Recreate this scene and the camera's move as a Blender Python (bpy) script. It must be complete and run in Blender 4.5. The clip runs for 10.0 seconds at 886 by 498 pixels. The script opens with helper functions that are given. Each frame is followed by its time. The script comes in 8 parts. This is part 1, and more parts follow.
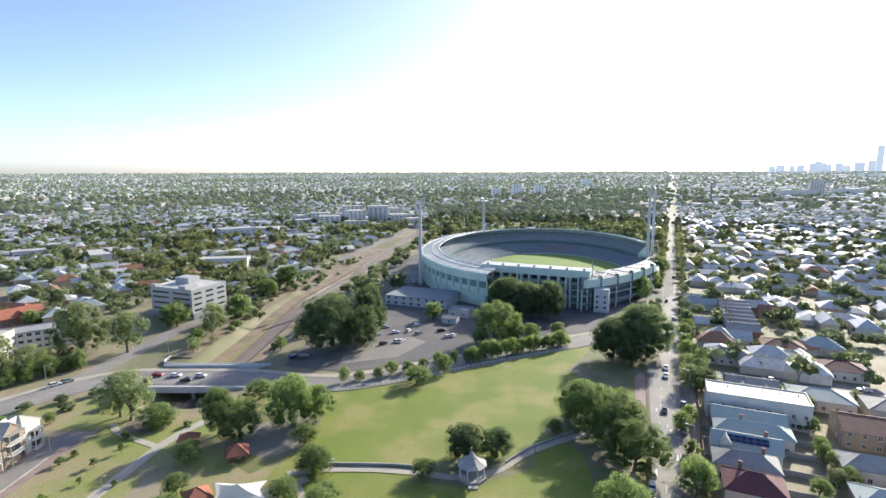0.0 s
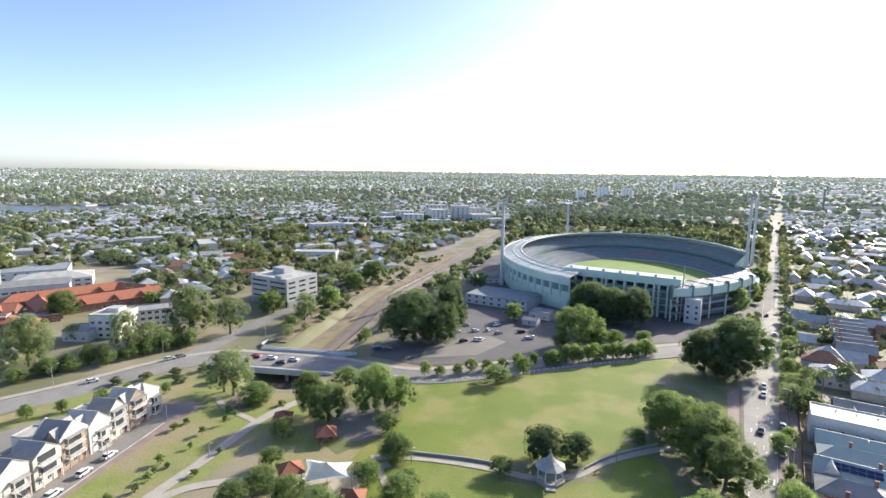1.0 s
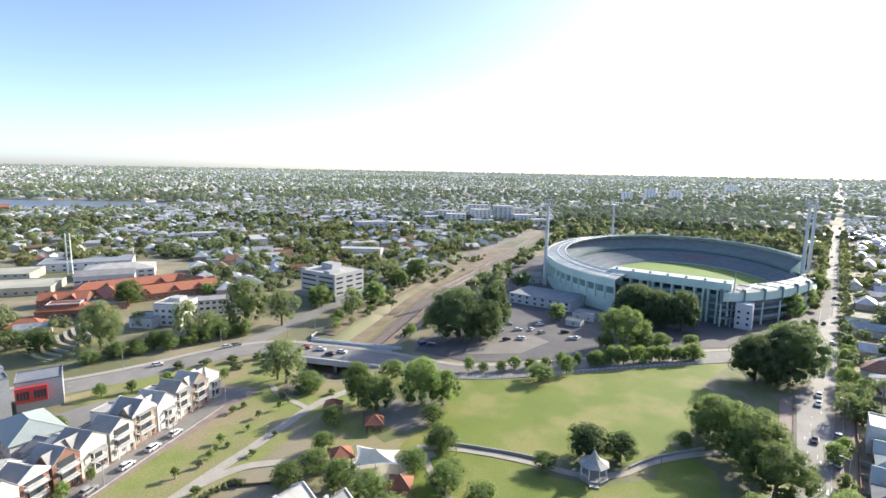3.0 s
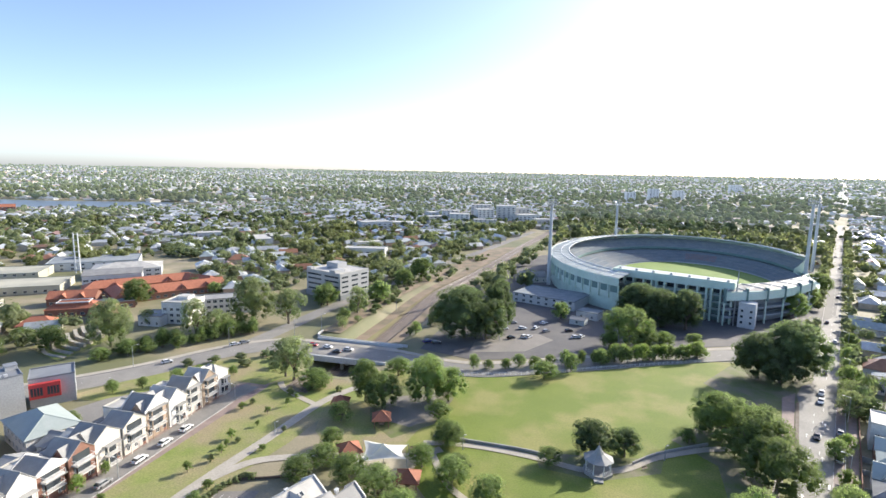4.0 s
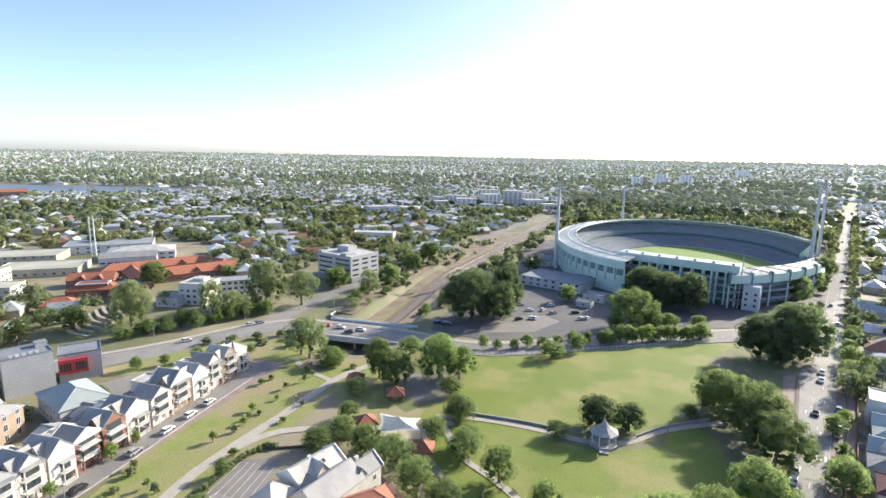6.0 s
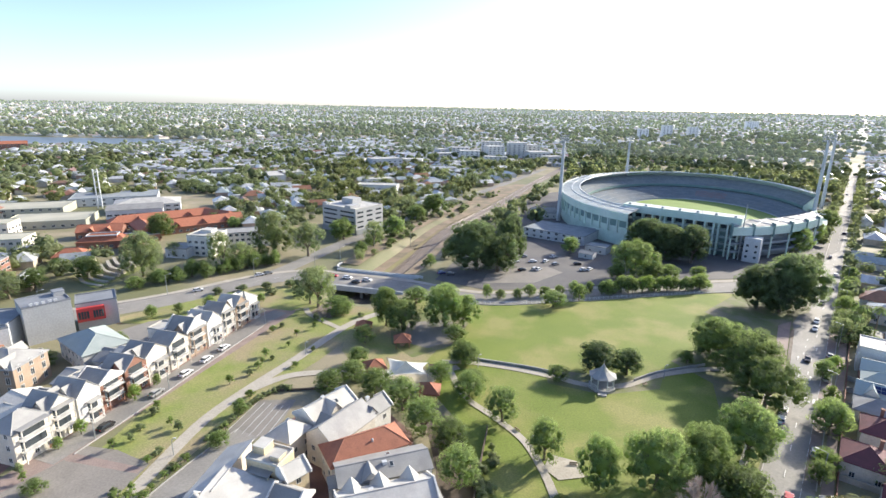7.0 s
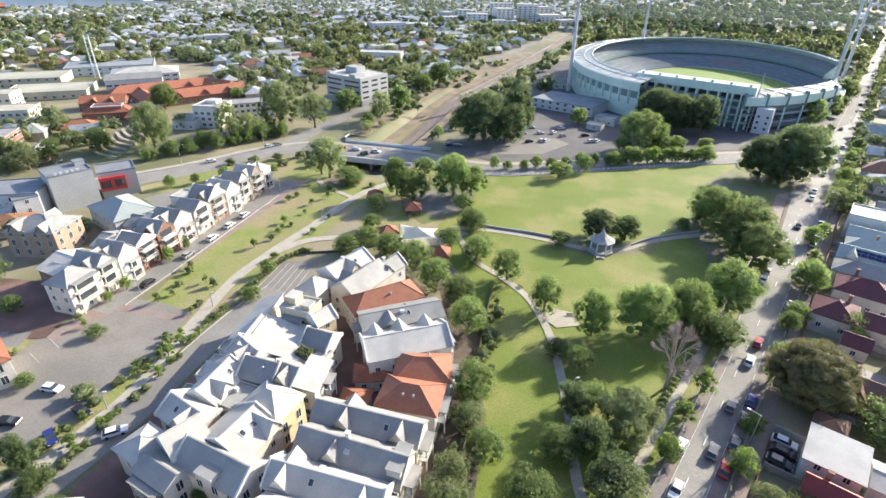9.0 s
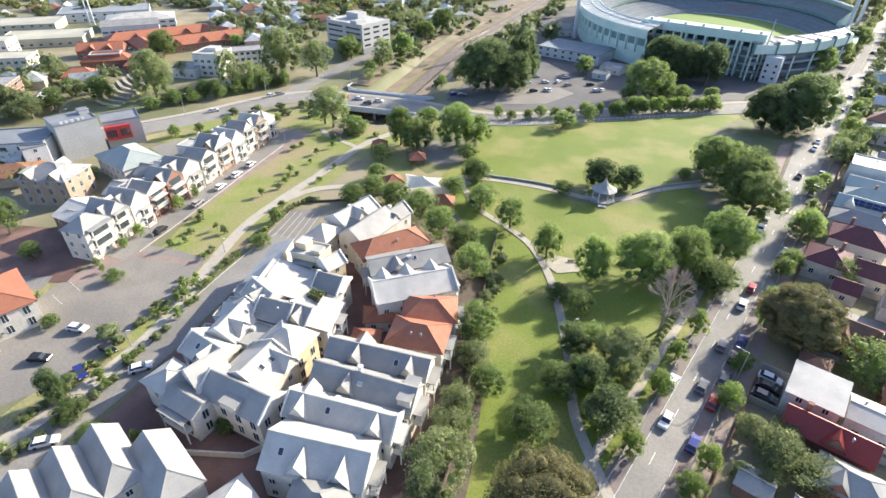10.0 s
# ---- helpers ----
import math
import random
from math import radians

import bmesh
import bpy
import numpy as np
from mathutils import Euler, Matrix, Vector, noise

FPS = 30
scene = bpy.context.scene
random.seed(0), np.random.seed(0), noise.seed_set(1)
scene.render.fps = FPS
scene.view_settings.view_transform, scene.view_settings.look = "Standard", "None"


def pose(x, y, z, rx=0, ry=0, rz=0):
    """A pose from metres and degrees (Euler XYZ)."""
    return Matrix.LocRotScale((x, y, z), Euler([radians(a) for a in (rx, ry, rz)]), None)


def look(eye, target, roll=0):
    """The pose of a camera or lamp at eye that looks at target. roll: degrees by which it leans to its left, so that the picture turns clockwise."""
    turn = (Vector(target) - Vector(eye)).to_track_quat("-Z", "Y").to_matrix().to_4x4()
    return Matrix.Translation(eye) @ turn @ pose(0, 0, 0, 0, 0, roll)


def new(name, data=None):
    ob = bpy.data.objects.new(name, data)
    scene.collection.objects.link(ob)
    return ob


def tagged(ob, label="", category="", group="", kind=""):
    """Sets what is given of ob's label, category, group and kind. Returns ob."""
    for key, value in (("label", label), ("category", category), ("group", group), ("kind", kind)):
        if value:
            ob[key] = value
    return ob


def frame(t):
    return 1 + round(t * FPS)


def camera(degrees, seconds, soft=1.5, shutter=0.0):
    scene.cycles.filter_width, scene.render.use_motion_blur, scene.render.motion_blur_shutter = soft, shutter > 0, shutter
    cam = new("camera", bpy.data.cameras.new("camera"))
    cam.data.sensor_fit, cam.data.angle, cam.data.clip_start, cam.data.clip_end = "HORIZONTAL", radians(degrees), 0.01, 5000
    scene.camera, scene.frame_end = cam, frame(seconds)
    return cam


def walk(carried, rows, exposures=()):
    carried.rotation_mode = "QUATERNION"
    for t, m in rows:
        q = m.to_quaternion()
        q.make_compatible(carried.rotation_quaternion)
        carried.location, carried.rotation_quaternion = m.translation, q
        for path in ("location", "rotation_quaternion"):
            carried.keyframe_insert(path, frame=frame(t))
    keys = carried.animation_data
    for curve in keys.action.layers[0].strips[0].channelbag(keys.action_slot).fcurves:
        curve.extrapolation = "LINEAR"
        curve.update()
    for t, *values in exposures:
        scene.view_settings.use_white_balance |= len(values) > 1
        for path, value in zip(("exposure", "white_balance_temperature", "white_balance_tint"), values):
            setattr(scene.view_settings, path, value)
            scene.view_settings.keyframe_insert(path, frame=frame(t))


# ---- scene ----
cam = camera(81.1, 10.0, soft=1.5)
# seconds, eye x, y, z, then yaw, pitch and lean in degrees
FLIGHT = [
    (0.0, -0.00, -0.00, 80.00, 0.00, -8.54, -0.23),
    (0.5, -0.76, -1.42, 80.06, 3.62, -8.54, 0.13),
    (1.0, -1.58, -2.60, 80.03, 8.88, -8.53, 0.62),
    (1.5, -2.07, -3.45, 79.97, 13.11, -8.59, 1.04),
    (2.0, -2.39, -4.49, 79.92, 13.19, -8.59, 1.03),
    (2.5, -2.72, -5.62, 79.82, 13.27, -8.59, 1.03),
    (3.2, -3.08, -7.45, 79.76, 13.48, -8.59, 1.02),
    (4.0, -3.50, -9.53, 79.69, 13.72, -8.59, 1.01),
    (4.5, -3.67, -10.84, 79.71, 13.83, -8.59, 1.01),
    (5.0, -3.81, -12.30, 79.54, 14.04, -8.61, 1.01),
    (5.2, -3.89, -12.88, 79.51, 14.09, -8.64, 1.01),
    (5.6, -4.04, -14.06, 79.43, 14.20, -9.05, 1.01),
    (6.3, -4.30, -16.11, 79.30, 14.38, -11.50, 1.00),
    (6.5, -4.37, -16.70, 79.26, 14.44, -12.51, 1.00),
    (7.0, -4.42, -18.33, 79.25, 14.48, -15.38, 0.99),
    (7.5, -4.50, -19.95, 79.29, 14.52, -18.64, 1.02),
    (8.0, -4.63, -21.67, 79.32, 14.53, -22.19, 1.06),
    (8.5, -4.57, -23.46, 79.35, 14.61, -25.46, 1.04),
    (9.0, -4.32, -25.35, 79.56, 14.72, -29.05, 0.93),
    (9.5, -4.31, -27.29, 79.72, 14.74, -31.83, 0.96),
    (10.0, -4.26, -29.33, 79.97, 14.79, -34.16, 0.99),
]


def flight_pose(x, y, z, yaw, pitch, lean):
    a, b = radians(yaw), radians(pitch)
    ahead = Vector((-math.sin(a) * math.cos(b), math.cos(a) * math.cos(b), math.sin(b)))
    eye = Vector((x, y, z))
    return look(eye, eye + ahead * 10, lean)


walk(cam, [(t, flight_pose(*row)) for t, *row in FLIGHT], exposures=[(0.0, 1.0, 6350, 9), (1.0, 1.08, 6420, 9), (2.5, 1.14, 6420, 9), (6.5, 1.2, 6450, 9), (9.0, 1.36, 6550, 8), (10.0, 1.44, 6550, 8)])

# ---- sky and sun ----
SUN_RIGHT, SUN_UP = 40.0, 24.5          # degrees right of +y, degrees above the horizon
world = bpy.data.worlds.new("sky")
scene.world = world
world.use_nodes = True
wn = world.node_tree.nodes
wl = world.node_tree.links
sky = wn.new("ShaderNodeTexSky")
sky.sky_type = "NISHITA"
sky.sun_disc = False
sky.sun_elevation = radians(SUN_UP)
sky.sun_rotation = radians(SUN_RIGHT)
sky.air_density, sky.dust_density, sky.ozone_density = 0.6, 0.95, 2.2
wn["Background"].inputs["Strength"].default_value = 0.15
tint = wn.new("ShaderNodeMix")
tint.data_type, tint.blend_type = "RGBA", "MULTIPLY"
tint.inputs[0].default_value = 1.0
tint.inputs[7].default_value = (1.05, 0.97, 0.955, 1.0)
wl.new(sky.outputs["Color"], tint.inputs[6])
wl.new(tint.outputs[2], wn["Background"].inputs["Color"])

sun_data = bpy.data.lights.new("sun", "SUN")
sun_data.energy, sun_data.angle, sun_data.color = 3.9, radians(0.6), (1.0, 0.92, 0.78)
sun = new("sun", sun_data)
sun_way = Vector((math.sin(radians(SUN_RIGHT)) * math.cos(radians(SUN_UP)), math.cos(radians(SUN_RIGHT)) * math.cos(radians(SUN_UP)), math.sin(radians(SUN_UP))))
sun.matrix_world = look(sun_way * 300, (0, 0, 0))


# ---- materials ----
def mat(name, col, col2=None, scale=0.5, rough=0.8, metal=0.0, bump=0.0, bscale=4.0, island=0.0, single=0.0, third=None, tscale=0.05, leaf=0.0, spec=0.5, fine=0.12, ribs=0.0):
    """A surface: two colours mixed by a broad noise, a third in large patches, fine grain, variation by piece or by thing."""
    m = bpy.data.materials.new(name)
    m.use_nodes = True
    n, l = m.node_tree.nodes, m.node_tree.links
    b = n["Principled BSDF"]
    co = n.new("ShaderNodeTexCoord")

    def noise_node(s, detail=4.0):
        x = n.new("ShaderNodeTexNoise")
        x.inputs["Scale"].default_value, x.inputs["Detail"].default_value = s, detail
        l.new(co.outputs["Object"], x.inputs["Vector"])
        return x

    def mix(fac, a, c, kind="MIX"):
        x = n.new("ShaderNodeMix")
        x.data_type, x.blend_type = "RGBA", kind
        for slot, v in (("Factor_Float", fac), ("A_Color", a), ("B_Color", c)):
            sock = next(s for s in x.inputs if s.identifier == slot)
            if isinstance(v, bpy.types.NodeSocket):
                l.new(v, sock)
            elif isinstance(v, (int, float)):
                sock.default_value = v
            else:
                sock.default_value = (*v, 1.0)
        return next(s for s in x.outputs if s.identifier == "Result_Color")

    def ramp(src, lo, hi):
        x = n.new("ShaderNodeMapRange")
        x.inputs["From Min"].default_value, x.inputs["From Max"].default_value = lo, hi
        l.new(src, x.inputs["Value"])
        return x.outputs["Result"]

    col2 = col2 or tuple(c * 0.78 for c in col)
    out = mix(ramp(noise_node(scale).outputs["Fac"], 0.35, 0.65), col, col2)
    if third:
        out = mix(ramp(noise_node(tscale, 5.0).outputs["Fac"], 0.45, 0.62), out, third)
    if fine:
        g = n.new("ShaderNodeMapRange")
        g.inputs["From Min"].default_value, g.inputs["From Max"].default_value = 0.3, 0.7
        g.inputs["To Min"].default_value, g.inputs["To Max"].default_value = 1 - fine, 1 + fine
        l.new(noise_node(max(scale * 9, 2.0), 3.0).outputs["Fac"], g.inputs["Value"])
        out = mix(1.0, out, g.outputs["Result"], "MULTIPLY")
    for amount, node, socket in ((island, "ShaderNodeNewGeometry", "Random Per Island"), (single, "ShaderNodeObjectInfo", "Random")):
        if amount:
            r = n.new(node)
            g = n.new("ShaderNodeMapRange")
            g.inputs["To Min"].default_value, g.inputs["To Max"].default_value = 1 - amount, 1 + amount
            l.new(r.outputs[socket], g.inputs["Value"])
            out = mix(1.0, out, g.outputs["Result"], "MULTIPLY")
    l.new(out, b.inputs["Base Color"])
    b.inputs["Roughness"].default_value = rough
    b.inputs["Metallic"].default_value = metal
    b.inputs["Specular IOR Level"].default_value = spec
    if bump or ribs:
        bp = n.new("ShaderNodeBump")
        bp.inputs["Strength"].default_value = bump or ribs
        bp.inputs["Distance"].default_value = 0.1
        l.new(noise_node(bscale, 5.0).outputs["Fac"], bp.inputs["Height"])
        l.new(bp.outputs["Normal"], b.inputs["Normal"])
    if leaf:
        tr = n.new("ShaderNodeBsdfTranslucent")
        l.new(mix(1.0, out, (1.15, 1.18, 0.82), "MULTIPLY"), tr.inputs["Color"])
        ms = n.new("ShaderNodeMixShader")
        ms.inputs["Fac"].default_value = leaf
        l.new(b.outputs["BSDF"], ms.inputs[1])
        l.new(tr.outputs["BSDF"], ms.inputs[2])
        l.new(ms.outputs["Shader"], n["Material Output"].inputs["Surface"])
    return m


def choice_mat(name, colours, rough=0.6, metal=0.0, per="island", spec=0.5, fine=0.08):
    """A surface whose colour is picked from a few for each piece or each thing."""
    m = mat(name, (0.5, 0.5, 0.5), rough=rough, metal=metal, spec=spec, fine=fine)
    n, l = m.node_tree.nodes, m.node_tree.links
    r = n.new("ShaderNodeNewGeometry" if per == "island" else "ShaderNodeObjectInfo")
    cr = n.new("ShaderNodeValToRGB")
    cr.color_ramp.interpolation = "CONSTANT"
    el = cr.color_ramp.elements
    while len(el) < len(colours):
        el.new(0.5)
    for i, c in enumerate(colours):
        el[i].position = i / len(colours)
        el[i].color = (*c, 1.0)
    l.new(r.outputs["Random Per Island" if per == "island" else "Random"], cr.inputs["Fac"])
    b = n["Principled BSDF"]
    old = b.inputs["Base Color"].links[0].from_socket
    x = n.new("ShaderNodeMix")
    x.data_type, x.blend_type = "RGBA", "MULTIPLY"
    sock = {s.identifier: s for s in x.inputs}
    sock["Factor_Float"].default_value = 1.0
    g = n.new("ShaderNodeVectorMath")
    g.operation = "SCALE"
    g.inputs["Scale"].default_value = 2.1
    l.new(old, g.inputs[0])
    l.new(g.outputs["Vector"], sock["A_Color"])
    l.new(cr.outputs["Color"], sock["B_Color"])
    l.new(next(s for s in x.outputs if s.identifier == "Result_Color"), b.inputs["Base Color"])
    return m


M_SOIL = mat("dry_ground", (0.32, 0.27, 0.185), (0.22, 0.205, 0.115), 0.06, third=(0.16, 0.165, 0.08), tscale=0.012, bump=0.4, bscale=1.5)
M_LAWN = mat("mown_lawn", (0.140, 0.190, 0.020), (0.170, 0.214, 0.028), 0.07, third=(0.25, 0.245, 0.07), tscale=0.05, bump=0.5, bscale=9.0, fine=0.2)
M_ROUGH = mat("patchy_grass", (0.20, 0.245, 0.055), (0.26, 0.265, 0.09), 0.12, third=(0.30, 0.25, 0.14), tscale=0.05, bump=0.5, bscale=7.0, fine=0.22)
M_ASPH = mat("asphalt", (0.245, 0.232, 0.21), (0.285, 0.268, 0.242), 0.15, third=(0.205, 0.196, 0.182), tscale=0.04, bump=0.2, bscale=20.0, rough=0.75)
# asphalt colour lowered to carry the shade of the stadium and its trees
M_DARKASPH = mat("asphalt_with_stadium_shade", (0.105, 0.10, 0.10), (0.125, 0.12, 0.118), 0.12, third=(0.15, 0.14, 0.13), tscale=0.05, bump=0.2, bscale=20.0)
M_LOT = mat("grey_paving", (0.225, 0.205, 0.18), (0.26, 0.238, 0.208), 0.2, third=(0.19, 0.176, 0.158), tscale=0.05, bump=0.2, bscale=12.0)
M_BRICKPAVE = mat("red_paving", (0.20, 0.115, 0.095), (0.25, 0.15, 0.125), 0.4, third=(0.12, 0.07, 0.06), tscale=0.1, bump=0.3, bscale=12.0)
M_BRICKLANE = mat("brick_lane_paving", (0.27, 0.20, 0.175), (0.23, 0.165, 0.145), 0.3, third=(0.21, 0.185, 0.17), tscale=0.08, bump=0.2, bscale=12.0)
M_PINKPAVE = mat("pink_paving", (0.30, 0.23, 0.20), (0.25, 0.19, 0.165), 0.3, bump=0.2, bscale=12.0)
M_PATH = mat("pale_path", (0.44, 0.40, 0.335), (0.38, 0.345, 0.285), 0.25, bump=0.2, bscale=10.0)
M_CONC = mat("concrete", (0.40, 0.39, 0.37), (0.32, 0.31, 0.29), 0.3, bump=0.15, bscale=6.0)
M_SAND = mat("sandy_bank", (0.31, 0.24, 0.165), (0.245, 0.185, 0.125), 0.12, third=(0.19, 0.16, 0.10), tscale=0.09, bump=0.6, bscale=2.0)
M_BALLAST = mat("ballast", (0.23, 0.185, 0.15), (0.17, 0.14, 0.12), 0.5, bump=0.6, bscale=8.0)
# thin, partly bare grass, its colour also dulled for tree shade
M_SHADEG = mat("thin_grass_with_tree_shade", (0.135, 0.17, 0.045), (0.17, 0.17, 0.08), 0.3, third=(0.22, 0.19, 0.13), tscale=0.08, bump=0.5, bscale=6.0)
M_MULCH = mat("mulch", (0.10, 0.075, 0.055), (0.14, 0.11, 0.085), 0.5, bump=0.6, bscale=6.0)
M_STEEL = mat("rail_steel", (0.35, 0.33, 0.32), rough=0.4, metal=0.8)
M_WHITE = mat("white_paint", (0.78, 0.78, 0.76), (0.68, 0.68, 0.66), 0.6, rough=0.6, fine=0.06)
M_LINE = mat("road_line_paint", (0.72, 0.72, 0.70), (0.5, 0.5, 0.48), 1.5, rough=0.7)
M_ROOFW = mat("white_metal_roof", (0.53, 0.512, 0.465), (0.47, 0.455, 0.415), 0.35, third=(0.415, 0.40, 0.365), tscale=0.22, rough=0.6, spec=0.3, metal=0.0, fine=0.05, single=0.08)
M_ROOFG = mat("grey_metal_roof", (0.335, 0.33, 0.31), (0.295, 0.29, 0.275), 0.35, third=(0.26, 0.256, 0.246), tscale=0.22, rough=0.6, spec=0.3, metal=0.0, fine=0.05, single=0.12)
M_ROOFT = mat("teal_metal_roof", (0.36, 0.41, 0.385), (0.40, 0.445, 0.42), 0.35, rough=0.6, spec=0.3, metal=0.0, fine=0.05, single=0.12)
M_TILE = mat("terracotta_tiles", (0.36, 0.14, 0.08), (0.30, 0.118, 0.07), 0.7, rough=0.8, bump=0.6, bscale=5.0, single=0.12, fine=0.2)
M_ORANGE = mat("orange_tiles", (0.38, 0.145, 0.082), (0.32, 0.12, 0.07), 0.7, rough=0.8, bump=0.6, bscale=5.0, single=0.12, fine=0.2)
M_MAROON = mat("maroon_tiles", (0.14, 0.045, 0.05), (0.11, 0.04, 0.045), 0.7, rough=0.75, bump=0.5, bscale=5.0, single=0.1)
M_BROWNT = mat("brown_tiles", (0.25, 0.14, 0.10), (0.20, 0.115, 0.085), 0.7, rough=0.8, bump=0.5, bscale=5.0, single=0.1)
M_REDMET = mat("red_metal_roof", (0.30, 0.045, 0.035), (0.25, 0.04, 0.035), 0.5, rough=0.45, metal=0.1, fine=0.06)
M_CREAM = mat("cream_render", (0.64, 0.595, 0.515), (0.57, 0.525, 0.45), 0.3, rough=0.85, bump=0.1, bscale=12.0, single=0.06)
M_YELLOW = mat("yellow_render", (0.66, 0.55, 0.36), (0.58, 0.48, 0.30), 0.3, rough=0.85)
M_TAN = mat("tan_render", (0.37, 0.28, 0.205), (0.31, 0.235, 0.17), 0.3, rough=0.85, single=0.08)
M_WHITEW = mat("white_render", (0.68, 0.66, 0.61), (0.61, 0.59, 0.545), 0.3, rough=0.8, single=0.05)
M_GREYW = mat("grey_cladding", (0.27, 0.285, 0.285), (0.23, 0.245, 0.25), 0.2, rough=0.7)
M_MIDGREY = mat("grey_panel", (0.40, 0.405, 0.40), (0.36, 0.365, 0.36), 0.2, rough=0.75)
M_PALEW = mat("pale_grey_cladding", (0.55, 0.56, 0.56), (0.49, 0.50, 0.50), 0.2, rough=0.7)
M_BRICK = mat("red_brick", (0.27, 0.135, 0.092), (0.22, 0.11, 0.078), 0.8, rough=0.85, bump=0.4, bscale=8.0, single=0.12, fine=0.18)
M_REDBOX = mat("red_panel", (0.52, 0.05, 0.05), (0.46, 0.045, 0.045), 0.4, rough=0.55)
M_SLATE = mat("slate_grey_roof_sheet", (0.22, 0.235, 0.25), (0.18, 0.19, 0.205), 0.2, rough=0.6, third=(0.26, 0.27, 0.28), tscale=0.08, fine=0.06)
M_CREAMROOF = mat("cream_roof_sheet", (0.50, 0.475, 0.37), (0.44, 0.42, 0.33), 0.12, rough=0.7, third=(0.38, 0.37, 0.29), tscale=0.05, fine=0.06)
M_GLASS = mat("window_glass", (0.035, 0.045, 0.055), (0.05, 0.06, 0.07), 0.4, rough=0.08, spec=0.8, fine=0.0)
M_FRAME = mat("window_frame_paint", (0.70, 0.70, 0.68), rough=0.5, fine=0.0)
M_STEEL2 = mat("galvanised_steel", (0.45, 0.47, 0.48), (0.38, 0.40, 0.41), 0.6, rough=0.45, metal=0.6, fine=0.05)
M_AQUA = mat("aqua_wall", (0.52, 0.645, 0.55), (0.46, 0.58, 0.49), 0.15, rough=0.8, third=(0.57, 0.66, 0.58), tscale=0.05)
M_AQUAP = mat("pale_aqua_wall", (0.68, 0.74, 0.69), (0.62, 0.68, 0.63), 0.15, rough=0.7)
# darker copy of the aqua wall, deck shade put into its colour
M_AQUAM = mat("aqua_with_painted_shade", (0.30, 0.37, 0.345), (0.26, 0.33, 0.31), 0.3, rough=0.7)
# dark steel of fins and fascia, also the shade colour of openings
M_AQUAD = mat("dark_aqua_steel_and_shade", (0.16, 0.25, 0.23), (0.13, 0.21, 0.20), 0.3, rough=0.6)
M_STAND = mat("stand_concrete", (0.30, 0.325, 0.335), (0.24, 0.265, 0.28), 0.2, rough=0.9, spec=0.15)
M_STANDROOF = mat("stand_roof_sheet", (0.40, 0.43, 0.42), (0.34, 0.37, 0.36), 0.12, rough=0.7, third=(0.46, 0.48, 0.46), tscale=0.06, bump=0.2, bscale=3.0, single=0.12)
M_SEATB = mat("blue_grey_seats", (0.16, 0.20, 0.25), (0.21, 0.24, 0.27), 0.25, rough=0.9, spec=0.1, third=(0.26, 0.27, 0.28), tscale=0.08)
M_SEATR = mat("red_seats", (0.34, 0.12, 0.11), (0.26, 0.13, 0.13), 0.3, rough=0.6)
M_TURF = mat("playing_turf", (0.17, 0.26, 0.05), (0.20, 0.29, 0.065), 0.06, bump=0.2, bscale=8.0)
M_CANVAS = mat("white_canvas", (0.80, 0.79, 0.74), (0.72, 0.71, 0.66), 0.5, rough=0.8, leaf=0.25, fine=0.04)
M_BARK = mat("bark", (0.16, 0.12, 0.085), (0.24, 0.20, 0.16), 2.0, rough=0.9, bump=0.5, bscale=8.0)
M_LEAFB = mat("leaves_mid_green", (0.255, 0.322, 0.144), (0.205, 0.270, 0.120), 0.25, rough=0.6, island=0.28, single=0.22, leaf=0.7, fine=0.0, bump=0.7, bscale=9.0, spec=0.3)
M_LEAFF = mat("leaves_dark_green", (0.165, 0.215, 0.116), (0.138, 0.185, 0.098), 0.2, rough=0.6, island=0.3, single=0.15, leaf=0.7, fine=0.0, bump=0.7, bscale=9.0, spec=0.35)
M_LEAFG = mat("leaves_olive", (0.298, 0.333, 0.194), (0.231, 0.281, 0.161), 0.25, rough=0.6, island=0.28, single=0.22, leaf=0.7, fine=0.0, bump=0.7, bscale=9.0, spec=0.3)
M_LEAFY = mat("leaves_yellow_green", (0.270, 0.345, 0.128), (0.220, 0.300, 0.107), 0.3, rough=0.6, island=0.25, single=0.2, leaf=0.7, fine=0.0, bump=0.7, bscale=9.0, spec=0.3)
M_LEAFH = mat("leaves_brown_olive", (0.165, 0.165, 0.075), (0.205, 0.175, 0.085), 0.3, rough=0.65, island=0.3, leaf=0.45, fine=0.0, bump=0.7, bscale=9.0, spec=0.25)
M_TWIG = mat("bare_twigs", (0.40, 0.33, 0.28), (0.32, 0.26, 0.22), 1.0, rough=0.9)
M_WOODS = mat("suburb_foliage", (0.259, 0.293, 0.175), (0.213, 0.253, 0.147), 0.02, rough=0.8, island=0.34, leaf=0.65, third=(0.23, 0.25, 0.12), tscale=0.006, fine=0.0, spec=0.3)
M_FARROOF = choice_mat("suburb_roofs", [(0.66, 0.66, 0.64), (0.56, 0.57, 0.56), (0.72, 0.71, 0.68), (0.44, 0.45, 0.45), (0.36, 0.20, 0.13), (0.62, 0.62, 0.61), (0.60, 0.58, 0.54), (0.50, 0.49, 0.46), (0.70, 0.70, 0.68), (0.34, 0.35, 0.35)], rough=0.38, metal=0.35)
M_FARWALL = choice_mat("suburb_walls", [(0.60, 0.55, 0.46), (0.66, 0.64, 0.60), (0.46, 0.32, 0.23), (0.52, 0.45, 0.35), (0.58, 0.57, 0.54)], rough=0.85)
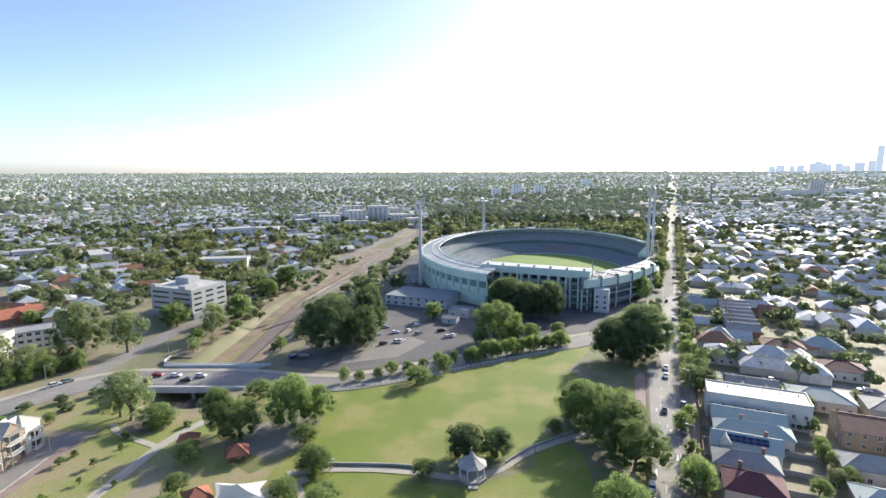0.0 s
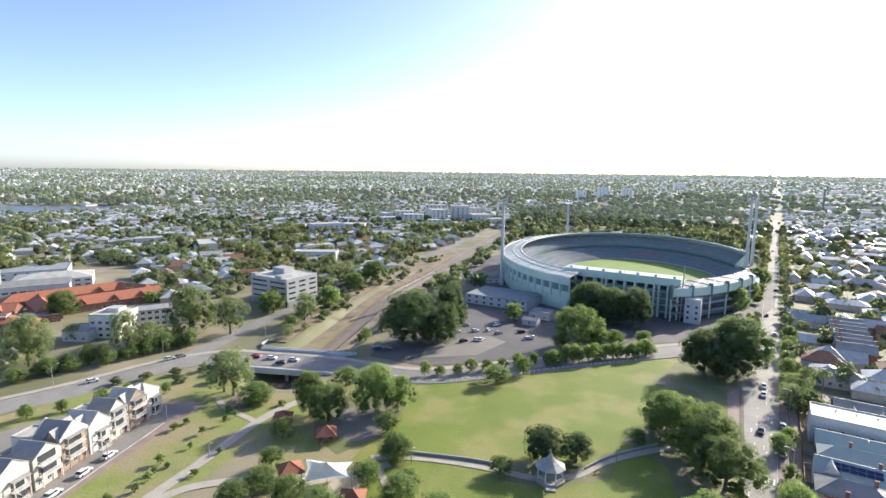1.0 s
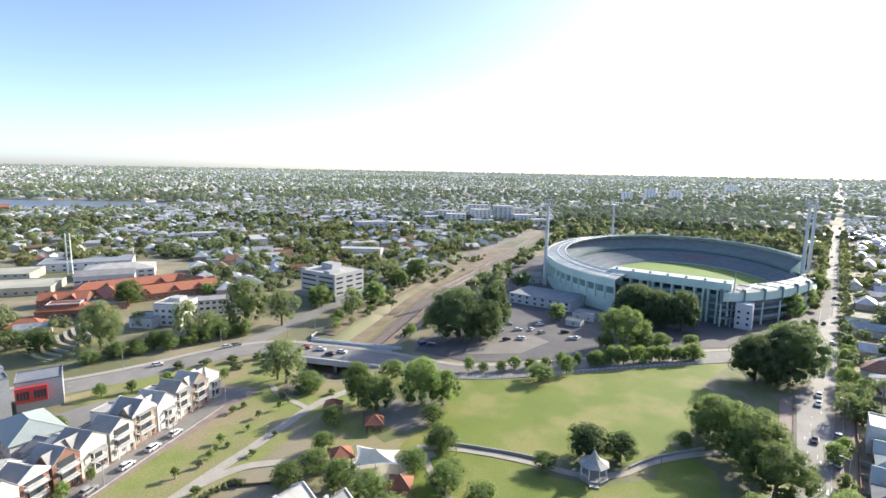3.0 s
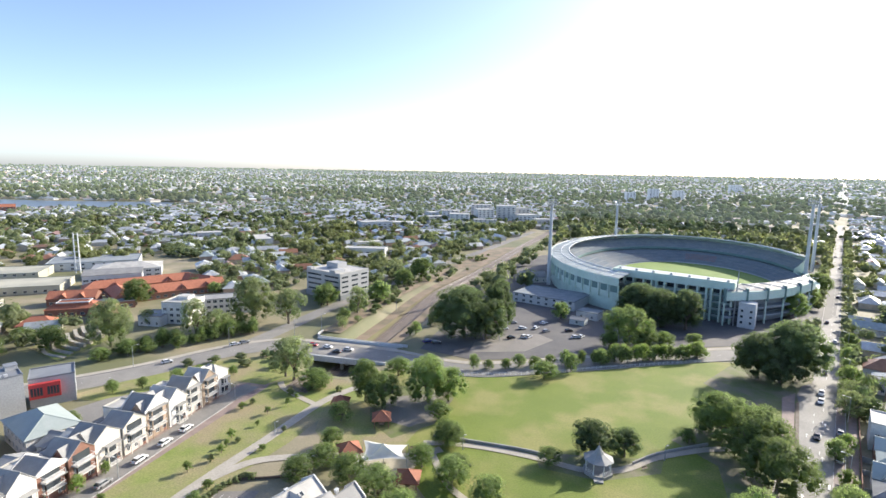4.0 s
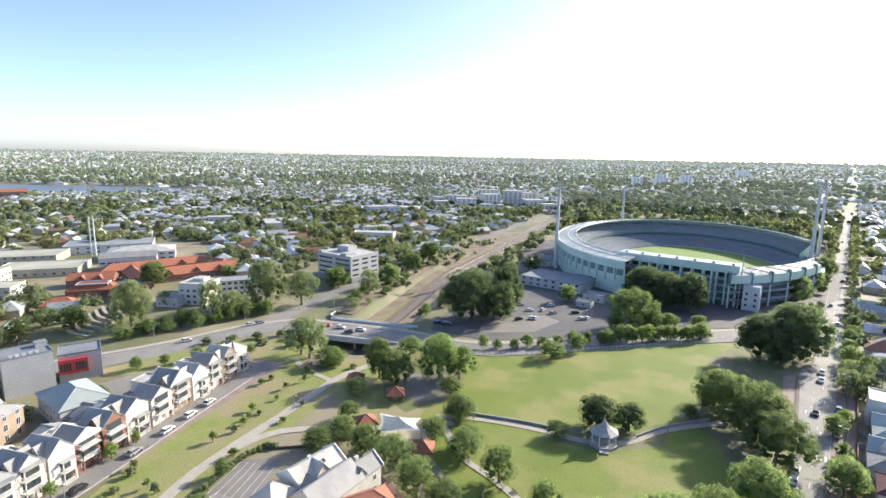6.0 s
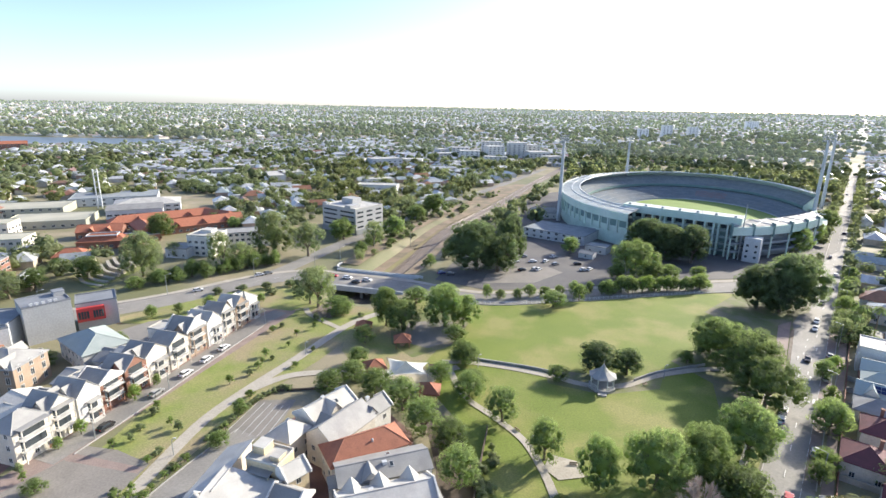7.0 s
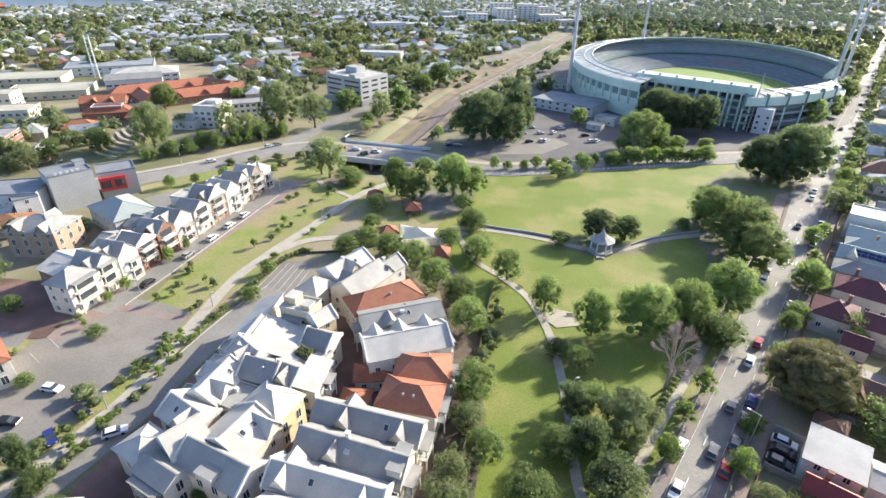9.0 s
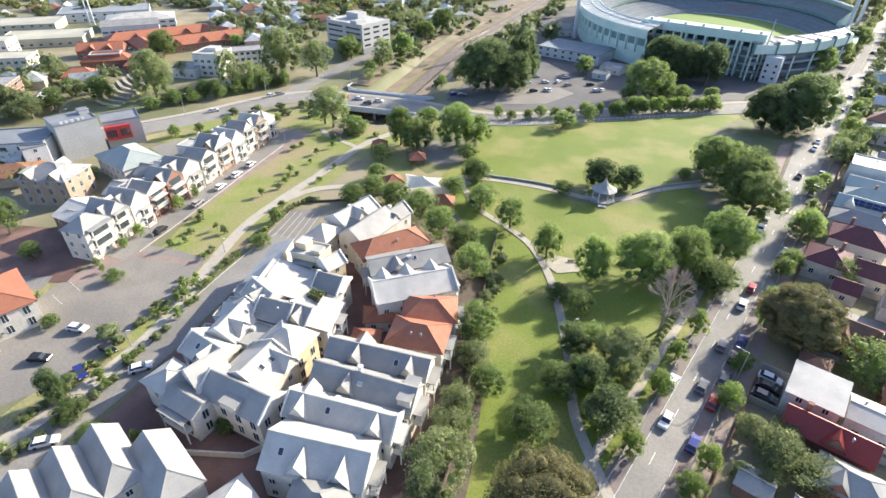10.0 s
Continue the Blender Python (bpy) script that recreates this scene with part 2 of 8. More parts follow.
M_ROOFPICK = choice_mat("house_roofs", [(0.64, 0.64, 0.62), (0.54, 0.55, 0.54), (0.44, 0.46, 0.455), (0.34, 0.17, 0.10), (0.66, 0.65, 0.62), (0.38, 0.43, 0.42), (0.60, 0.60, 0.58), (0.50, 0.51, 0.50)], rough=0.42, metal=0.2, per="thing")
M_WALLPICK = choice_mat("house_walls", [(0.62, 0.57, 0.47), (0.68, 0.66, 0.62), (0.46, 0.34, 0.25), (0.54, 0.46, 0.35)], rough=0.85, per="thing")
M_TYRE = mat("tyre_rubber", (0.03, 0.03, 0.03), rough=0.8, fine=0.0)
M_WATER = mat("river_water", (0.12, 0.145, 0.16), (0.14, 0.165, 0.18), 0.01, rough=0.35, fine=0.0)
M_SOLAR = mat("solar_panel", (0.02, 0.035, 0.10), (0.025, 0.04, 0.12), 0.6, rough=0.15, fine=0.0)
CARPAINT = [mat("car_paint_" + nm, c, tuple(v * 0.92 for v in c), 0.5, rough=0.25, metal=mt, spec=0.6, fine=0.0) for nm, c, mt in
            (("white", (0.80, 0.80, 0.80), 0.0), ("silver", (0.50, 0.51, 0.52), 0.5), ("black", (0.025, 0.025, 0.028), 0.1), ("blue", (0.035, 0.05, 0.22), 0.2), ("red", (0.36, 0.03, 0.025), 0.1), ("grey", (0.13, 0.135, 0.14), 0.3))]


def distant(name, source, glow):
    """The same surface far off, with bright air haze put in as bluish emission."""
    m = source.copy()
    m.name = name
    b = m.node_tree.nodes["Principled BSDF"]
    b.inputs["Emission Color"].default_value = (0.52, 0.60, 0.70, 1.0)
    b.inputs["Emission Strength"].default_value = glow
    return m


# emission stands in for haze, stronger on the farther foliage
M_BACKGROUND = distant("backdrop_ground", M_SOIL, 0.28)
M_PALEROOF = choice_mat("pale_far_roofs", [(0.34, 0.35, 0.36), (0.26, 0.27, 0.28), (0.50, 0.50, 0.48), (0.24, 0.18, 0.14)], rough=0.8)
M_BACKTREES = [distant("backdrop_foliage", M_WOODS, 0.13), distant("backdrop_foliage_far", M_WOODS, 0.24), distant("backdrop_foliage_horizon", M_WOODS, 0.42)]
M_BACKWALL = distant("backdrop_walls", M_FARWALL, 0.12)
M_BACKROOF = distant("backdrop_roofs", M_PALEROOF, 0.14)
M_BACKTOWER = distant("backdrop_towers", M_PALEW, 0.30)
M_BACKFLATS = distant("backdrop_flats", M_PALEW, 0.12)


# ---- mesh helpers ----
class Geo:
    """Collects faces for one mesh."""

    def __init__(self):
        self.v, self.f, self.m = [], [], []

    def face(self, pts, m=0):
        k = len(self.v)
        self.v.extend(tuple(p) for p in pts)
        self.f.append(tuple(range(k, k + len(pts))))
        self.m.append(m)

    def box(self, x0, x1, y0, y1, z0, z1, m=0, top=None):
        k = len(self.v)
        self.v += [(x0, y0, z0), (x1, y0, z0), (x1, y1, z0), (x0, y1, z0), (x0, y0, z1), (x1, y0, z1), (x1, y1, z1), (x0, y1, z1)]
        self.f += [tuple(k + i for i in q) for q in ((3, 2, 1, 0), (4, 5, 6, 7), (0, 1, 5, 4), (1, 2, 6, 5), (2, 3, 7, 6), (3, 0, 4, 7))]
        self.m += [m, m if top is None else top, m, m, m, m]

    def tube(self, p, q, r0, r1=None, n=6, m=0, caps=True):
        p, q = Vector(p), Vector(q)
        r1 = r0 if r1 is None else r1
        w = (q - p).normalized()
        a = w.cross(Vector((0.31, 0.87, 0.38))).normalized()
        b = w.cross(a)
        k = len(self.v)
        for c, r in ((p, r0), (q, r1)):
            for i in range(n):
                t = 2 * math.pi * i / n
                self.v.append(tuple(c + (a * math.cos(t) + b * math.sin(t)) * r))
        for i in range(n):
            j = (i + 1) % n
            self.f.append((k + i, k + j, k + n + j, k + n + i))
            self.m.append(m)
        if caps:
            self.f += [tuple(k + i for i in reversed(range(n))), tuple(k + n + i for i in range(n))]
            self.m += [m, m]

    def prism(self, outline, z0, z1, m=0, top=None, bottom=True):
        n = len(outline)
        if sum(outline[i][0] * outline[(i + 1) % n][1] - outline[(i + 1) % n][0] * outline[i][1] for i in range(n)) < 0:
            outline = outline[::-1]
        self.face([(x, y, z1) for x, y in outline], m if top is None else top)
        if bottom:
            self.face([(x, y, z0) for x, y in reversed(outline)], m)
        for i in range(n):
            (xa, ya), (xb, yb) = outline[i], outline[(i + 1) % n]
            self.face([(xa, ya, z0), (xb, yb, z0), (xb, yb, z1), (xa, ya, z1)], m)

    def mesh(self, name, mats):
        me = bpy.data.meshes.new(name)
        me.from_pydata(self.v, [], self.f)
        for x in mats:
            me.materials.append(x)
        me.polygons.foreach_set("material_index", self.m)
        me.update()
        return me


def mats_of(m):
    return list(m) if isinstance(m, (list, tuple)) else [m]


def part(name, g, material, parent, label="", at=None):
    """One mesh under a thing or under a part; g is a Geo or a mesh that is shared."""
    me = g.mesh(name, mats_of(material)) if isinstance(g, Geo) else g
    ob = new(name, me)
    ob.parent = parent
    if at is not None:
        ob.matrix_basis = at
    if label:
        ob["label"] = label
    return ob


def thing(name, label, category, at=None, group="", kind=""):
    ob = new(name)
    ob.empty_display_size = 0.5
    if at is not None:
        ob.matrix_basis = at
    return tagged(ob, label, category, group, kind)


def solid(name, g, material, label, category, at=None, group="", kind=""):
    """A top-level thing or piece of the setting that is one mesh."""
    ob = new(name, g.mesh(name, mats_of(material)) if isinstance(g, Geo) else g)
    if at is not None:
        ob.matrix_basis = at
    return tagged(ob, label, category, group, kind)


def offset_line(pts, d):
    """A polyline moved d metres to its right."""
    out = []
    for i, p in enumerate(pts):
        a, b = pts[max(i - 1, 0)], pts[min(i + 1, len(pts) - 1)]
        tx, ty = b[0] - a[0], b[1] - a[1]
        s = math.hypot(tx, ty)
        out.append((p[0] + d * ty / s, p[1] - d * tx / s))
    return out


def smooth_line(pts, n=6):
    """Points along a soft curve through pts."""
    out = []
    for i in range(len(pts) - 1):
        p0, p1, p2, p3 = pts[max(i - 1, 0)], pts[i], pts[i + 1], pts[min(i + 2, len(pts) - 1)]
        for k in range(n):
            t = k / n
            out.append(tuple(0.5 * (2 * p1[c] + (p2[c] - p0[c]) * t + (2 * p0[c] - 5 * p1[c] + 4 * p2[c] - p3[c]) * t * t + (3 * p1[c] - p0[c] - 3 * p2[c] + p3[c]) * t ** 3) for c in (0, 1)))
    out.append(tuple(pts[-1]))
    return out


LAYER = [0.03]


def next_layer():
    LAYER[0] += 0.004
    return LAYER[0]


def ribbon(name, pts, width, material, label, category="road", soft=True, z=None, level=None):
    pts = smooth_line(pts) if soft and len(pts) > 2 else pts
    a, b = offset_line(pts, -width / 2), offset_line(pts, width / 2)
    z = next_layer() if z is None else z
    g = Geo()
    for i in range(len(pts) - 1):
        zz = (z, z) if level is None else (z + level(*pts[i]), z + level(*pts[i + 1]))
        g.face([(*b[i], zz[0]), (*b[i + 1], zz[1]), (*a[i + 1], zz[1]), (*a[i], zz[0])])
    return solid(name, g, material, label, category, kind="structure")


def patch(name, outline, material, label, category="ground", z=None):
    z = next_layer() if z is None else z
    n = len(outline)
    if sum(outline[i][0] * outline[(i + 1) % n][1] - outline[(i + 1) % n][0] * outline[i][1] for i in range(n)) < 0:
        outline = outline[::-1]
    g = Geo()
    g.face([(x, y, z) for x, y in outline])
    return solid(name, g, material, label, category, kind="structure")


def kerb(pts, label="pale concrete kerb along the road", soft=True, h=0.30, w=0.25, name="kerb"):
    pts = smooth_line(pts) if soft and len(pts) > 2 else pts
    a, b = offset_line(pts, -w / 2), offset_line(pts, w / 2)
    g = Geo()
    for i in range(len(pts) - 1):
        g.face([(*b[i], h), (*b[i + 1], h), (*a[i + 1], h), (*a[i], h)])
        g.face([(*b[i], 0), (*b[i + 1], 0), (*b[i + 1], h), (*b[i], h)])
        g.face([(*a[i + 1], 0), (*a[i], 0), (*a[i], h), (*a[i + 1], h)])
    return solid(name, g, M_CONC, label, "kerb", kind="structure")


def wall_run(name, pts, h, w, material, label, category="wall", soft=True, kind="structure"):
    pts = smooth_line(pts) if soft and len(pts) > 2 else pts
    a, b = offset_line(pts, -w / 2), offset_line(pts, w / 2)
    g = Geo()
    for i in range(len(pts) - 1):
        g.face([(*b[i], h), (*b[i + 1], h), (*a[i + 1], h), (*a[i], h)])
        g.face([(*b[i], -0.1), (*b[i + 1], -0.1), (*b[i + 1], h), (*b[i], h)])
        g.face([(*a[i + 1], -0.1), (*a[i], -0.1), (*a[i], h), (*a[i + 1], h)])
    for k in (0, -1):
        g.face([(*a[k], -0.1), (*b[k], -0.1), (*b[k], h), (*a[k], h)])
    return solid(name, g, material, label, category, kind=kind)


# ---- ground ----
RAIL = smooth_line([(-97, 150), (-95, 180), (-92, 213), (-90, 246), (-85, 313), (-70, 404), (-45, 590), (-5, 830), (60, 1150)], 8)


def rail_offset(x, y):
    """Signed distance to the right of the railway, and the y of the nearest point."""
    best = None
    for i in range(len(RAIL) - 1):
        (ax, ay), (bx, by) = RAIL[i], RAIL[i + 1]
        t = max(0.0, min(1.0, ((x - ax) * (bx - ax) + (y - ay) * (by - ay)) / ((bx - ax) ** 2 + (by - ay) ** 2)))
        px, py = ax + t * (bx - ax), ay + t * (by - ay)
        d = math.hypot(x - px, y - py)
        if best is None or d < best[0]:
            side = (x - px) * (by - ay) - (y - py) * (bx - ax)
            best = (d, math.copysign(d, side), py)
    return best[1], best[2]


def step(a, b, x):
    t = max(0.0, min(1.0, (x - a) / (b - a)))
    return t * t * (3 - 2 * t)


def cut_depth(y):
    return 5.5 * step(166, 178, y) * (1 - step(215, 330, y)) + 0.6 * step(200, 260, y) * (1 - step(420, 560, y))


def ground_z(x, y):
    z = 0.0
    if 160 < y < 620 and -150 < x < 20:
        d, ry = rail_offset(x, y)
        z = -cut_depth(ry) * (1 - step(7.0, 16.0, abs(d))) + (1.2 * step(200, 230, ry) * (1 - step(330, 420, ry))) * step(10, 16, abs(d)) * (1 - step(20, 30, abs(d))) * (1 if d < 0 else 0)
    far = math.hypot(x, y)
    if far > 900 and not (-1800 < x < -680 and 540 < y < 1010):
        z += 62 * step(1500, 4700, far) + 5 * step(900, 1600, far) * noise.noise((x * 0.002, y * 0.002, 3.0))
    return z


def axis_steps(lo, hi, a, b, fine):
    """Steps that are fine from a to b and grow outwards."""
    out = list(np.arange(a, b + fine / 2, fine))
    s = fine
    while out[-1] < hi:
        s *= 1.22
        out.append(min(out[-1] + s, hi))
    s = fine
    while out[0] > lo:
        s *= 1.22
        out.insert(0, max(out[0] - s, lo))
    return [float(v) for v in out]


def build_ground():
    xs, ys = axis_steps(-4900, 4900, -150, 20, 3.0), axis_steps(-1200, 4900, 160, 440, 4.0)
    g = Geo()
    g.v = [(x, y, ground_z(x, y)) for y in ys for x in xs]
    w = len(xs)
    for j in range(len(ys) - 1):
        for i in range(w - 1):
            g.f.append((j * w + i, j * w + i + 1, (j + 1) * w + i + 1, (j + 1) * w + i))
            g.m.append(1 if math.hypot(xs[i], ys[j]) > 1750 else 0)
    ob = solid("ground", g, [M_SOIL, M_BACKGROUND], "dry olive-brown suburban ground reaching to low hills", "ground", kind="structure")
    ob.data.polygons.foreach_set("use_smooth", [True] * len(ob.data.polygons))


build_ground()

# the long straight road: u metres along it, v metres to the right of its near kerb
ROAD_O, ROAD_D, ROAD_N = (-2.0, 0.0), (0.4029, 0.9152), (0.9152, -0.4029)
ROAD_TURN = math.degrees(math.atan2(0.9152, 0.4029))


def along(u, v):
    return (ROAD_O[0] + u * ROAD_D[0] + v * ROAD_N[0], ROAD_O[1] + u * ROAD_D[1] + v * ROAD_N[1])


# park, strip and lots
patch("park_lawn", [(-44, 183), (-15, 191), (10, 204), (37, 217), (60, 227), (88, 228), (74, 172), (56, 130), (38, 92), (22, 56), (6, 20), (-4, -30), (-16, -30), (-14, 24), (-15, 48), (-18, 62), (-22, 80), (-30, 98), (-42, 112), (-47, 126), (-44, 150)], M_LAWN, "green mown park lawn with dry patches", "lawn")
patch("park_ground", [(-44, 183), (-44, 150), (-47, 126), (-42, 112), (-62, 112), (-76, 126), (-84, 150), (-78, 176)], M_ROUGH, "patchy grass round the park shelters", "lawn")
patch("mulch_bed", [(-72, 160), (-46, 172), (-40, 160), (-42, 140), (-52, 128), (-62, 136)], M_SHADEG, "thin grass, dulled for shade, under park trees", "ground")
patch("mulch_bed", [(-30, 98), (-22, 80), (-17, 60), (-14, 44), (-12, 20), (-12, -25), (-21, -25), (-22, 20), (-24, 50), (-30, 78), (-40, 100)], M_MULCH, "brown mulched garden bed beside the town houses", "ground")
patch("shaded_plaza", [(-62, 155), (-47, 162), (-41, 146), (-49, 136), (-61, 139)], M_LOT, "grey paved plaza shaded by large trees", "paving")
patch("mulch_bed", [(8, 134), (-10, 132), (-8, 124), (8, 122), (24, 130), (26, 138)], M_SHADEG, "thin grass, dulled for shade, under the two rotunda trees", "ground")
patch("mulch_bed", [(30, 150), (46, 168), (58, 166), (50, 128), (38, 118), (40, 138)], M_SHADEG, "thin grass, dulled for shade, under large fig trees", "ground")
patch("mulch_bed", [(50, 200), (66, 224), (92, 236), (84, 206), (76, 182), (60, 184)], M_SHADEG, "thin grass, dulled for shade, under large fig trees", "ground")
patch("grass_strip", [(-108, 63), (-112, 84), (-112.6, 112), (-112, 144), (-104, 164), (-82, 164), (-76, 152), (-80, 118), (-85, 96), (-86, 70), (-87, 48), (-85, 30), (-83, 14), (-86, -6), (-100, -6), (-97, 14), (-91.5, 28), (-91, 46), (-93, 62)], M_ROUGH, "dry patchy grass strip with small trees", "lawn")
patch("forecourt", [(-93, 62), (-91, 46), (-91.5, 28), (-97, 14), (-103, 6), (-112, -6), (-128, -2), (-121, 40), (-119, 55), (-114, 63), (-104, 64)], M_LOT, "pale grey paved parking forecourt", "car park")
patch("forecourt_band", [(-93.5, 60.6), (-93, 58.6), (-112, 57.6), (-115, 60.2)], M_PINKPAVE, "pink brick band across the forecourt", "paving")
patch("terrace_pavement", [(-120, 44), (-120, 150), (-110, 158), (-108, 150), (-112, 60), (-116, 44)], M_PINKPAVE, "pink brick pavement before the terrace houses", "pavement")
patch("verge", [(-128, -2), (-121, 40), (-124, 44), (-142, 34), (-150, 0)], M_ROUGH, "planted verge with low shrubs", "verge")
patch("bank_grass", [(-110, 152), (-124, 152), (-141, 140), (-152, 126), (-172, 121), (-160, 143), (-143, 167), (-126, 181), (-114, 181), (-104, 166)], M_ROUGH, "rough grass bank below the main road", "lawn")
patch("service_lot", [(-160, 114), (-150, 106), (-141, 112), (-133, 128), (-128, 146), (-136, 147), (-146, 136), (-155, 127)], M_ASPH, "grey asphalt service lot behind the terrace", "car park")
patch("brick_yard", [(-119.5, 44), (-124, 60), (-137, 64), (-165, 60), (-165, 40), (-140, 37)], M_BRICKPAVE, "dark red brick paved yard behind the corner house", "paving")
patch("town_house_ground", [(-84, -20), (-79, 14), (-78, 40), (-77.5, 62), (-74, 76), (-70, 92), (-62, 98), (-48, 96), (-40, 90), (-30, 70), (-24, 50), (-22, 20), (-21, -25)], M_BRICKPAVE, "dark red brick paving between the town houses", "paving")
patch("bay_lot", [(-84, 76), (-84.5, 92), (-75, 95), (-72, 78)], M_LOT, "small marked parking bay with pale paving", "car park")

# roads
ribbon("street_1", [(-92, -30), (-88, -4), (-84.4, 12), (-82.4, 28), (-82.2, 44), (-81, 64), (-78.5, 78)], 7.0, M_ASPH, "grey asphalt street curving past the town houses", "road")
ribbon("street_2", [(-116.5, 56), (-115.4, 80), (-115.6, 110), (-115.6, 136), (-113.8, 150)], 6.6, M_ASPH, "grey asphalt street along the terrace houses", "road")
ribbon("street_3", [(-124, 43), (-140, 36), (-165, 28)], 6.5, M_ASPH, "side street by the corner terrace", "road")
ribbon("lane_1", [(-127, 44), (-134, 60), (-137, 84), (-140, 112), (-134, 138)], 6.0, M_BRICKPAVE, "dark red brick service lane behind the terrace", "lane")
MAIN_ROAD = [(-300, -30), (-240, 62), (-205, 104), (-178, 131), (-161, 152), (-145, 178), (-129, 192), (-112, 194), (-80, 193), (-42, 187), (-7, 201), (39, 224), (70, 238), (100, 250)]
ribbon("main_road", MAIN_ROAD, 13.0, M_ASPH, "grey asphalt main road curving over the railway bridge", "road")
ribbon("branch_road", [(-143, 186), (-139, 220), (-135, 262), (-124, 320), (-110, 400), (-84, 520), (-50, 700)], 9.0, M_ASPH, "asphalt road following the railway", "road")
ribbon("footpath_1", offset_line(smooth_line(MAIN_ROAD), -8.4), 3.0, M_PATH, "pale footpath beside the main road", "footpath", soft=False)
U0, U1 = -60, 3300
ribbon("long_road", [along(U0, 4.45), along(U1, 4.45)], 7.8, M_ASPH, "long straight grey asphalt road", "road", soft=False)
ribbon("road_shoulder", [along(U0, 1.5), along(90, 1.5)], 2.0, M_BRICKLANE, "pinkish brick parking shoulder of the long road", "pavement", soft=False)
ribbon("parking_lane", [along(U0, 9.5), along(214, 9.5)], 2.4, M_BRICKLANE, "red brick parking lane under street trees", "pavement", soft=False)
ribbon("footpath_2", [along(U0, 12.7), along(900, 12.7)], 2.2, M_PINKPAVE, "pink paved footpath beside the houses", "footpath", soft=False)
ribbon("footpath_3", [along(U0, -3.2), along(160, -3.2)], 1.8, M_PATH, "pale footpath along the park edge", "footpath", soft=False)
ribbon("side_street_1", [along(222, 5), along(226, 60), along(231, 160)], 8.0, M_ASPH, "side street crossing to the houses", "road", soft=False)
ribbon("side_street_2", [along(103, 8), along(104, 60), along(105, 120)], 5.0, M_ASPH, "narrow side lane between house gardens", "road", soft=False)
kerb([along(U0, 0.45), along(160, 0.45)], soft=False)
kerb([along(U0, 10.8), along(100, 10.8)], soft=False)
kerb([along(107, 10.8), along(217, 10.8)], soft=False)
kerb([along(228, 8.5), along(900, 8.5)], soft=False)
kerb([along(262, 0.45), along(900, 0.45)], soft=False)
kerb(offset_line(smooth_line(MAIN_ROAD[1:6]), -6.6), soft=False)
kerb(offset_line(smooth_line(MAIN_ROAD[8:]), 6.6), soft=False)
kerb(offset_line(smooth_line([(-92, -30), (-88, -4), (-84.4, 12), (-82.4, 28), (-82.2, 44), (-81, 64), (-78.5, 78)]), -3.6), soft=False)
kerb([(-112.1, 60), (-111.9, 80), (-112.2, 110), (-112.2, 136)])

# stadium grounds and car parks
patch("stadium_forecourt", [(-66, 206), (-40, 199), (-6, 212), (38, 236), (98, 262), (150, 330), (205, 450), (190, 560), (60, 600), (-40, 480), (-62, 330), (-64, 250)], M_DARKASPH, "grey asphalt grounds round the stadium", "car park")
patch("car_park_sand", [(-44, 208), (-20, 216), (-8, 236), (-16, 244), (-30, 238), (-44, 222)], M_LOT, "pale bare sand in the stadium car park", "ground")

# paths
ribbon("light_path", [(-96, -8), (-91, 8), (-87.6, 22), (-86.6, 36), (-88.2, 48), (-90.6, 62), (-92.6, 80), (-91, 96), (-87.5, 116), (-83, 145), (-76, 160)], 3.4, M_PATH, "pale concrete walking path along the strip", "path")
ribbon("path_2", [(-91, 94), (-84, 106), (-72, 112), (-60, 116), (-44, 120), (-36, 126)], 3.0, M_PATH, "pale winding park path", "path")
ribbon("path_3", [(-84, 142), (-100, 150), (-106, 156)], 2.2, M_PATH, "short pale path towards the bridge", "path")
ribbon("park_path", [(-38, 123), (-30, 109.5), (-20, 101.5), (-12, 94), (-7, 85), (-3.5, 76), (-0.5, 64), (2, 52), (4, 38), (9, 26), (14, 16)], 2.0, M_PATH, "grey park path winding between trees", "path")
ribbon("rotunda_path", [(-42, 128), (-32, 130), (-20, 130), (-8, 128.5), (4, 126), (14, 129), (24, 138), (40, 147), (52, 150)], 2.6, M_PATH, "grey path past the rotunda", "path")
patch("path_plaza", [(-5.5, 90.5), (1.5, 89.5), (2.5, 84.5), (-3, 82), (-6.5, 85)], M_PATH, "small paved seating plaza in the park", "paving")
wall_run("lawn_wall", [(-40, 132.5), (-28, 132.2), (-14, 131.6), (-4, 130)], 0.9, 0.4, M_CONC, "low stone retaining wall along the lawn")
wall_run("lawn_wall", [(17, 132.5), (25, 140), (40, 149.5)], 0.9, 0.4, M_CONC, "low stone retaining wall along the lawn")


def picket_fence():
    line = smooth_line([(-42, 181.5), (-15, 190.5), (10, 203.5), (37, 216.5), (58, 226)], 10)
    root = thing("post_fence", "low white post and rail fence along the lawn", "fence")
    g0 = Geo()
    g0.box(-0.09, 0.09, -0.09, 0.09, 0, 1.1)
    post = g0.mesh("post", [M_WHITE])
    length, want = 0.0, 0.0
    for a, b in zip(line, line[1:]):
        seg = math.hypot(b[0] - a[0], b[1] - a[1])
        while want <= length + seg:
            t = (want - length) / seg
            part("post", post, None, root, at=pose(a[0] + t * (b[0] - a[0]), a[1] + t * (b[1] - a[1]), 0))
            want += 2.2
        length += seg
    for z in (0.55, 0.95):
        g = Geo()
        for a, b in zip(line, line[1:]):
            g.tube((*a, z), (*b, z), 0.05, n=4, caps=False)
        part("rail", g, M_WHITE, root)


picket_fence()

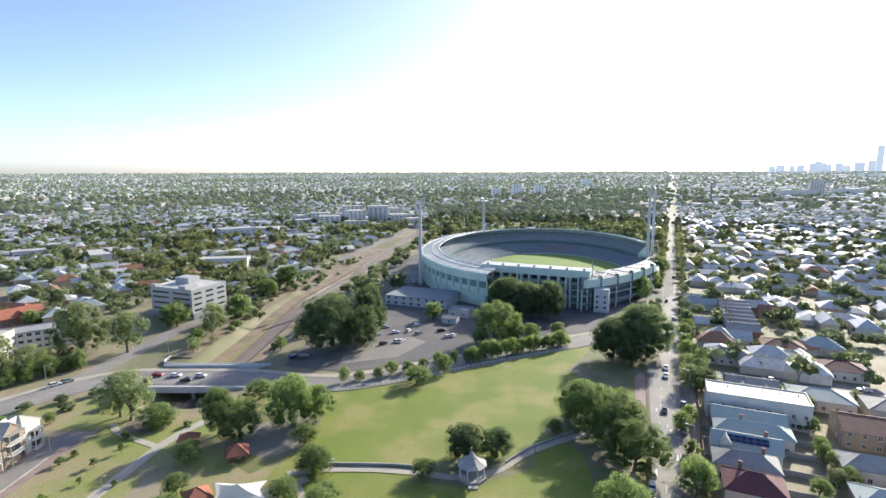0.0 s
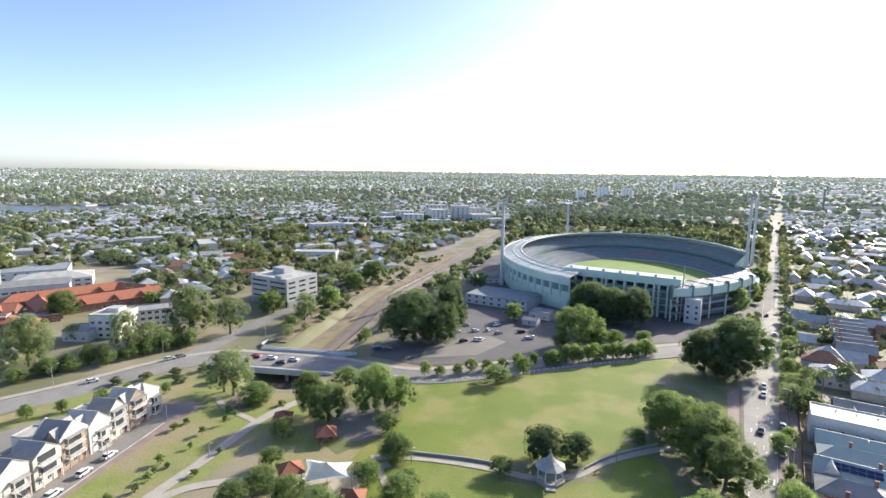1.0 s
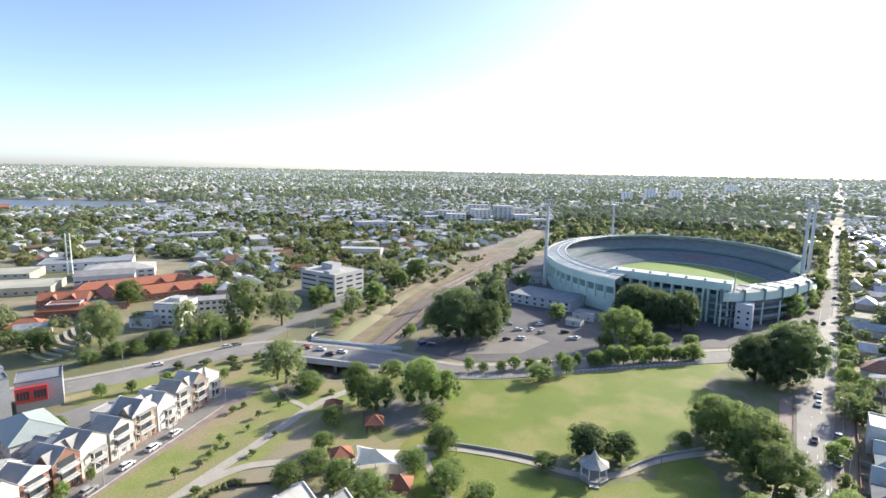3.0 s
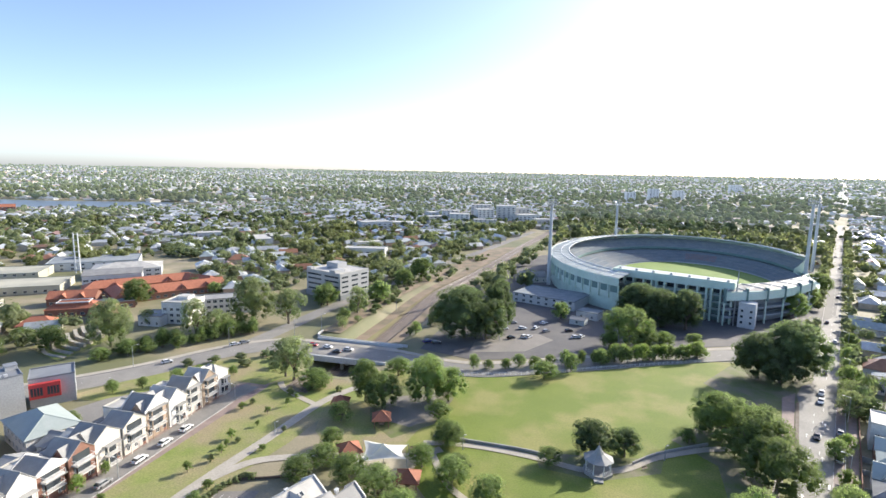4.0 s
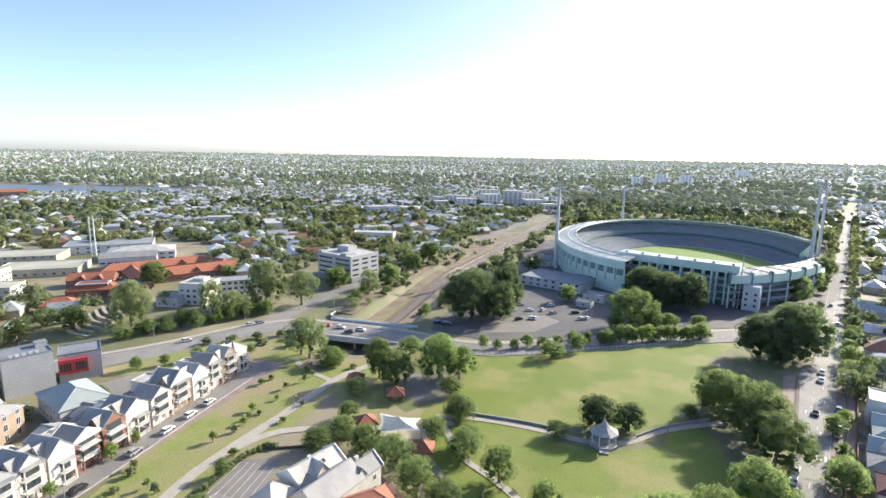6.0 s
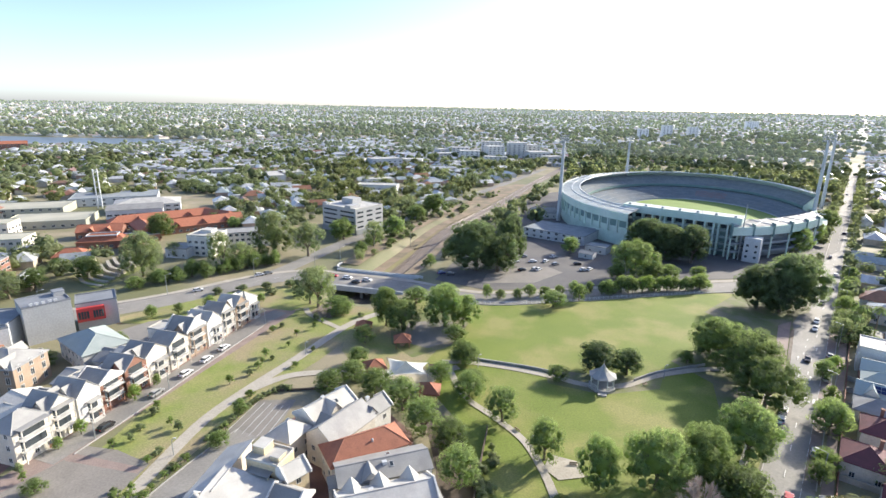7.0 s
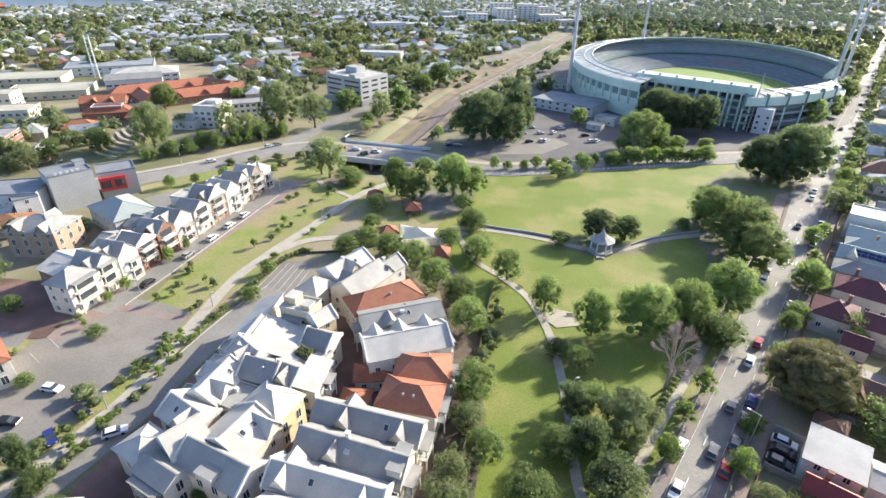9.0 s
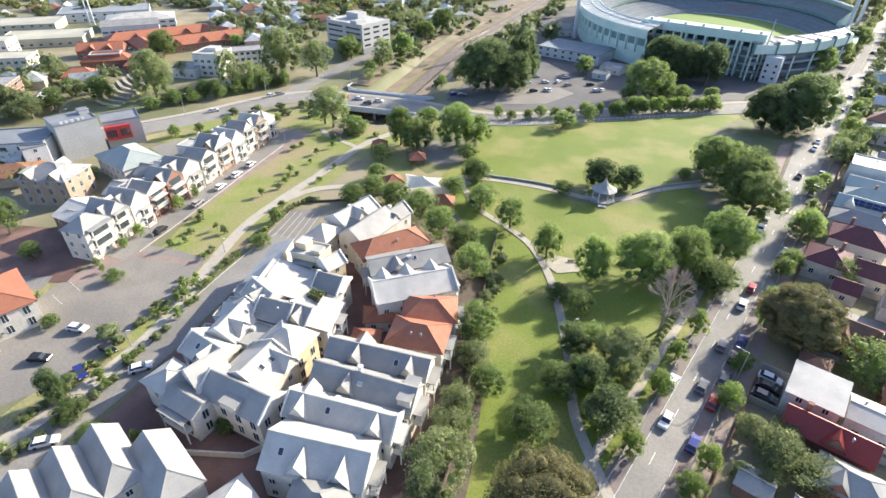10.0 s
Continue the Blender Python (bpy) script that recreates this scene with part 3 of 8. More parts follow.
# railway
def build_railway():
    line = [p for p in RAIL if p[1] < 900]
    deep = lambda x, y: ground_z(x, y) + 0.12
    ribbon("railway_bed", line, 10.5, M_BALLAST, "brown ballast railway bed in a sandy cutting", "railway", soft=False, z=0.12, level=lambda x, y: ground_z(x, y))
    for d in (-11.0, 11.0):
        ribbon("sand_bank", [p for p in offset_line(line, d) if 205 < p[1] < 560], 11.0, M_SAND, "bare sandy railway bank", "ground", soft=False, z=0.42, level=lambda x, y: ground_z(x, y))
    ribbon("sand_bank", [p for p in offset_line(line, -21.5) if 214 < p[1] < 520], 10.0, M_SAND, "bare sandy railway bank", "ground", soft=False, z=0.40, level=lambda x, y: ground_z(x, y))
    for d in (-3.0, 3.0):
        root = thing("railway_track", "pair of steel rails on dark sleepers", "railway track", group="railway tracks", kind="structure")
        for e in (-0.72, 0.72):
            ln = offset_line(line, d + e)
            g = Geo()
            for a, b in zip(ln, ln[1:]):
                if b[1] < 640:
                    g.tube((*a, deep(*a) + 0.14), (*b, deep(*b) + 0.14), 0.09, n=4, caps=False)
            part("rail", g, M_STEEL, root)
        g = Geo()
        ln = offset_line(line, d)
        for a, b in zip(ln, ln[1:]):
            if a[1] > 420:
                break
            seg = math.hypot(b[0] - a[0], b[1] - a[1])
            w = Vector((b[0] - a[0], b[1] - a[1], 0)) / seg
            s = Vector((w.y, -w.x, 0))
            k = 0.0
            while k < seg:
                c = Vector((*a, deep(*a))) + w * k
                g.face([c + s * 1.2 + w * 0.12 + Vector((0, 0, 0.05)), c - s * 1.2 + w * 0.12 + Vector((0, 0, 0.05)), c - s * 1.2 - w * 0.12 + Vector((0, 0, 0.05)), c + s * 1.2 - w * 0.12 + Vector((0, 0, 0.05))])
                k += 1.4
        part("sleepers", g, M_BARK, root)


build_railway()


def build_bridge():
    root = thing("road_bridge", "low white concrete road bridge over the railway", "bridge", kind="structure")
    g = Geo()
    g.box(-114, -76, 183.5, 205, -1.2, -0.02)
    part("deck", g, M_CONC, root)
    for y, lab in ((183.0, ""), (205.2, "")):
        g = Geo()
        g.box(-116, -74, y - 0.25, y + 0.25, -1.3, 1.15)
        part("parapet", g, M_PALEW, root)
    for x in (-112, -78.5):
        g = Geo()
        g.box(x - 0.8, x + 0.8, 182.6, 205.4, -7, -1.2)
        part("abutment", g, M_CONC, root)
    g = Geo()
    for k in range(4):
        g.box(-95.6, -94.4, 186 + k * 5, 187 + k * 5, -7, -1.2)
    part("pier_row", g, M_CONC, root)
    wall_run("retaining_wall", [(-118.5, 216), (-118.5, 210.5), (-115.5, 207.4), (-109, 206.4), (-96, 206.2), (-72, 206.2)], 1.3, 0.35, M_PALEW, "pale curved concrete wall above the railway")


build_bridge()

# road markings
def dashes(name, pts, length, gap, w, label, z=0.26):
    g = Geo()
    pos = 0.0
    for a, b in zip(pts, pts[1:]):
        seg = math.hypot(b[0] - a[0], b[1] - a[1])
        if seg == 0:
            continue
        d = ((b[0] - a[0]) / seg, (b[1] - a[1]) / seg)
        s = (d[1] * w / 2, -d[0] * w / 2)
        while pos < seg:
            e = min(pos + length, seg)
            p, q = (a[0] + d[0] * pos, a[1] + d[1] * pos), (a[0] + d[0] * e, a[1] + d[1] * e)
            g.face([(p[0] + s[0], p[1] + s[1], z), (q[0] + s[0], q[1] + s[1], z), (q[0] - s[0], q[1] - s[1], z), (p[0] - s[0], p[1] - s[1], z)])
            pos += length + gap
        pos -= seg
    solid(name, g, M_LINE, label, "road marking", kind="structure")


dashes("lane_line", [along(0, 4.8), along(900, 4.8)], 3.0, 9.0, 0.16, "white dashed centre line on the long road")
dashes("lane_line", [along(156, 2.4), along(205, 2.4)], 2.0, 5.0, 0.16, "white dashed lane line near the crossing")
dashes("edge_line", [along(0, 2.6), along(92, 2.6)], 60, 0.5, 0.10, "worn white edge line beside the brick shoulder")
dashes("edge_line", [along(0, 8.25), along(210, 8.25)], 4.0, 2.0, 0.10, "worn white line beside the parking lane")
dashes("main_line", smooth_line(MAIN_ROAD), 3.0, 6.0, 0.16, "white dashed line on the main road")
for k in range(7):
    patch("crossing_bar", [along(149, 0.9 + k * 1.05), along(152, 0.9 + k * 1.05), along(152, 1.45 + k * 1.05), along(149, 1.45 + k * 1.05)], M_LINE, "white painted bar of a road crossing", "road marking", z=0.262)
for u, v in ((166, 2.6), (166, 5.6), (180, 1.2), (179, 6.6), (192, 5.6)):
    c = [(0, -1.6), (0.14, -1.6), (0.14, 0.4), (0.5, 0.4), (0, 1.6), (-0.5, 0.4), (-0.14, 0.4), (-0.14, -1.6)]
    patch("lane_arrow", [along(u + q, v + p) for p, q in c], M_LINE, "white painted lane arrow", "road marking", z=0.264)
for k in range(6):
    patch("bay_line", [(-84 + k * 2.1, 77.2), (-83.85 + k * 2.1, 77.2), (-84.2 + k * 1.9, 91), (-84.35 + k * 1.9, 91)], M_LINE, "white parking bay line", "road marking", z=0.262)
for k in range(9):
    patch("bay_line", [(-118.5 + k * 0.15, 44 - k * 5.2), (-118.3 + k * 0.15, 44 - k * 5.2), (-113.3 + k * 0.15, 42 - k * 5.2), (-113.5 + k * 0.15, 42 - k * 5.2)], M_LINE, "faint white parking bay line", "road marking", z=0.262)
solid("median_island", (lambda g: (g.prism([along(163, 0.2), along(165, -0.9), along(205, -3.3), along(207, -2.8), along(206, -2.2), along(167, 0.0)], 0, 0.28), g)[1])(Geo()), M_MULCH, "narrow planted median island", "traffic island", kind="structure")
patch("turn_lane", [along(160, 0.7), along(167, -0.1), along(206, -2.3), along(214, -3.5), along(226, -2.5), along(232, 0.8)], M_ASPH, "widened turning lane of the long road", "road", z=0.235)
patch("paved_corner", [along(150, 0.2), along(164, -0.2), along(166, -1.1), along(206, -3.6), along(216, -4.0), along(208, -7.6), along(166, -4.2), along(152, -2.2)], M_PINKPAVE, "pinkish paved corner beside the long road", "pavement", z=0.22)
# river and far shore
patch("river", [(-1700, 600), (-1110, 690), (-983, 712), (-850, 800), (-780, 890), (-815, 965), (-900, 950), (-1110, 885), (-1700, 800)], M_WATER, "flat grey-blue river reach far off", "water", z=0.4)


# ---- houses ----
def window_mesh(w, h, name="window"):
    """Frame, mullion and two recessed panes in one joined shape."""
    g = Geo()
    t = 0.09
    xs, zs = (-w / 2, -w / 2 + t, -t / 2, t / 2, w / 2 - t, w / 2), (0, t, h - t, h)
    g.v = [(x, -0.07, z) for z in zs for x in xs]
    at = lambda i, j: j * 6 + i
    for j in range(3):
        for i in range(5):
            q = (at(i, j), at(i + 1, j), at(i + 1, j + 1), at(i, j + 1))
            if j == 1 and i in (1, 3):
                k = len(g.v)
                g.v += [(g.v[c][0], -0.02, g.v[c][2]) for c in q]
                g.f.append((k, k + 1, k + 2, k + 3))
                g.m.append(1)
                for e in range(4):
                    g.f.append((q[e], q[(e + 1) % 4], k + (e + 1) % 4, k + e))
                    g.m.append(0)
            else:
                g.f.append(q)
                g.m.append(0)
    rim = [at(i, 0) for i in range(6)] + [at(5, 1), at(5, 2)] + [at(i, 3) for i in range(5, -1, -1)] + [at(0, 2), at(0, 1)]
    k = len(g.v)
    g.v += [(g.v[c][0] * (1.06 if g.v[c][2] == 0 else 1.0), 0.05, g.v[c][2] - (0.1 if g.v[c][2] == 0 else 0)) for c in rim]
    n = len(rim)
    for e in range(n):
        g.f.append((rim[(e + 1) % n], rim[e], k + e, k + (e + 1) % n))
        g.m.append(0)
    return g.mesh(name, [M_FRAME, M_GLASS])


WINDOWS = {"small": window_mesh(1.1, 1.4), "wide": window_mesh(1.9, 1.5), "tall": window_mesh(1.3, 2.1), "strip": window_mesh(3.2, 1.3)}


def door_mesh():
    g = Geo()
    g.box(-0.5, 0.5, -0.07, 0.04, 0, 2.1, 0)
    g.box(-0.42, 0.42, -0.09, -0.07, 0.9, 1.95, 1)
    return g.mesh("door", [M_BRICK, M_GLASS])


DOOR = door_mesh()


def gable_roof(g, L, W, z, rise, over=0.45, thick=0.18, m=0):
    """A gabled sheet roof, its ridge along x."""
    x0, x1, y1 = -L / 2 - over * 0.6, L / 2 + over * 0.6, W / 2 + over
    ze = z - rise * over / (W / 2)
    for s in (-1, 1):
        top = [(x0, s * y1, ze), (x1, s * y1, ze), (x1, 0, z + rise), (x0, 0, z + rise)]
        low = [(p[0], p[1], p[2] - thick) for p in top]
        if s < 0:
            g.face(top, m)
            g.face(low[::-1], m)
        else:
            g.face(top[::-1], m)
            g.face(low, m)
        g.face([low[0], low[1], top[1], top[0]][::(1 if s < 0 else -1)], m)
        g.face([low[0], top[0], top[3], low[3]][::(1 if s < 0 else -1)], m)
        g.face([low[1], low[2], top[2], top[1]][::(1 if s < 0 else -1)], m)
    g.box(x0, x1, -0.14, 0.14, z + rise - 0.05, z + rise + 0.07, m)


def hip_roof(g, L, W, z, rise, over=0.45, thick=0.2, m=0):
    a, b = L / 2 + over, W / 2 + over
    r = max(a - b, 0.05)
    rb = max(b - a, 0.0)
    ze = z - 0.12
    e = [(-a, -b, ze), (a, -b, ze), (a, b, ze), (-a, b, ze)]
    p, q = ((-r, 0, z + rise), (r, 0, z + rise)) if a >= b else ((0, -rb, z + rise), (0, rb, z + rise))
    if a >= b:
        faces = [[e[0], e[1], q, p], [e[1], e[2], q], [e[2], e[3], p, q], [e[3], e[0], p]]
    else:
        faces = [[e[0], e[1], p], [e[1], e[2], q, p], [e[2], e[3], q], [e[3], e[0], p, q]]
    for f in faces:
        g.face(f, m)
    for i in range(4):
        u, v = e[i], e[(i + 1) % 4]
        g.face([(u[0], u[1], u[2] - thick), (v[0], v[1], v[2] - thick), v, u], m)
    g.face([(x, y, zz - thick) for x, y, zz in reversed(e)], m)
    ridge = 0.11
    for c, top in ((e[0], p), (e[1], q if a >= b else p), (e[2], q), (e[3], p if a >= b else q)):
        g.tube(c, top, ridge, n=4, m=m, caps=False)
    if max(r, rb) > 0.2:
        g.tube(p, q, ridge, n=4, m=m)


def half_hip_roof(g, L, W, z, rise, over=0.4, thick=0.2, m=0):
    """A ridge along x with a gable at -x and a hip at +x."""
    a, b = L / 2 + over, W / 2 + over
    p, q = (-a, 0, z + rise), (a - b, 0, z + rise)
    e = [(-a, -b, z - 0.1), (a, -b, z - 0.1), (a, b, z - 0.1), (-a, b, z - 0.1)]
    for f in ([e[0], e[1], q, p], [e[1], e[2], q], [e[2], e[3], p, q]):
        g.face(f, m)
    for i in range(3):
        u, v = e[i], e[i + 1]
        g.face([(u[0], u[1], u[2] - thick), (v[0], v[1], v[2] - thick), v, u], m)
    g.face([(x, y, zz - thick) for x, y, zz in reversed(e)], m)
    g.tube(p, q, 0.1, n=4, m=m)
    for c in (e[1], e[2]):
        g.tube(c, q, 0.1, n=4, m=m, caps=False)


def flat_roof(g, L, W, z, m=0, lip=0.5):
    g.box(-L / 2, L / 2, -W / 2, W / 2, z, z + 0.12, m)
    for x0, x1, y0, y1 in ((-L / 2 - 0.1, L / 2 + 0.1, -W / 2 - 0.1, -W / 2 + 0.15), (-L / 2 - 0.1, L / 2 + 0.1, W / 2 - 0.15, W / 2 + 0.1), (-L / 2 - 0.1, -L / 2 + 0.15, -W / 2, W / 2), (L / 2 - 0.15, L / 2 + 0.1, -W / 2, W / 2)):
        g.box(x0, x1, y0, y1, z, z + lip, m)


def skillion_roof(g, L, W, z, rise, over=0.4, m=0):
    a, b = L / 2 + over, W / 2 + over
    top = [(-a, -b, z), (a, -b, z), (a, b, z + rise), (-a, b, z + rise)]
    low = [(x, y, q - 0.2) for x, y, q in top]
    g.face(top, m)
    g.face(low[::-1], m)
    for i in range(4):
        j = (i + 1) % 4
        g.face([low[i], low[j], top[j], top[i]], m)


def roof_geo(kind, L, W, z, rise, over=0.45):
    g = Geo()
    if kind == "gable":
        gable_roof(g, L, W, z, rise, over)
    elif kind == "hip":
        hip_roof(g, L, W, z, rise, over)
    elif kind == "halfhip":
        half_hip_roof(g, L, W, z, rise, over)
    elif kind == "skillion":
        skillion_roof(g, L, W, z, rise, over)
    else:
        flat_roof(g, L, W, z)
    return g


def wall_geo(kind, L, W, eave, rise):
    g = Geo()
    g.box(-L / 2, L / 2, -W / 2, W / 2, -0.3, eave)
    if kind == "gable":
        for x in (-L / 2, L / 2):
            tri = [(x, -W / 2, eave), (x, W / 2, eave), (x, 0, eave + rise - 0.15)]
            g.face(tri if x > 0 else tri[::-1])
    elif kind == "halfhip":
        g.face([(-L / 2, W / 2, eave), (-L / 2, -W / 2, eave), (-L / 2, 0, eave + rise - 0.1)])
    elif kind == "skillion":
        g.face([(-L / 2, W / 2, eave), (L / 2, W / 2, eave), (L / 2, W / 2, eave + rise - 0.2), (-L / 2, W / 2, eave + rise - 0.2)][::-1])
        for x in (-L / 2, L / 2):
            tri = [(x, -W / 2, eave), (x, W / 2, eave), (x, W / 2, eave + rise - 0.2)]
            g.face(tri if x > 0 else tri[::-1])
    return g


SIDES = {"-y": (0, -1, 0), "+y": (0, 1, 180), "-x": (-1, 0, -90), "+x": (1, 0, 90)}


def side_at(side, L, W, s, z, out=0.0):
    """The pose of a thing that sits on a wall, s metres along it, facing outwards."""
    cx, cy, turn = SIDES[side]
    if cx:
        return pose(cx * (L / 2 + out), s, z, 0, 0, turn)
    return pose(s, cy * (W / 2 + out), z, 0, 0, turn)


BALUSTER = (lambda g: (g.box(-0.03, 0.03, -0.03, 0.03, 0, 0.95), g)[1])(Geo()).mesh("baluster", [M_FRAME])


def balcony(root, side, L, W, s, z, w, d=1.5, roofed=False, wall=None):
    m = side_at(side, L, W, s, z)
    b = part("balcony", (lambda g: (g.box(-w / 2, w / 2, -d, 0, -0.2, 0.0), g)[1])(Geo()), M_WHITEW, root, at=m)
    g = Geo()
    for x in np.linspace(-w / 2 + 0.05, w / 2 - 0.05, max(3, int(w / 0.5))):
        part("baluster", BALUSTER, None, b, at=Matrix.Translation((x, -d + 0.05, 0)))
    g.box(-w / 2, w / 2, -d, -d + 0.1, 0.95, 1.05)
    for x in (-w / 2 + 0.05, w / 2 - 0.05):
        g.box(x - 0.04, x + 0.04, -d, 0, 0.95, 1.05)
    part("handrail", g, M_FRAME, b)
    g = Geo()
    g.face([(-w / 2 + 0.3, -0.02, 0.05), (w / 2 - 0.3, -0.02, 0.05), (w / 2 - 0.3, -0.02, 2.2), (-w / 2 + 0.3, -0.02, 2.2)])
    part("glass_door", g, M_GLASS, b)
    for x in (-w / 2 + 0.12, w / 2 - 0.12):
        g = Geo()
        g.box(x - 0.11, x + 0.11, -d, -d + 0.22, -2.8, 0)
        if roofed:
            g.box(x - 0.11, x + 0.11, -d, -d + 0.22, 1.05, 2.7)
        part("post", g, wall or M_WHITEW, b)
    if roofed:
        g = Geo()
        g.box(-w / 2 - 0.2, w / 2 + 0.2, -d - 0.3, 0.1, 2.7, 2.85)
        part("canopy", g, M_ROOFG, b)


def house(name, label, category, cx, cy, turn, L, W, eave, rise, roof="gable", wall=None, cover=None, sides="-y +y -x +x", pitch=3.0, win="small", chimneys=(), skylights=(), gablets=(), balconies=(), doors=(), group="", over=0.45, vents=(), roof_label="", annexes=(), parapets=False, boxes=()):
    """A house of one block: x along its length and ridge. gablets: (x, side) small cross gables."""
    wall, cover = wall or M_CREAM, cover or M_ROOFW
    root = thing(name, label, category, pose(cx, cy, 0, 0, 0, turn), group)
    part("wall", wall_geo(roof, L, W, eave, rise), wall, root)
    rf = part("roof", roof_geo(roof, L, W, eave, rise, over), cover, root, roof_label)
    storeys = max(1, int((eave + 0.5) // 3.0))
    taken = {(s, f) for s, _, f, *_ in [(b[0], b[1], b[2]) for b in balconies]}
    for side in sides.split():
        span = L if side in ("-y", "+y") else W
        n = max(1, int((span - 0.8) // pitch))
        for f in range(storeys):
            if (side, f) in taken:
                continue
            for i in range(n):
                s = (i - (n - 1) / 2) * (span / n)
                part("window", WINDOWS[win], None, root, at=side_at(side, L, W, s, 0.9 + f * 3.0))
    for side, s in doors:
        part("door", DOOR, None, root, at=side_at(side, L, W, s, 0.0))
    for side, s, f, w in balconies:
        balcony(root, side, L, W, s, 0.2 + f * 3.0, w, roofed=(f == storeys - 1), wall=wall)
    for x, y in chimneys:
        g = Geo()
        top = eave + rise + 1.0
        g.box(x - 0.35, x + 0.35, y - 0.3, y + 0.3, eave - 0.3, top)
        g.box(x - 0.45, x + 0.45, y - 0.4, y + 0.4, top, top + 0.2)
        part("chimney", g, M_WHITEW if group == "town houses by the park" else M_BRICK, root)
    for x, y in skylights:
        zz = eave + rise * (1 - abs(y) / (W / 2)) if roof in ("gable", "hip") else eave + 0.15
        tilt = math.degrees(math.atan2(rise, W / 2)) * (-1 if y > 0 else 1) if roof in ("gable", "hip") else 0
        g = Geo()
        g.box(-0.45, 0.45, -0.6, 0.6, -0.05, 0.12, 0)
        g.face([(-0.37, -0.52, 0.125), (0.37, -0.52, 0.125), (0.37, 0.52, 0.125), (-0.37, 0.52, 0.125)], 1)
        part("skylight", g, [M_FRAME, M_GLASS], rf, at=pose(x, y, zz, tilt, 0, 0))
    for x, y in vents:
        g = Geo()
        zz = eave + (rise * (1 - abs(y) / (W / 2)) if roof in ("gable", "hip") else 0)
        g.tube((x, y, zz - 0.2), (x, y, zz + 0.5), 0.18, n=8)
        g.tube((x, y, zz + 0.5), (x, y, zz + 0.75), 0.3, 0.12, n=8)
        part("roof_vent", g, M_STEEL2, rf)
    for x, side in gablets:
        sg = -1 if side == "-y" else 1
        w, h = 1.7, min(rise, 2.2)
        y0, y1 = sg * (W / 2 + 0.15), sg * 0.2
        g = Geo()
        z0 = eave + 0.1
        g.face([(x - w, y0, z0), (x + w, y0, z0), (x, y0, z0 + h)][::(1 if sg < 0 else -1)])
        part("gablet_face", g, wall, root)
        g = Geo()
        for k in (-1, 1):
            q = [(x + k * (w + 0.3), y0 - sg * -0.25, z0 - 0.28), (x, y0 - sg * -0.25, z0 + h + 0.08), (x, y1, z0 + h + 0.08), (x + k * (w + 0.3), y0 * 0.55 + y1 * 0.45, z0 - 0.1)]
            g.face(q)
            g.face([(p[0], p[1], p[2] + 0.1) for p in q[::-1]])
        part("gablet_roof", g, cover, root)
    if parapets and roof == "gable":
        for x in (-L / 2 - over * 0.6 - 0.02, L / 2 + over * 0.6 + 0.02):
            g = Geo()
            w, t, up = W / 2 + over + 0.1, 0.16, 0.4
            ze = eave - rise * over / (W / 2)
            prof = [(-w, ze - 0.3), (w, ze - 0.3), (w, ze + up), (0, eave + rise + up), (-w, ze + up)]
            for sx in (-t, t):
                f = [(x + sx, y, zz) for y, zz in prof]
                g.face(f if sx > 0 else f[::-1])
            for (ya, za), (yb, zb) in zip(prof, prof[1:] + prof[:1]):
                g.face([(x - t, ya, za), (x - t, yb, zb), (x + t, yb, zb), (x + t, ya, za)])
            part("parapet", g, M_WHITEW, root)
    for x, y, zz in boxes:
        g = Geo()
        g.box(x - 0.45, x + 0.45, y - 0.35, y + 0.35, zz, zz + 0.8)
        g.box(x - 0.5, x + 0.5, y - 0.4, y + 0.4, zz + 0.8, zz + 0.86)
        part("air_conditioner", g, M_PALEW, rf)
    for ax, ay, aw, ad, ah in annexes:
        g = Geo()
        g.box(ax - aw / 2, ax + aw / 2, ay - ad / 2, ay + ad / 2, eave - 0.3, ah)
        ob = part("annexe", g, wall, root)
        g = Geo()
        g.box(ax - aw / 2 - 0.15, ax + aw / 2 + 0.15, ay - ad / 2 - 0.15, ay + ad / 2 + 0.15, ah, ah + 0.18)
        part("annexe_roof", g, cover, ob)
    return root


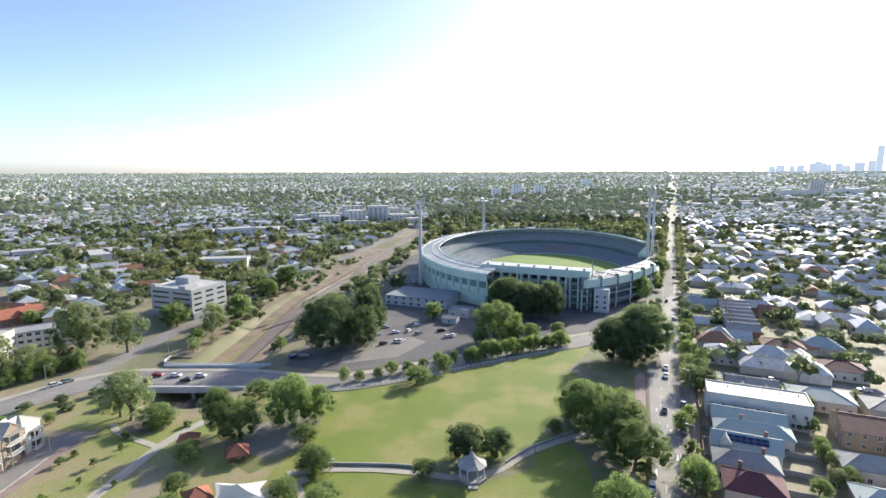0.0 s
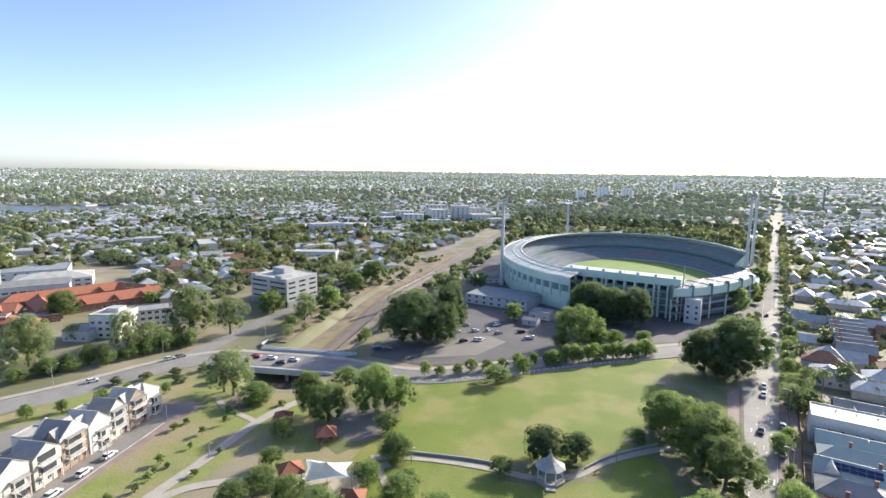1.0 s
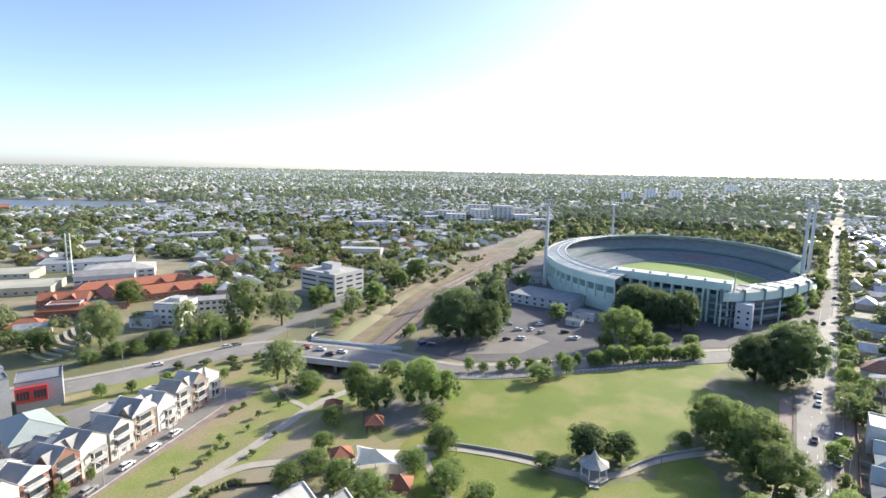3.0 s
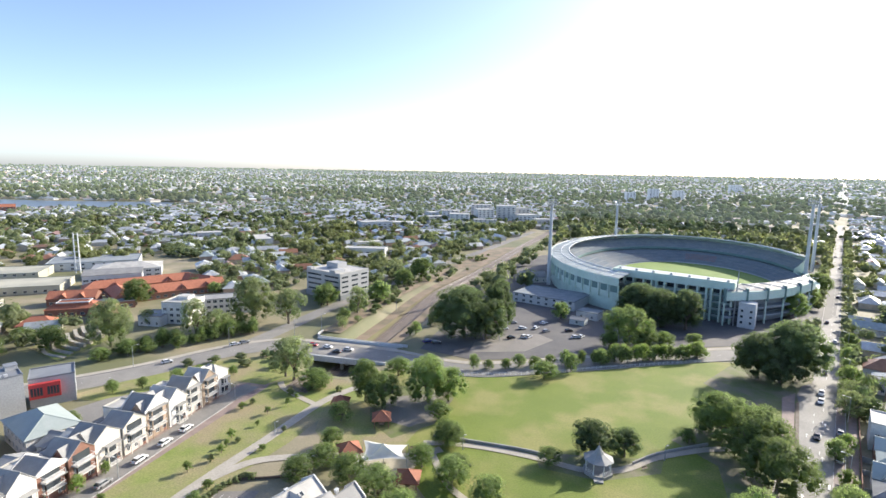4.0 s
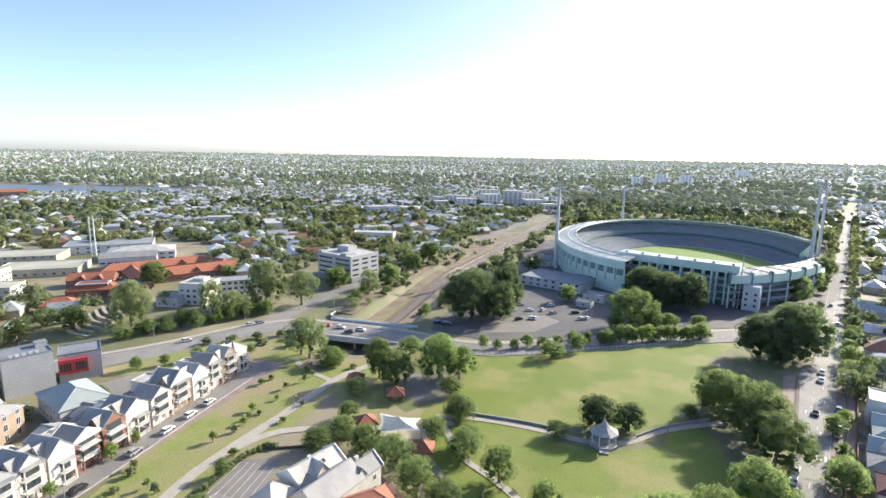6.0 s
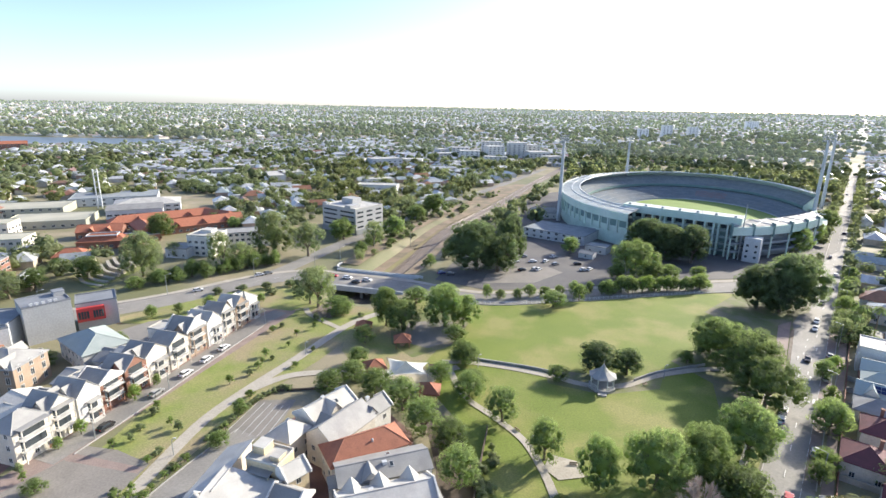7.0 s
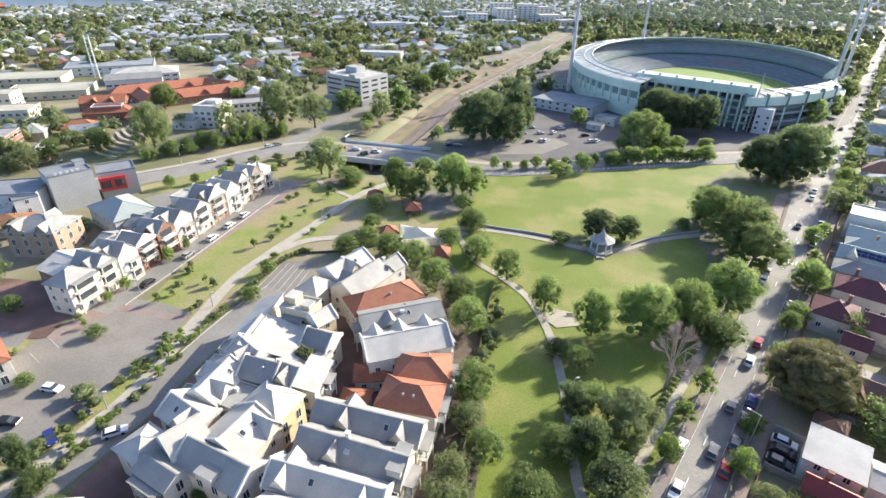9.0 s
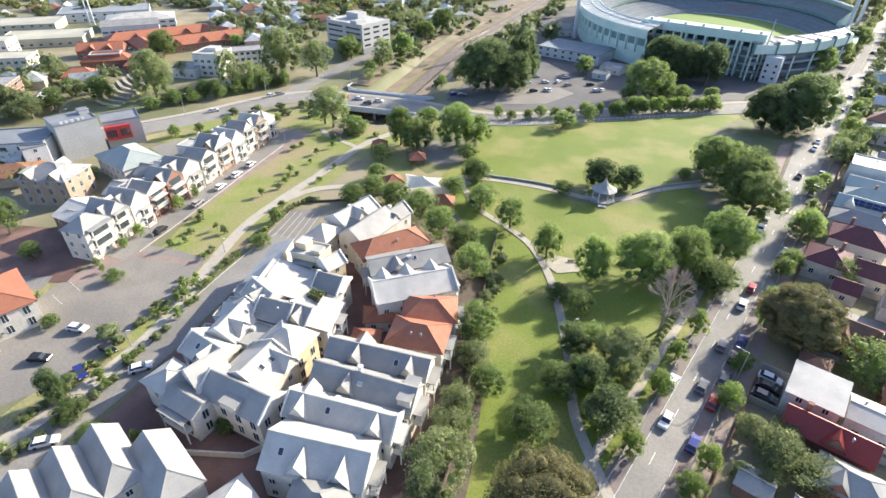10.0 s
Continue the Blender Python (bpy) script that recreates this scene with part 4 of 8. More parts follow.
# ---- trees ----
def crown_mesh(name, seed, leaves, lobes, size, material, spread=1.0, hull=0.84, round_=(0.2, 0.34), core=0.62, fine=1):
    """A crown of unit radius about the origin: billowing lobes round a core, with leaf sprays over them."""
    rng = np.random.default_rng(seed)
    centres, radii = [], []
    lean = [rng.uniform(0.72, 1.12) for _ in range(5)]
    for i in range(lobes):
        a = 2.399 * i + rng.uniform(-0.35, 0.35)
        bulge = lean[int(a / (2 * math.pi / 5)) % 5]
        up = -0.8 + 1.75 * ((i + 0.5) / lobes) + rng.uniform(-0.08, 0.08)
        ring = math.sqrt(max(0.03, 1 - min(1.0, abs(up)) ** 2.4)) * rng.uniform(0.66, 1.06) * 0.76 * spread * bulge
        centres.append((math.cos(a) * ring, math.sin(a) * ring, up * 0.74 * (0.8 + 0.2 * bulge)))
        radii.append(rng.uniform(*round_))
    for k in range(4):
        centres.append((0.2 * math.cos(k * 1.9) * (k > 0), 0.2 * math.sin(k * 1.9) * (k > 0), 0.64 - 0.04 * k))
        radii.append(max(round_[1], 0.26))
    lobes += 4
    centres, radii = np.array(centres), np.array(radii)
    pick = rng.choice(lobes, leaves, p=radii ** 2 / (radii ** 2).sum())
    d = rng.normal(size=(leaves, 3)) + centres[pick] * 1.6
    d /= np.linalg.norm(d, axis=1, keepdims=True)
    p = centres[pick] + d * radii[pick, None] * rng.uniform(0.78, 1.2, (leaves, 1))
    nrm = d + rng.normal(size=(leaves, 3)) * 0.5
    nrm /= np.linalg.norm(nrm, axis=1, keepdims=True)
    t = np.cross(nrm, rng.normal(size=(leaves, 3)))
    t /= np.linalg.norm(t, axis=1, keepdims=True)
    b = np.cross(nrm, t)
    s = rng.uniform(0.5, 1.3, (leaves, 1)) * size
    vl = np.stack([p + t * s, p + b * s * 0.9 + nrm * s * 0.5, p - t * s * 0.8 + nrm * s * 0.25], 1).reshape(-1, 3).tolist()
    faces = np.arange(leaves * 3).reshape(-1, 3).tolist()
    bm = bmesh.new()
    bmesh.ops.create_icosphere(bm, subdivisions=fine, radius=1.0)
    iv = np.array([v.co[:] for v in bm.verts])
    fi = [[v.index for v in f.verts] for f in bm.faces]
    bm.free()
    balls = [(c, r * hull) for c, r in zip(centres, radii)] + ([(np.array((0, 0, 0.05)), core)] if core else [])
    for c, r in balls:
        k = len(vl)
        vl += (c + iv * r * rng.uniform(0.75, 1.12, (len(iv), 1))).tolist()
        faces += [[k + i for i in f] for f in fi]
    arr = np.array(vl)
    lo, hi = np.percentile(arr[:, 2], (0.5, 99.5))
    wide = np.percentile(np.hypot(arr[:, 0], arr[:, 1]), 97)
    arr[:, 2] = (arr[:, 2] - (lo + hi) / 2) / ((hi - lo) / 2)
    arr[:, :2] /= wide
    me = bpy.data.meshes.new(name)
    me.from_pydata(arr.tolist(), [], faces)
    me.materials.append(material)
    me.polygons.foreach_set("use_smooth", [i >= leaves for i in range(len(faces))])
    me.update()
    return me


def trunk_mesh(name, seed, height, r, limbs, material=None):
    """A tapered trunk with limbs, of unit crown radius; the crown's middle lies at height."""
    rng = np.random.default_rng(seed)
    g = Geo()
    fork = height * 0.45
    g.tube((0, 0, -0.06), (0, 0, fork * 0.25), r * 1.35, r, n=7, caps=False)
    g.tube((0, 0, fork * 0.25), (0.02, 0.01, fork), r, r * 0.8, n=7, caps=False)
    for i in range(limbs):
        a = 2 * math.pi * (i + rng.uniform(0, 0.6)) / limbs
        q = (math.cos(a) * 0.28, math.sin(a) * 0.28, fork + (height - fork) * rng.uniform(0.45, 0.75))
        e = (math.cos(a) * rng.uniform(0.4, 0.62), math.sin(a) * rng.uniform(0.4, 0.62), height + rng.uniform(-0.1, 0.3))
        g.tube((0.02, 0.01, fork * 0.96), q, r * 0.62, r * 0.4, n=5, caps=False)
        g.tube(q, e, r * 0.4, r * 0.12, n=5, caps=False)
        for k in range(3):
            f = tuple(e[c] + rng.uniform(-0.22, 0.22) for c in range(3))
            g.tube(tuple((q[c] + e[c]) / 2 for c in range(3)), f, r * 0.2, r * 0.06, n=4, caps=False)
    return g.mesh(name, [material or M_BARK])


TREES = {}


def tree_kind(kind, material, leaves, lobes, size, height, seeds, girth=0.07, limbs=5, **kw):
    TREES[kind] = [(crown_mesh("crown", s, leaves, lobes, size, material, **kw), trunk_mesh("trunk", s, height, girth, limbs), height) for s in seeds]


tree_kind("fig", M_LEAFF, 4600, 46, 0.040, 0.95, (11, 12, 13), hull=0.66, core=0.5, round_=(0.16, 0.30))
tree_kind("broad", M_LEAFB, 4400, 34, 0.040, 1.15, (21, 22, 23, 24, 25), hull=0.52, core=0.4, round_=(0.18, 0.38))
tree_kind("bright", M_LEAFY, 3000, 22, 0.044, 1.15, (31, 32, 33), hull=0.6, core=0.42, round_=(0.2, 0.4))
tree_kind("gum", M_LEAFG, 4200, 26, 0.040, 1.35, (41, 42, 43), hull=0.5, core=0.3, round_=(0.16, 0.36))
tree_kind("bush", M_LEAFG, 260, 8, 0.11, 0.5, (51, 52, 53), fine=1, round_=(0.3, 0.45))
tree_kind("sapling", M_LEAFY, 280, 7, 0.11, 1.3, (61, 62, 63), fine=1, round_=(0.28, 0.45), hull=0.75, core=0.35)
tree_kind("hero", M_LEAFF, 16000, 110, 0.021, 0.95, (71, 72), girth=0.06, limbs=7, hull=0.64, round_=(0.10, 0.21), core=0.58)
tree_kind("herogum", M_LEAFG, 12000, 60, 0.025, 1.1, (76, 77), girth=0.05, limbs=7, hull=0.56, round_=(0.12, 0.26), core=0.5)
tree_kind("heroblue", M_LEAFB, 15000, 84, 0.0225, 1.0, (73, 74, 75), girth=0.06, limbs=7, hull=0.58, round_=(0.11, 0.24), core=0.52)
tree_kind("dome", M_LEAFH, 30000, 150, 0.0165, 0.9, (81,), girth=0.05, limbs=7, hull=0.8, round_=(0.12, 0.2), core=0.66)
tree_kind("far", M_LEAFB, 900, 20, 0.085, 1.15, (91, 92, 93, 94), hull=0.72, core=0.5, round_=(0.2, 0.38))
TREE_LABEL = {"dome": "large brownish olive tree with a dense domed crown", "fig": "large dark green fig tree with a dense rounded crown", "hero": "huge dark green fig tree with a broad domed crown", "heroblue": "large spreading green park tree with a dense crown", "broad": "mid-green leafy tree with an uneven crown", "bright": "small bright yellow-green street tree", "herogum": "large olive green gum tree with a broad crown", "far": "mid-green leafy tree with an uneven crown", "gum": "olive green gum tree with an open crown", "bush": "low rounded grey-green garden shrub", "sapling": "small thin young tree on the grass"}
TREE_COUNT = [0]
FAR_LEAFY = []                               # far trees, joined with the suburb's canopy


def tree(kind, x, y, r, h, label="", group="", z=None):
    """A tree whose crown has radius r and whose top is h metres high."""
    if y > 255 and kind in ("broad", "gum"):
        kind = "far"
    if kind == "far" and y > 275:
        FAR_LEAFY.append((x, y, r))
        return None
    crown, trunk, mid = TREES[kind][TREE_COUNT[0] % len(TREES[kind])]
    turn = (TREE_COUNT[0] * 137.5) % 360
    TREE_COUNT[0] += 1
    z = ground_z(x, y) if z is None else z
    root = thing("shrub" if kind == "bush" else "tree", label or TREE_LABEL[kind], "shrub" if kind == "bush" else "tree", pose(x, y, z, 0, 0, turn), group)
    low = {"bush": 0.02, "gum": 0.16, "sapling": 0.25, "hero": 0.10, "fig": 0.08}.get(kind, 0.10)
    half = h * (1 - low) / 2
    cz = h - half
    part("crown", crown, None, root, at=Matrix.Translation((0, 0, cz)) @ Matrix.Diagonal((r, r, half, 1)))
    part("trunk", trunk, None, root, at=Matrix.Diagonal((r, r, cz / mid, 1)))
    return root


def bare_tree(x, y, r, h):
    rng = np.random.default_rng(5)
    root = thing("bare_tree", "leafless grey-brown tree with fine twigs", "tree", pose(x, y, 0))
    g, fine = Geo(), Geo()
    g.tube((0, 0, -0.1), (0.2, 0, h * 0.24), 0.34, 0.26, n=7, caps=False)
    tips = [((0.2, 0, h * 0.24), 0.22, 0, 0.0, 1.35)]
    while tips:
        p, w, depth, ba, be = tips.pop()
        for k in range((5, 4, 4, 4, 4)[depth]):
            spread = 0.75 if depth else 3.2
            a, e = ba + rng.uniform(-spread, spread), min(1.5, max(0.15, be + rng.uniform(-0.75, 0.3)))
            ln = h * 0.235 * 0.80 ** depth * rng.uniform(0.75, 1.15)
            flat = math.cos(e) * ln * r / h * 1.35
            q = (p[0] + math.cos(a) * flat, p[1] + math.sin(a) * flat, p[2] + math.sin(e) * ln)
            (g if depth < 2 else fine).tube(p, q, w, w * 0.6, n=5 if depth < 2 else 3, caps=False)
            if depth < 4:
                tips.append((q, max(w * 0.58, 0.035), depth + 1, a, e))
    part("trunk", g, M_TWIG, root)
    part("twig_crown", fine, M_TWIG, root)


def palm(x, y, h, r):
    root = thing("palm_tree", "palm with a tall trunk and drooping fronds", "palm", pose(x, y, 0), "palms by the side street")
    g = Geo()
    g.tube((0, 0, -0.1), (0.1, 0, h), 0.28, 0.2, n=7)
    part("trunk", g, M_BARK, root)
    for k in range(22):
        a, up = k * 2.4, 0.9 - 1.5 * (k / 22)
        g = Geo()
        pts = []
        for i in range(5):
            t = i / 4
            d = r * t
            pts.append((0.1 + math.cos(a) * d, math.sin(a) * d, h + up * d * (1 - t) - 0.55 * r * t * t))
        for i in range(4):
            w0, w1 = 0.32 * math.sin(math.pi * (i + 0.35) / 5), 0.32 * math.sin(math.pi * (i + 1.35) / 5.4)
            s = (-math.sin(a), math.cos(a))
            p, q = pts[i], pts[i + 1]
            g.face([(p[0] + s[0] * w0, p[1] + s[1] * w0, p[2] - 0.1), p, q, (q[0] + s[0] * w1, q[1] + s[1] * w1, q[2] - 0.1)])
            g.face([p, (p[0] - s[0] * w0, p[1] - s[1] * w0, p[2] - 0.1), (q[0] - s[0] * w1, q[1] - s[1] * w1, q[2] - 0.1), q])
        part("frond", g, M_LEAFB, root)


# ---- cars and lamps ----
def car_meshes():
    body = Geo()
    prof = [(-2.2, 0.35), (-2.25, 0.75), (-2.1, 0.95), (-1.0, 1.0), (1.05, 0.98), (2.05, 0.82), (2.2, 0.6), (2.2, 0.35)]
    for s in (-1, 1):
        f = [(x, s * 0.88, z) for x, z in prof]
        body.face(f if s > 0 else f[::-1])
    for (xa, za), (xb, zb) in zip(prof, prof[1:] + prof[:1]):
        body.face([(xa, -0.88, za), (xb, -0.88, zb), (xb, 0.88, zb), (xa, 0.88, za)])
    cab = Geo()
    low, high = [(-1.95, 0.96), (1.05, 0.97)], [(-1.35, 1.45), (0.35, 1.47)]
    for s in (-1, 1):
        f = [(low[0][0], s * 0.83, low[0][1]), (low[1][0], s * 0.83, low[1][1]), (high[1][0], s * 0.68, high[1][1]), (high[0][0], s * 0.68, high[0][1])]
        cab.face(f if s > 0 else f[::-1])
    cab.face([(low[1][0], -0.83, low[1][1]), (low[1][0], 0.83, low[1][1]), (high[1][0], 0.68, high[1][1]), (high[1][0], -0.68, high[1][1])])
    cab.face([(low[0][0], 0.83, low[0][1]), (low[0][0], -0.83, low[0][1]), (high[0][0], -0.68, high[0][1]), (high[0][0], 0.68, high[0][1])])
    roof = Geo()
    roof.prism([(-1.4, -0.7), (0.4, -0.7), (0.4, 0.7), (-1.4, 0.7)], 1.44, 1.5)
    wheel = Geo()
    wheel.tube((0, -0.11, 0), (0, 0.11, 0), 0.33, n=12)
    lamp = Geo()
    lamp.box(-0.04, 0.04, -0.2, 0.2, -0.08, 0.08)
    return body, cab, roof, wheel.mesh("wheel", [M_TYRE]), lamp


CAR_SRC = car_meshes()
CAR_NAMES = ["white", "silver", "black", "blue", "red", "dark grey"]
CAR_MESH = {}
HEADLIGHT = CAR_SRC[4].mesh("headlight", [M_FRAME])
TAILLIGHT = CAR_SRC[4].mesh("tail_light", [M_REDBOX])
CABIN = CAR_SRC[1].mesh("cabin_glass", [M_GLASS])


def car(x, y, turn, colour=0, where="parked at the kerb", group="cars"):
    if colour not in CAR_MESH:
        CAR_MESH[colour] = (CAR_SRC[0].mesh("body", [CARPAINT[colour]]), CAR_SRC[2].mesh("roof", [CARPAINT[colour]]))
    body, roof = CAR_MESH[colour]
    root = thing("car", CAR_NAMES[colour] + " passenger car " + where, "car", pose(x, y, 0.2, 0, 0, turn), group)
    part("body", body, None, root)
    part("cabin_glass", CABIN, None, root)
    part("roof", roof, None, root)
    for wx in (-1.35, 1.35):
        for wy in (-0.82, 0.82):
            part("wheel", CAR_SRC[3], None, root, at=pose(wx, wy, 0.33))
    for wy in (-0.62, 0.62):
        part("headlight", HEADLIGHT, None, root, at=pose(2.19, wy, 0.66))
        part("tail_light", TAILLIGHT, None, root, at=pose(-2.23, wy, 0.78))


def street_lamp(x, y, turn, h=9.0, arm=1.8):
    root = thing("street_lamp", "slim grey steel street lamp with one arm", "street lamp", pose(x, y, ground_z(x, y), 0, 0, turn), "street lamps")
    g = Geo()
    g.tube((0, 0, 0), (0, 0, h), 0.13, 0.08, n=6)
    part("pole", g, M_STEEL2, root)
    g = Geo()
    g.tube((0, 0, h), (arm, 0, h + 0.35), 0.06, n=5)
    part("arm", g, M_STEEL2, root)
    g = Geo()
    g.box(arm - 0.1, arm + 0.6, -0.14, 0.14, h + 0.27, h + 0.42)
    part("lamp_head", g, M_FRAME, root)


# ---- stadium ----
STAD = pose(80, 412, 0, 0, 0, -12)
SA, SB = 94.0, 128.0


def oval(deg, inset=0.0):
    t = radians(deg)
    wide = SA if math.cos(t) < 0 else SA - 5.0 - 9.0 * max(0.0, -math.sin(t))
    deep = inset if math.cos(t) < 0 else 0.5 * inset
    return ((wide - deep) * math.cos(t), (SB - inset) * math.sin(t))


def oval_strip(g, a0, a1, s0, z0, s1, z1, m=0, n=2):
    for k in range(n):
        b0, b1 = a0 + (a1 - a0) * k / n, a0 + (a1 - a0) * (k + 1) / n
        p, q, r, s = oval(b0, s0), oval(b1, s0), oval(b1, s1), oval(b0, s1)
        g.face([(*p, z0), (*q, z0), (*r, z1), (*s, z1)], m)


def build_stadium():
    root = thing("stadium", "large oval sports stadium with pale aqua outer walls and grey stands", "stadium", STAD)
    gap0, gap1 = -110, -72                       # the tall front stand fills this stretch
    low1, open1 = -30, 14                        # lower stand with ribbed roof bays, then an open corner
    step_deg = 4.0
    bays = [a for a in np.arange(gap1, 360 + gap0 - 0.1, step_deg)]
    walls, bands, fascias, soffits = ({zone: Geo() for zone in ("low", "bare", "high")} for _ in range(4))
    rail_wall, under = Geo(), Geo()
    rows_upper, rows_lower = {}, {}
    shaded = {z: Geo() for z in (0, 5.0, 9.6)}
    for a in bays:
        b = a + step_deg
        low, bare = a < low1, low1 < a < open1
        wall, band, fascia, soffit = (q["low" if low else ("bare" if bare else "high")] for q in (walls, bands, fascias, soffits))
        top = 18.6 if low else (9.0 if bare else 20.0)
        if bare:
            oval_strip(wall, a, b, 3, 0, 3, top - 1.5)
            oval_strip(band, a, b, 2.6, top - 1.6, 2.6, top)
            oval_strip(band, a, b, 2.6, top, 8.0, top)
        else:
            oval_strip(wall, a, b, 0, 8.0 if not low else 14.4, 0, top - 4.5)
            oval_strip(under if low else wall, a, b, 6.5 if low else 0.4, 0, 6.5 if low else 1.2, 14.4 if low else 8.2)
            oval_strip(band, a, b, -0.8, top - 4.6, -0.8, top)
            oval_strip(band, a, b, 0, top - 4.6, -0.8, top - 4.6)
            oval_strip(band, a, b, -0.8, top, 1.0, top + 0.2)
            if low:
                oval_strip(shaded[0], a, b, 6.5, 14.2, 0, 14.5)
                for z in (5.0, 9.6):
                    oval_strip(shaded[z], a, b, 0.6, z, 0.6, z - 1.1)
                    oval_strip(shaded[z], a, b, 0.6, z, 6.5, z)
        if not bare:
            rows = 9
            for k in range(rows):
                upper = rows_upper.setdefault((k, low), Geo())
                s, z = 3 + k * (1.5 if not low else 0.9), (17.5 if not low else 14.5) - k * 0.72
                oval_strip(upper, a, b, s, z, s + (1.5 if not low else 0.9), z, 0 if k % 3 else 1, 1)
                oval_strip(upper, a, b, s + (1.5 if not low else 0.9), z, s + (1.5 if not low else 0.9), z - 0.72, 1, 1)
            se = 3 + rows * (1.5 if not low else 0.9)
            oval_strip(fascia, a, b, se, 11.2 if not low else 8.2, se, 8.9 if not low else 6.8)
            oval_strip(soffit, a, b, se, 8.6 if not low else 6.6, 3, 8.4 if not low else 6.5)
        for k in range(16):
            s = (15.5 if not low else 11) + k * (1.62 if not low else 1.9)
            z = 8.2 - k * 0.44 if not low else 7.8 - k * 0.42
            w = 1.62 if not low else 1.9
            lower = rows_lower.setdefault((k, low), Geo())
            mm = 2 if (66 < a < 88 and 3 < k < 12) else (0 if k % 4 or low else 1)
            oval_strip(lower, a, b, s, z, s + w, z, mm, 1)
            oval_strip(lower, a, b, s + w, z, s + w, z - 0.44, 1, 1)
        oval_strip(rail_wall, a, b, 41.4, 1.5, 41.4, 0)
    # the cut end of the high stand
    prof = [(0, 0), (0, 20.0), (1, 20.2), (3, 17.5), (16.5, 11.0), (16.5, 8.0), (40, 1.0), (40, 0)]
    walls["high"].face([(*oval(16.0, i), z) for i, z in prof])
    for g in shaded.values():
        part("deck_floor", g, M_STAND, root)
    for zone in walls:
        part("outer_wall", walls[zone], M_AQUA, root)
        part("parapet_band", bands[zone], M_AQUA, root)
        if zone != "bare":
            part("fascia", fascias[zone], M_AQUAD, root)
            part("deck_soffit", soffits[zone], M_STAND, root)
    part("lower_wall", under, M_GREYW, root, "dark grey wall under the low stand")
    for g in rows_upper.values():
        part("seat_tier", g, [M_SEATB, M_STAND], root)
    for g in rows_lower.values():
        part("seat_tier", g, [M_SEATB, M_STAND, M_SEATR], root)
    part("boundary_wall", rail_wall, M_PALEW, root)
    for i, a in enumerate(bays):
        b = a + step_deg
        low, bare = a < low1, low1 < a < open1
        if bare:
            continue
        top = 18.6 if low else 20.0
        in_ = 11.0 if low else 13.0
        rise = 2.2 if low else 1.5
        # roof panels and the ribs between them
        g = Geo()
        oval_strip(g, a + 0.05, b - 0.05, 0.2, top + 0.25, in_, top + rise)
        oval_strip(g, a + 0.05, b - 0.05, in_, top + rise - 0.3, 0.2, top)
        oval_strip(g, a + 0.05, b - 0.05, in_, top + rise, in_, top + rise - 0.3)
        part("roof_panel", g, M_ROOFG if low else M_STANDROOF, root)
        fins = [a] if not low else ([a] if i % 2 == 0 else [])
        for f in fins:
            g = Geo()
            p, q = oval(f, -1.5 if low else -1.1), oval(f, 2.2)
            d = Vector((q[0] - p[0], q[1] - p[1], 0)).normalized()
            s = Vector((-d.y, d.x, 0)) * (0.4 if low else 0.45)
            P, Q = Vector((*p, 0)), Vector((*q, 0))
            z0, z1 = (12.8, top + 1.6) if low else (7.6, 15.6)
            g.prism([(v.x, v.y) for v in (P + s, P - s, Q - s, Q + s)], z0, z1)
            part("buttress", g, M_AQUAD if low else M_AQUA, root)
        if low and i % 2 == 0:
            g = Geo()
            g.tube((*oval(a, 0.4), 0), (*oval(a, 0.4), 14.6), 0.5, n=6)
            part("column", g, M_AQUA, root)
            for e in (a + 0.2, b + step_deg - 0.2):
                g = Geo()
                g.tube((*oval(e, 0.6), top + 0.5), (*oval(2 * a + 2 * step_deg - e, in_ - 0.3), top + rise + 0.15), 0.2, n=4)
                part("roof_brace", g, M_WHITE, root)
        if not low:
            g = Geo()
            g.tube((*oval(a, 0.6), top + 0.45), (*oval(a, in_ + 0.2), top + rise + 0.25), 0.16, n=4)
            part("roof_rib", g, M_AQUAP, root)
            g = Geo()
            p, q = oval(a + 0.62, -0.08), oval(b - 0.62, -0.08)
            g.face([(*p, 11.4), (*q, 11.4), (*q, 15.2), (*p, 15.2)])
            # flat dark panel on the wall face, painted shade of a recess
            part("wall_opening", g, M_AQUAD, root)
    g = Geo()
    for a in bays:
        if a >= open1:
            for inset, z, r in ((13.0, 21.65, 0.35), (-0.7, 20.35, 0.3), (7.2, 21.1, 0.28)):
                g.tube((*oval(a, inset), z), (*oval(a + step_deg, inset), z), r, n=4, caps=False)
    part("roof_edge_trim", g, M_WHITE, root)
    for a in np.arange(40, 140, 7):
        g = Geo()
        p = oval(a, 1)
        g.tube((*p, 20.4), (p[0] * 1.005, p[1] * 1.005, 24.2), 0.16, n=4)
        part("roof_mast", g, M_STEEL2, root)
    # the tall front stand, a straight block
    inv = STAD.inverted()
    c0, c1 = inv @ Vector((24.5, 317, 0)), inv @ Vector((83.5, 291, 0))
    w = (c1 - c0)
    L = w.length
    w.normalize()
    back = Vector((-w.y, w.x, 0))
    turn = Matrix(((w.x, back.x, 0, c0.x), (w.y, back.y, 0, c0.y), (0, 0, 1, 0), (0, 0, 0, 1)))
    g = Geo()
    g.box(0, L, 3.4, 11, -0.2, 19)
    part("front_stand_core", g, M_AQUAM, root, "wall behind the open decks, its colour darkened as shade", at=turn)
    g = Geo()
    g.box(-0.6, L + 0.6, 0.0, 0.8, 18.6, 23.0)
    g.box(-0.6, 0.4, 0.8, 12, 17.0, 23.0)
    g.box(L - 0.4, L + 0.6, 0.8, 12, 17.0, 23.0)
    part("front_parapet", g, M_AQUA, root, at=turn)
    g = Geo()
    g.box(0.4, L - 0.4, 0.8, 12, 22.2, 22.7)
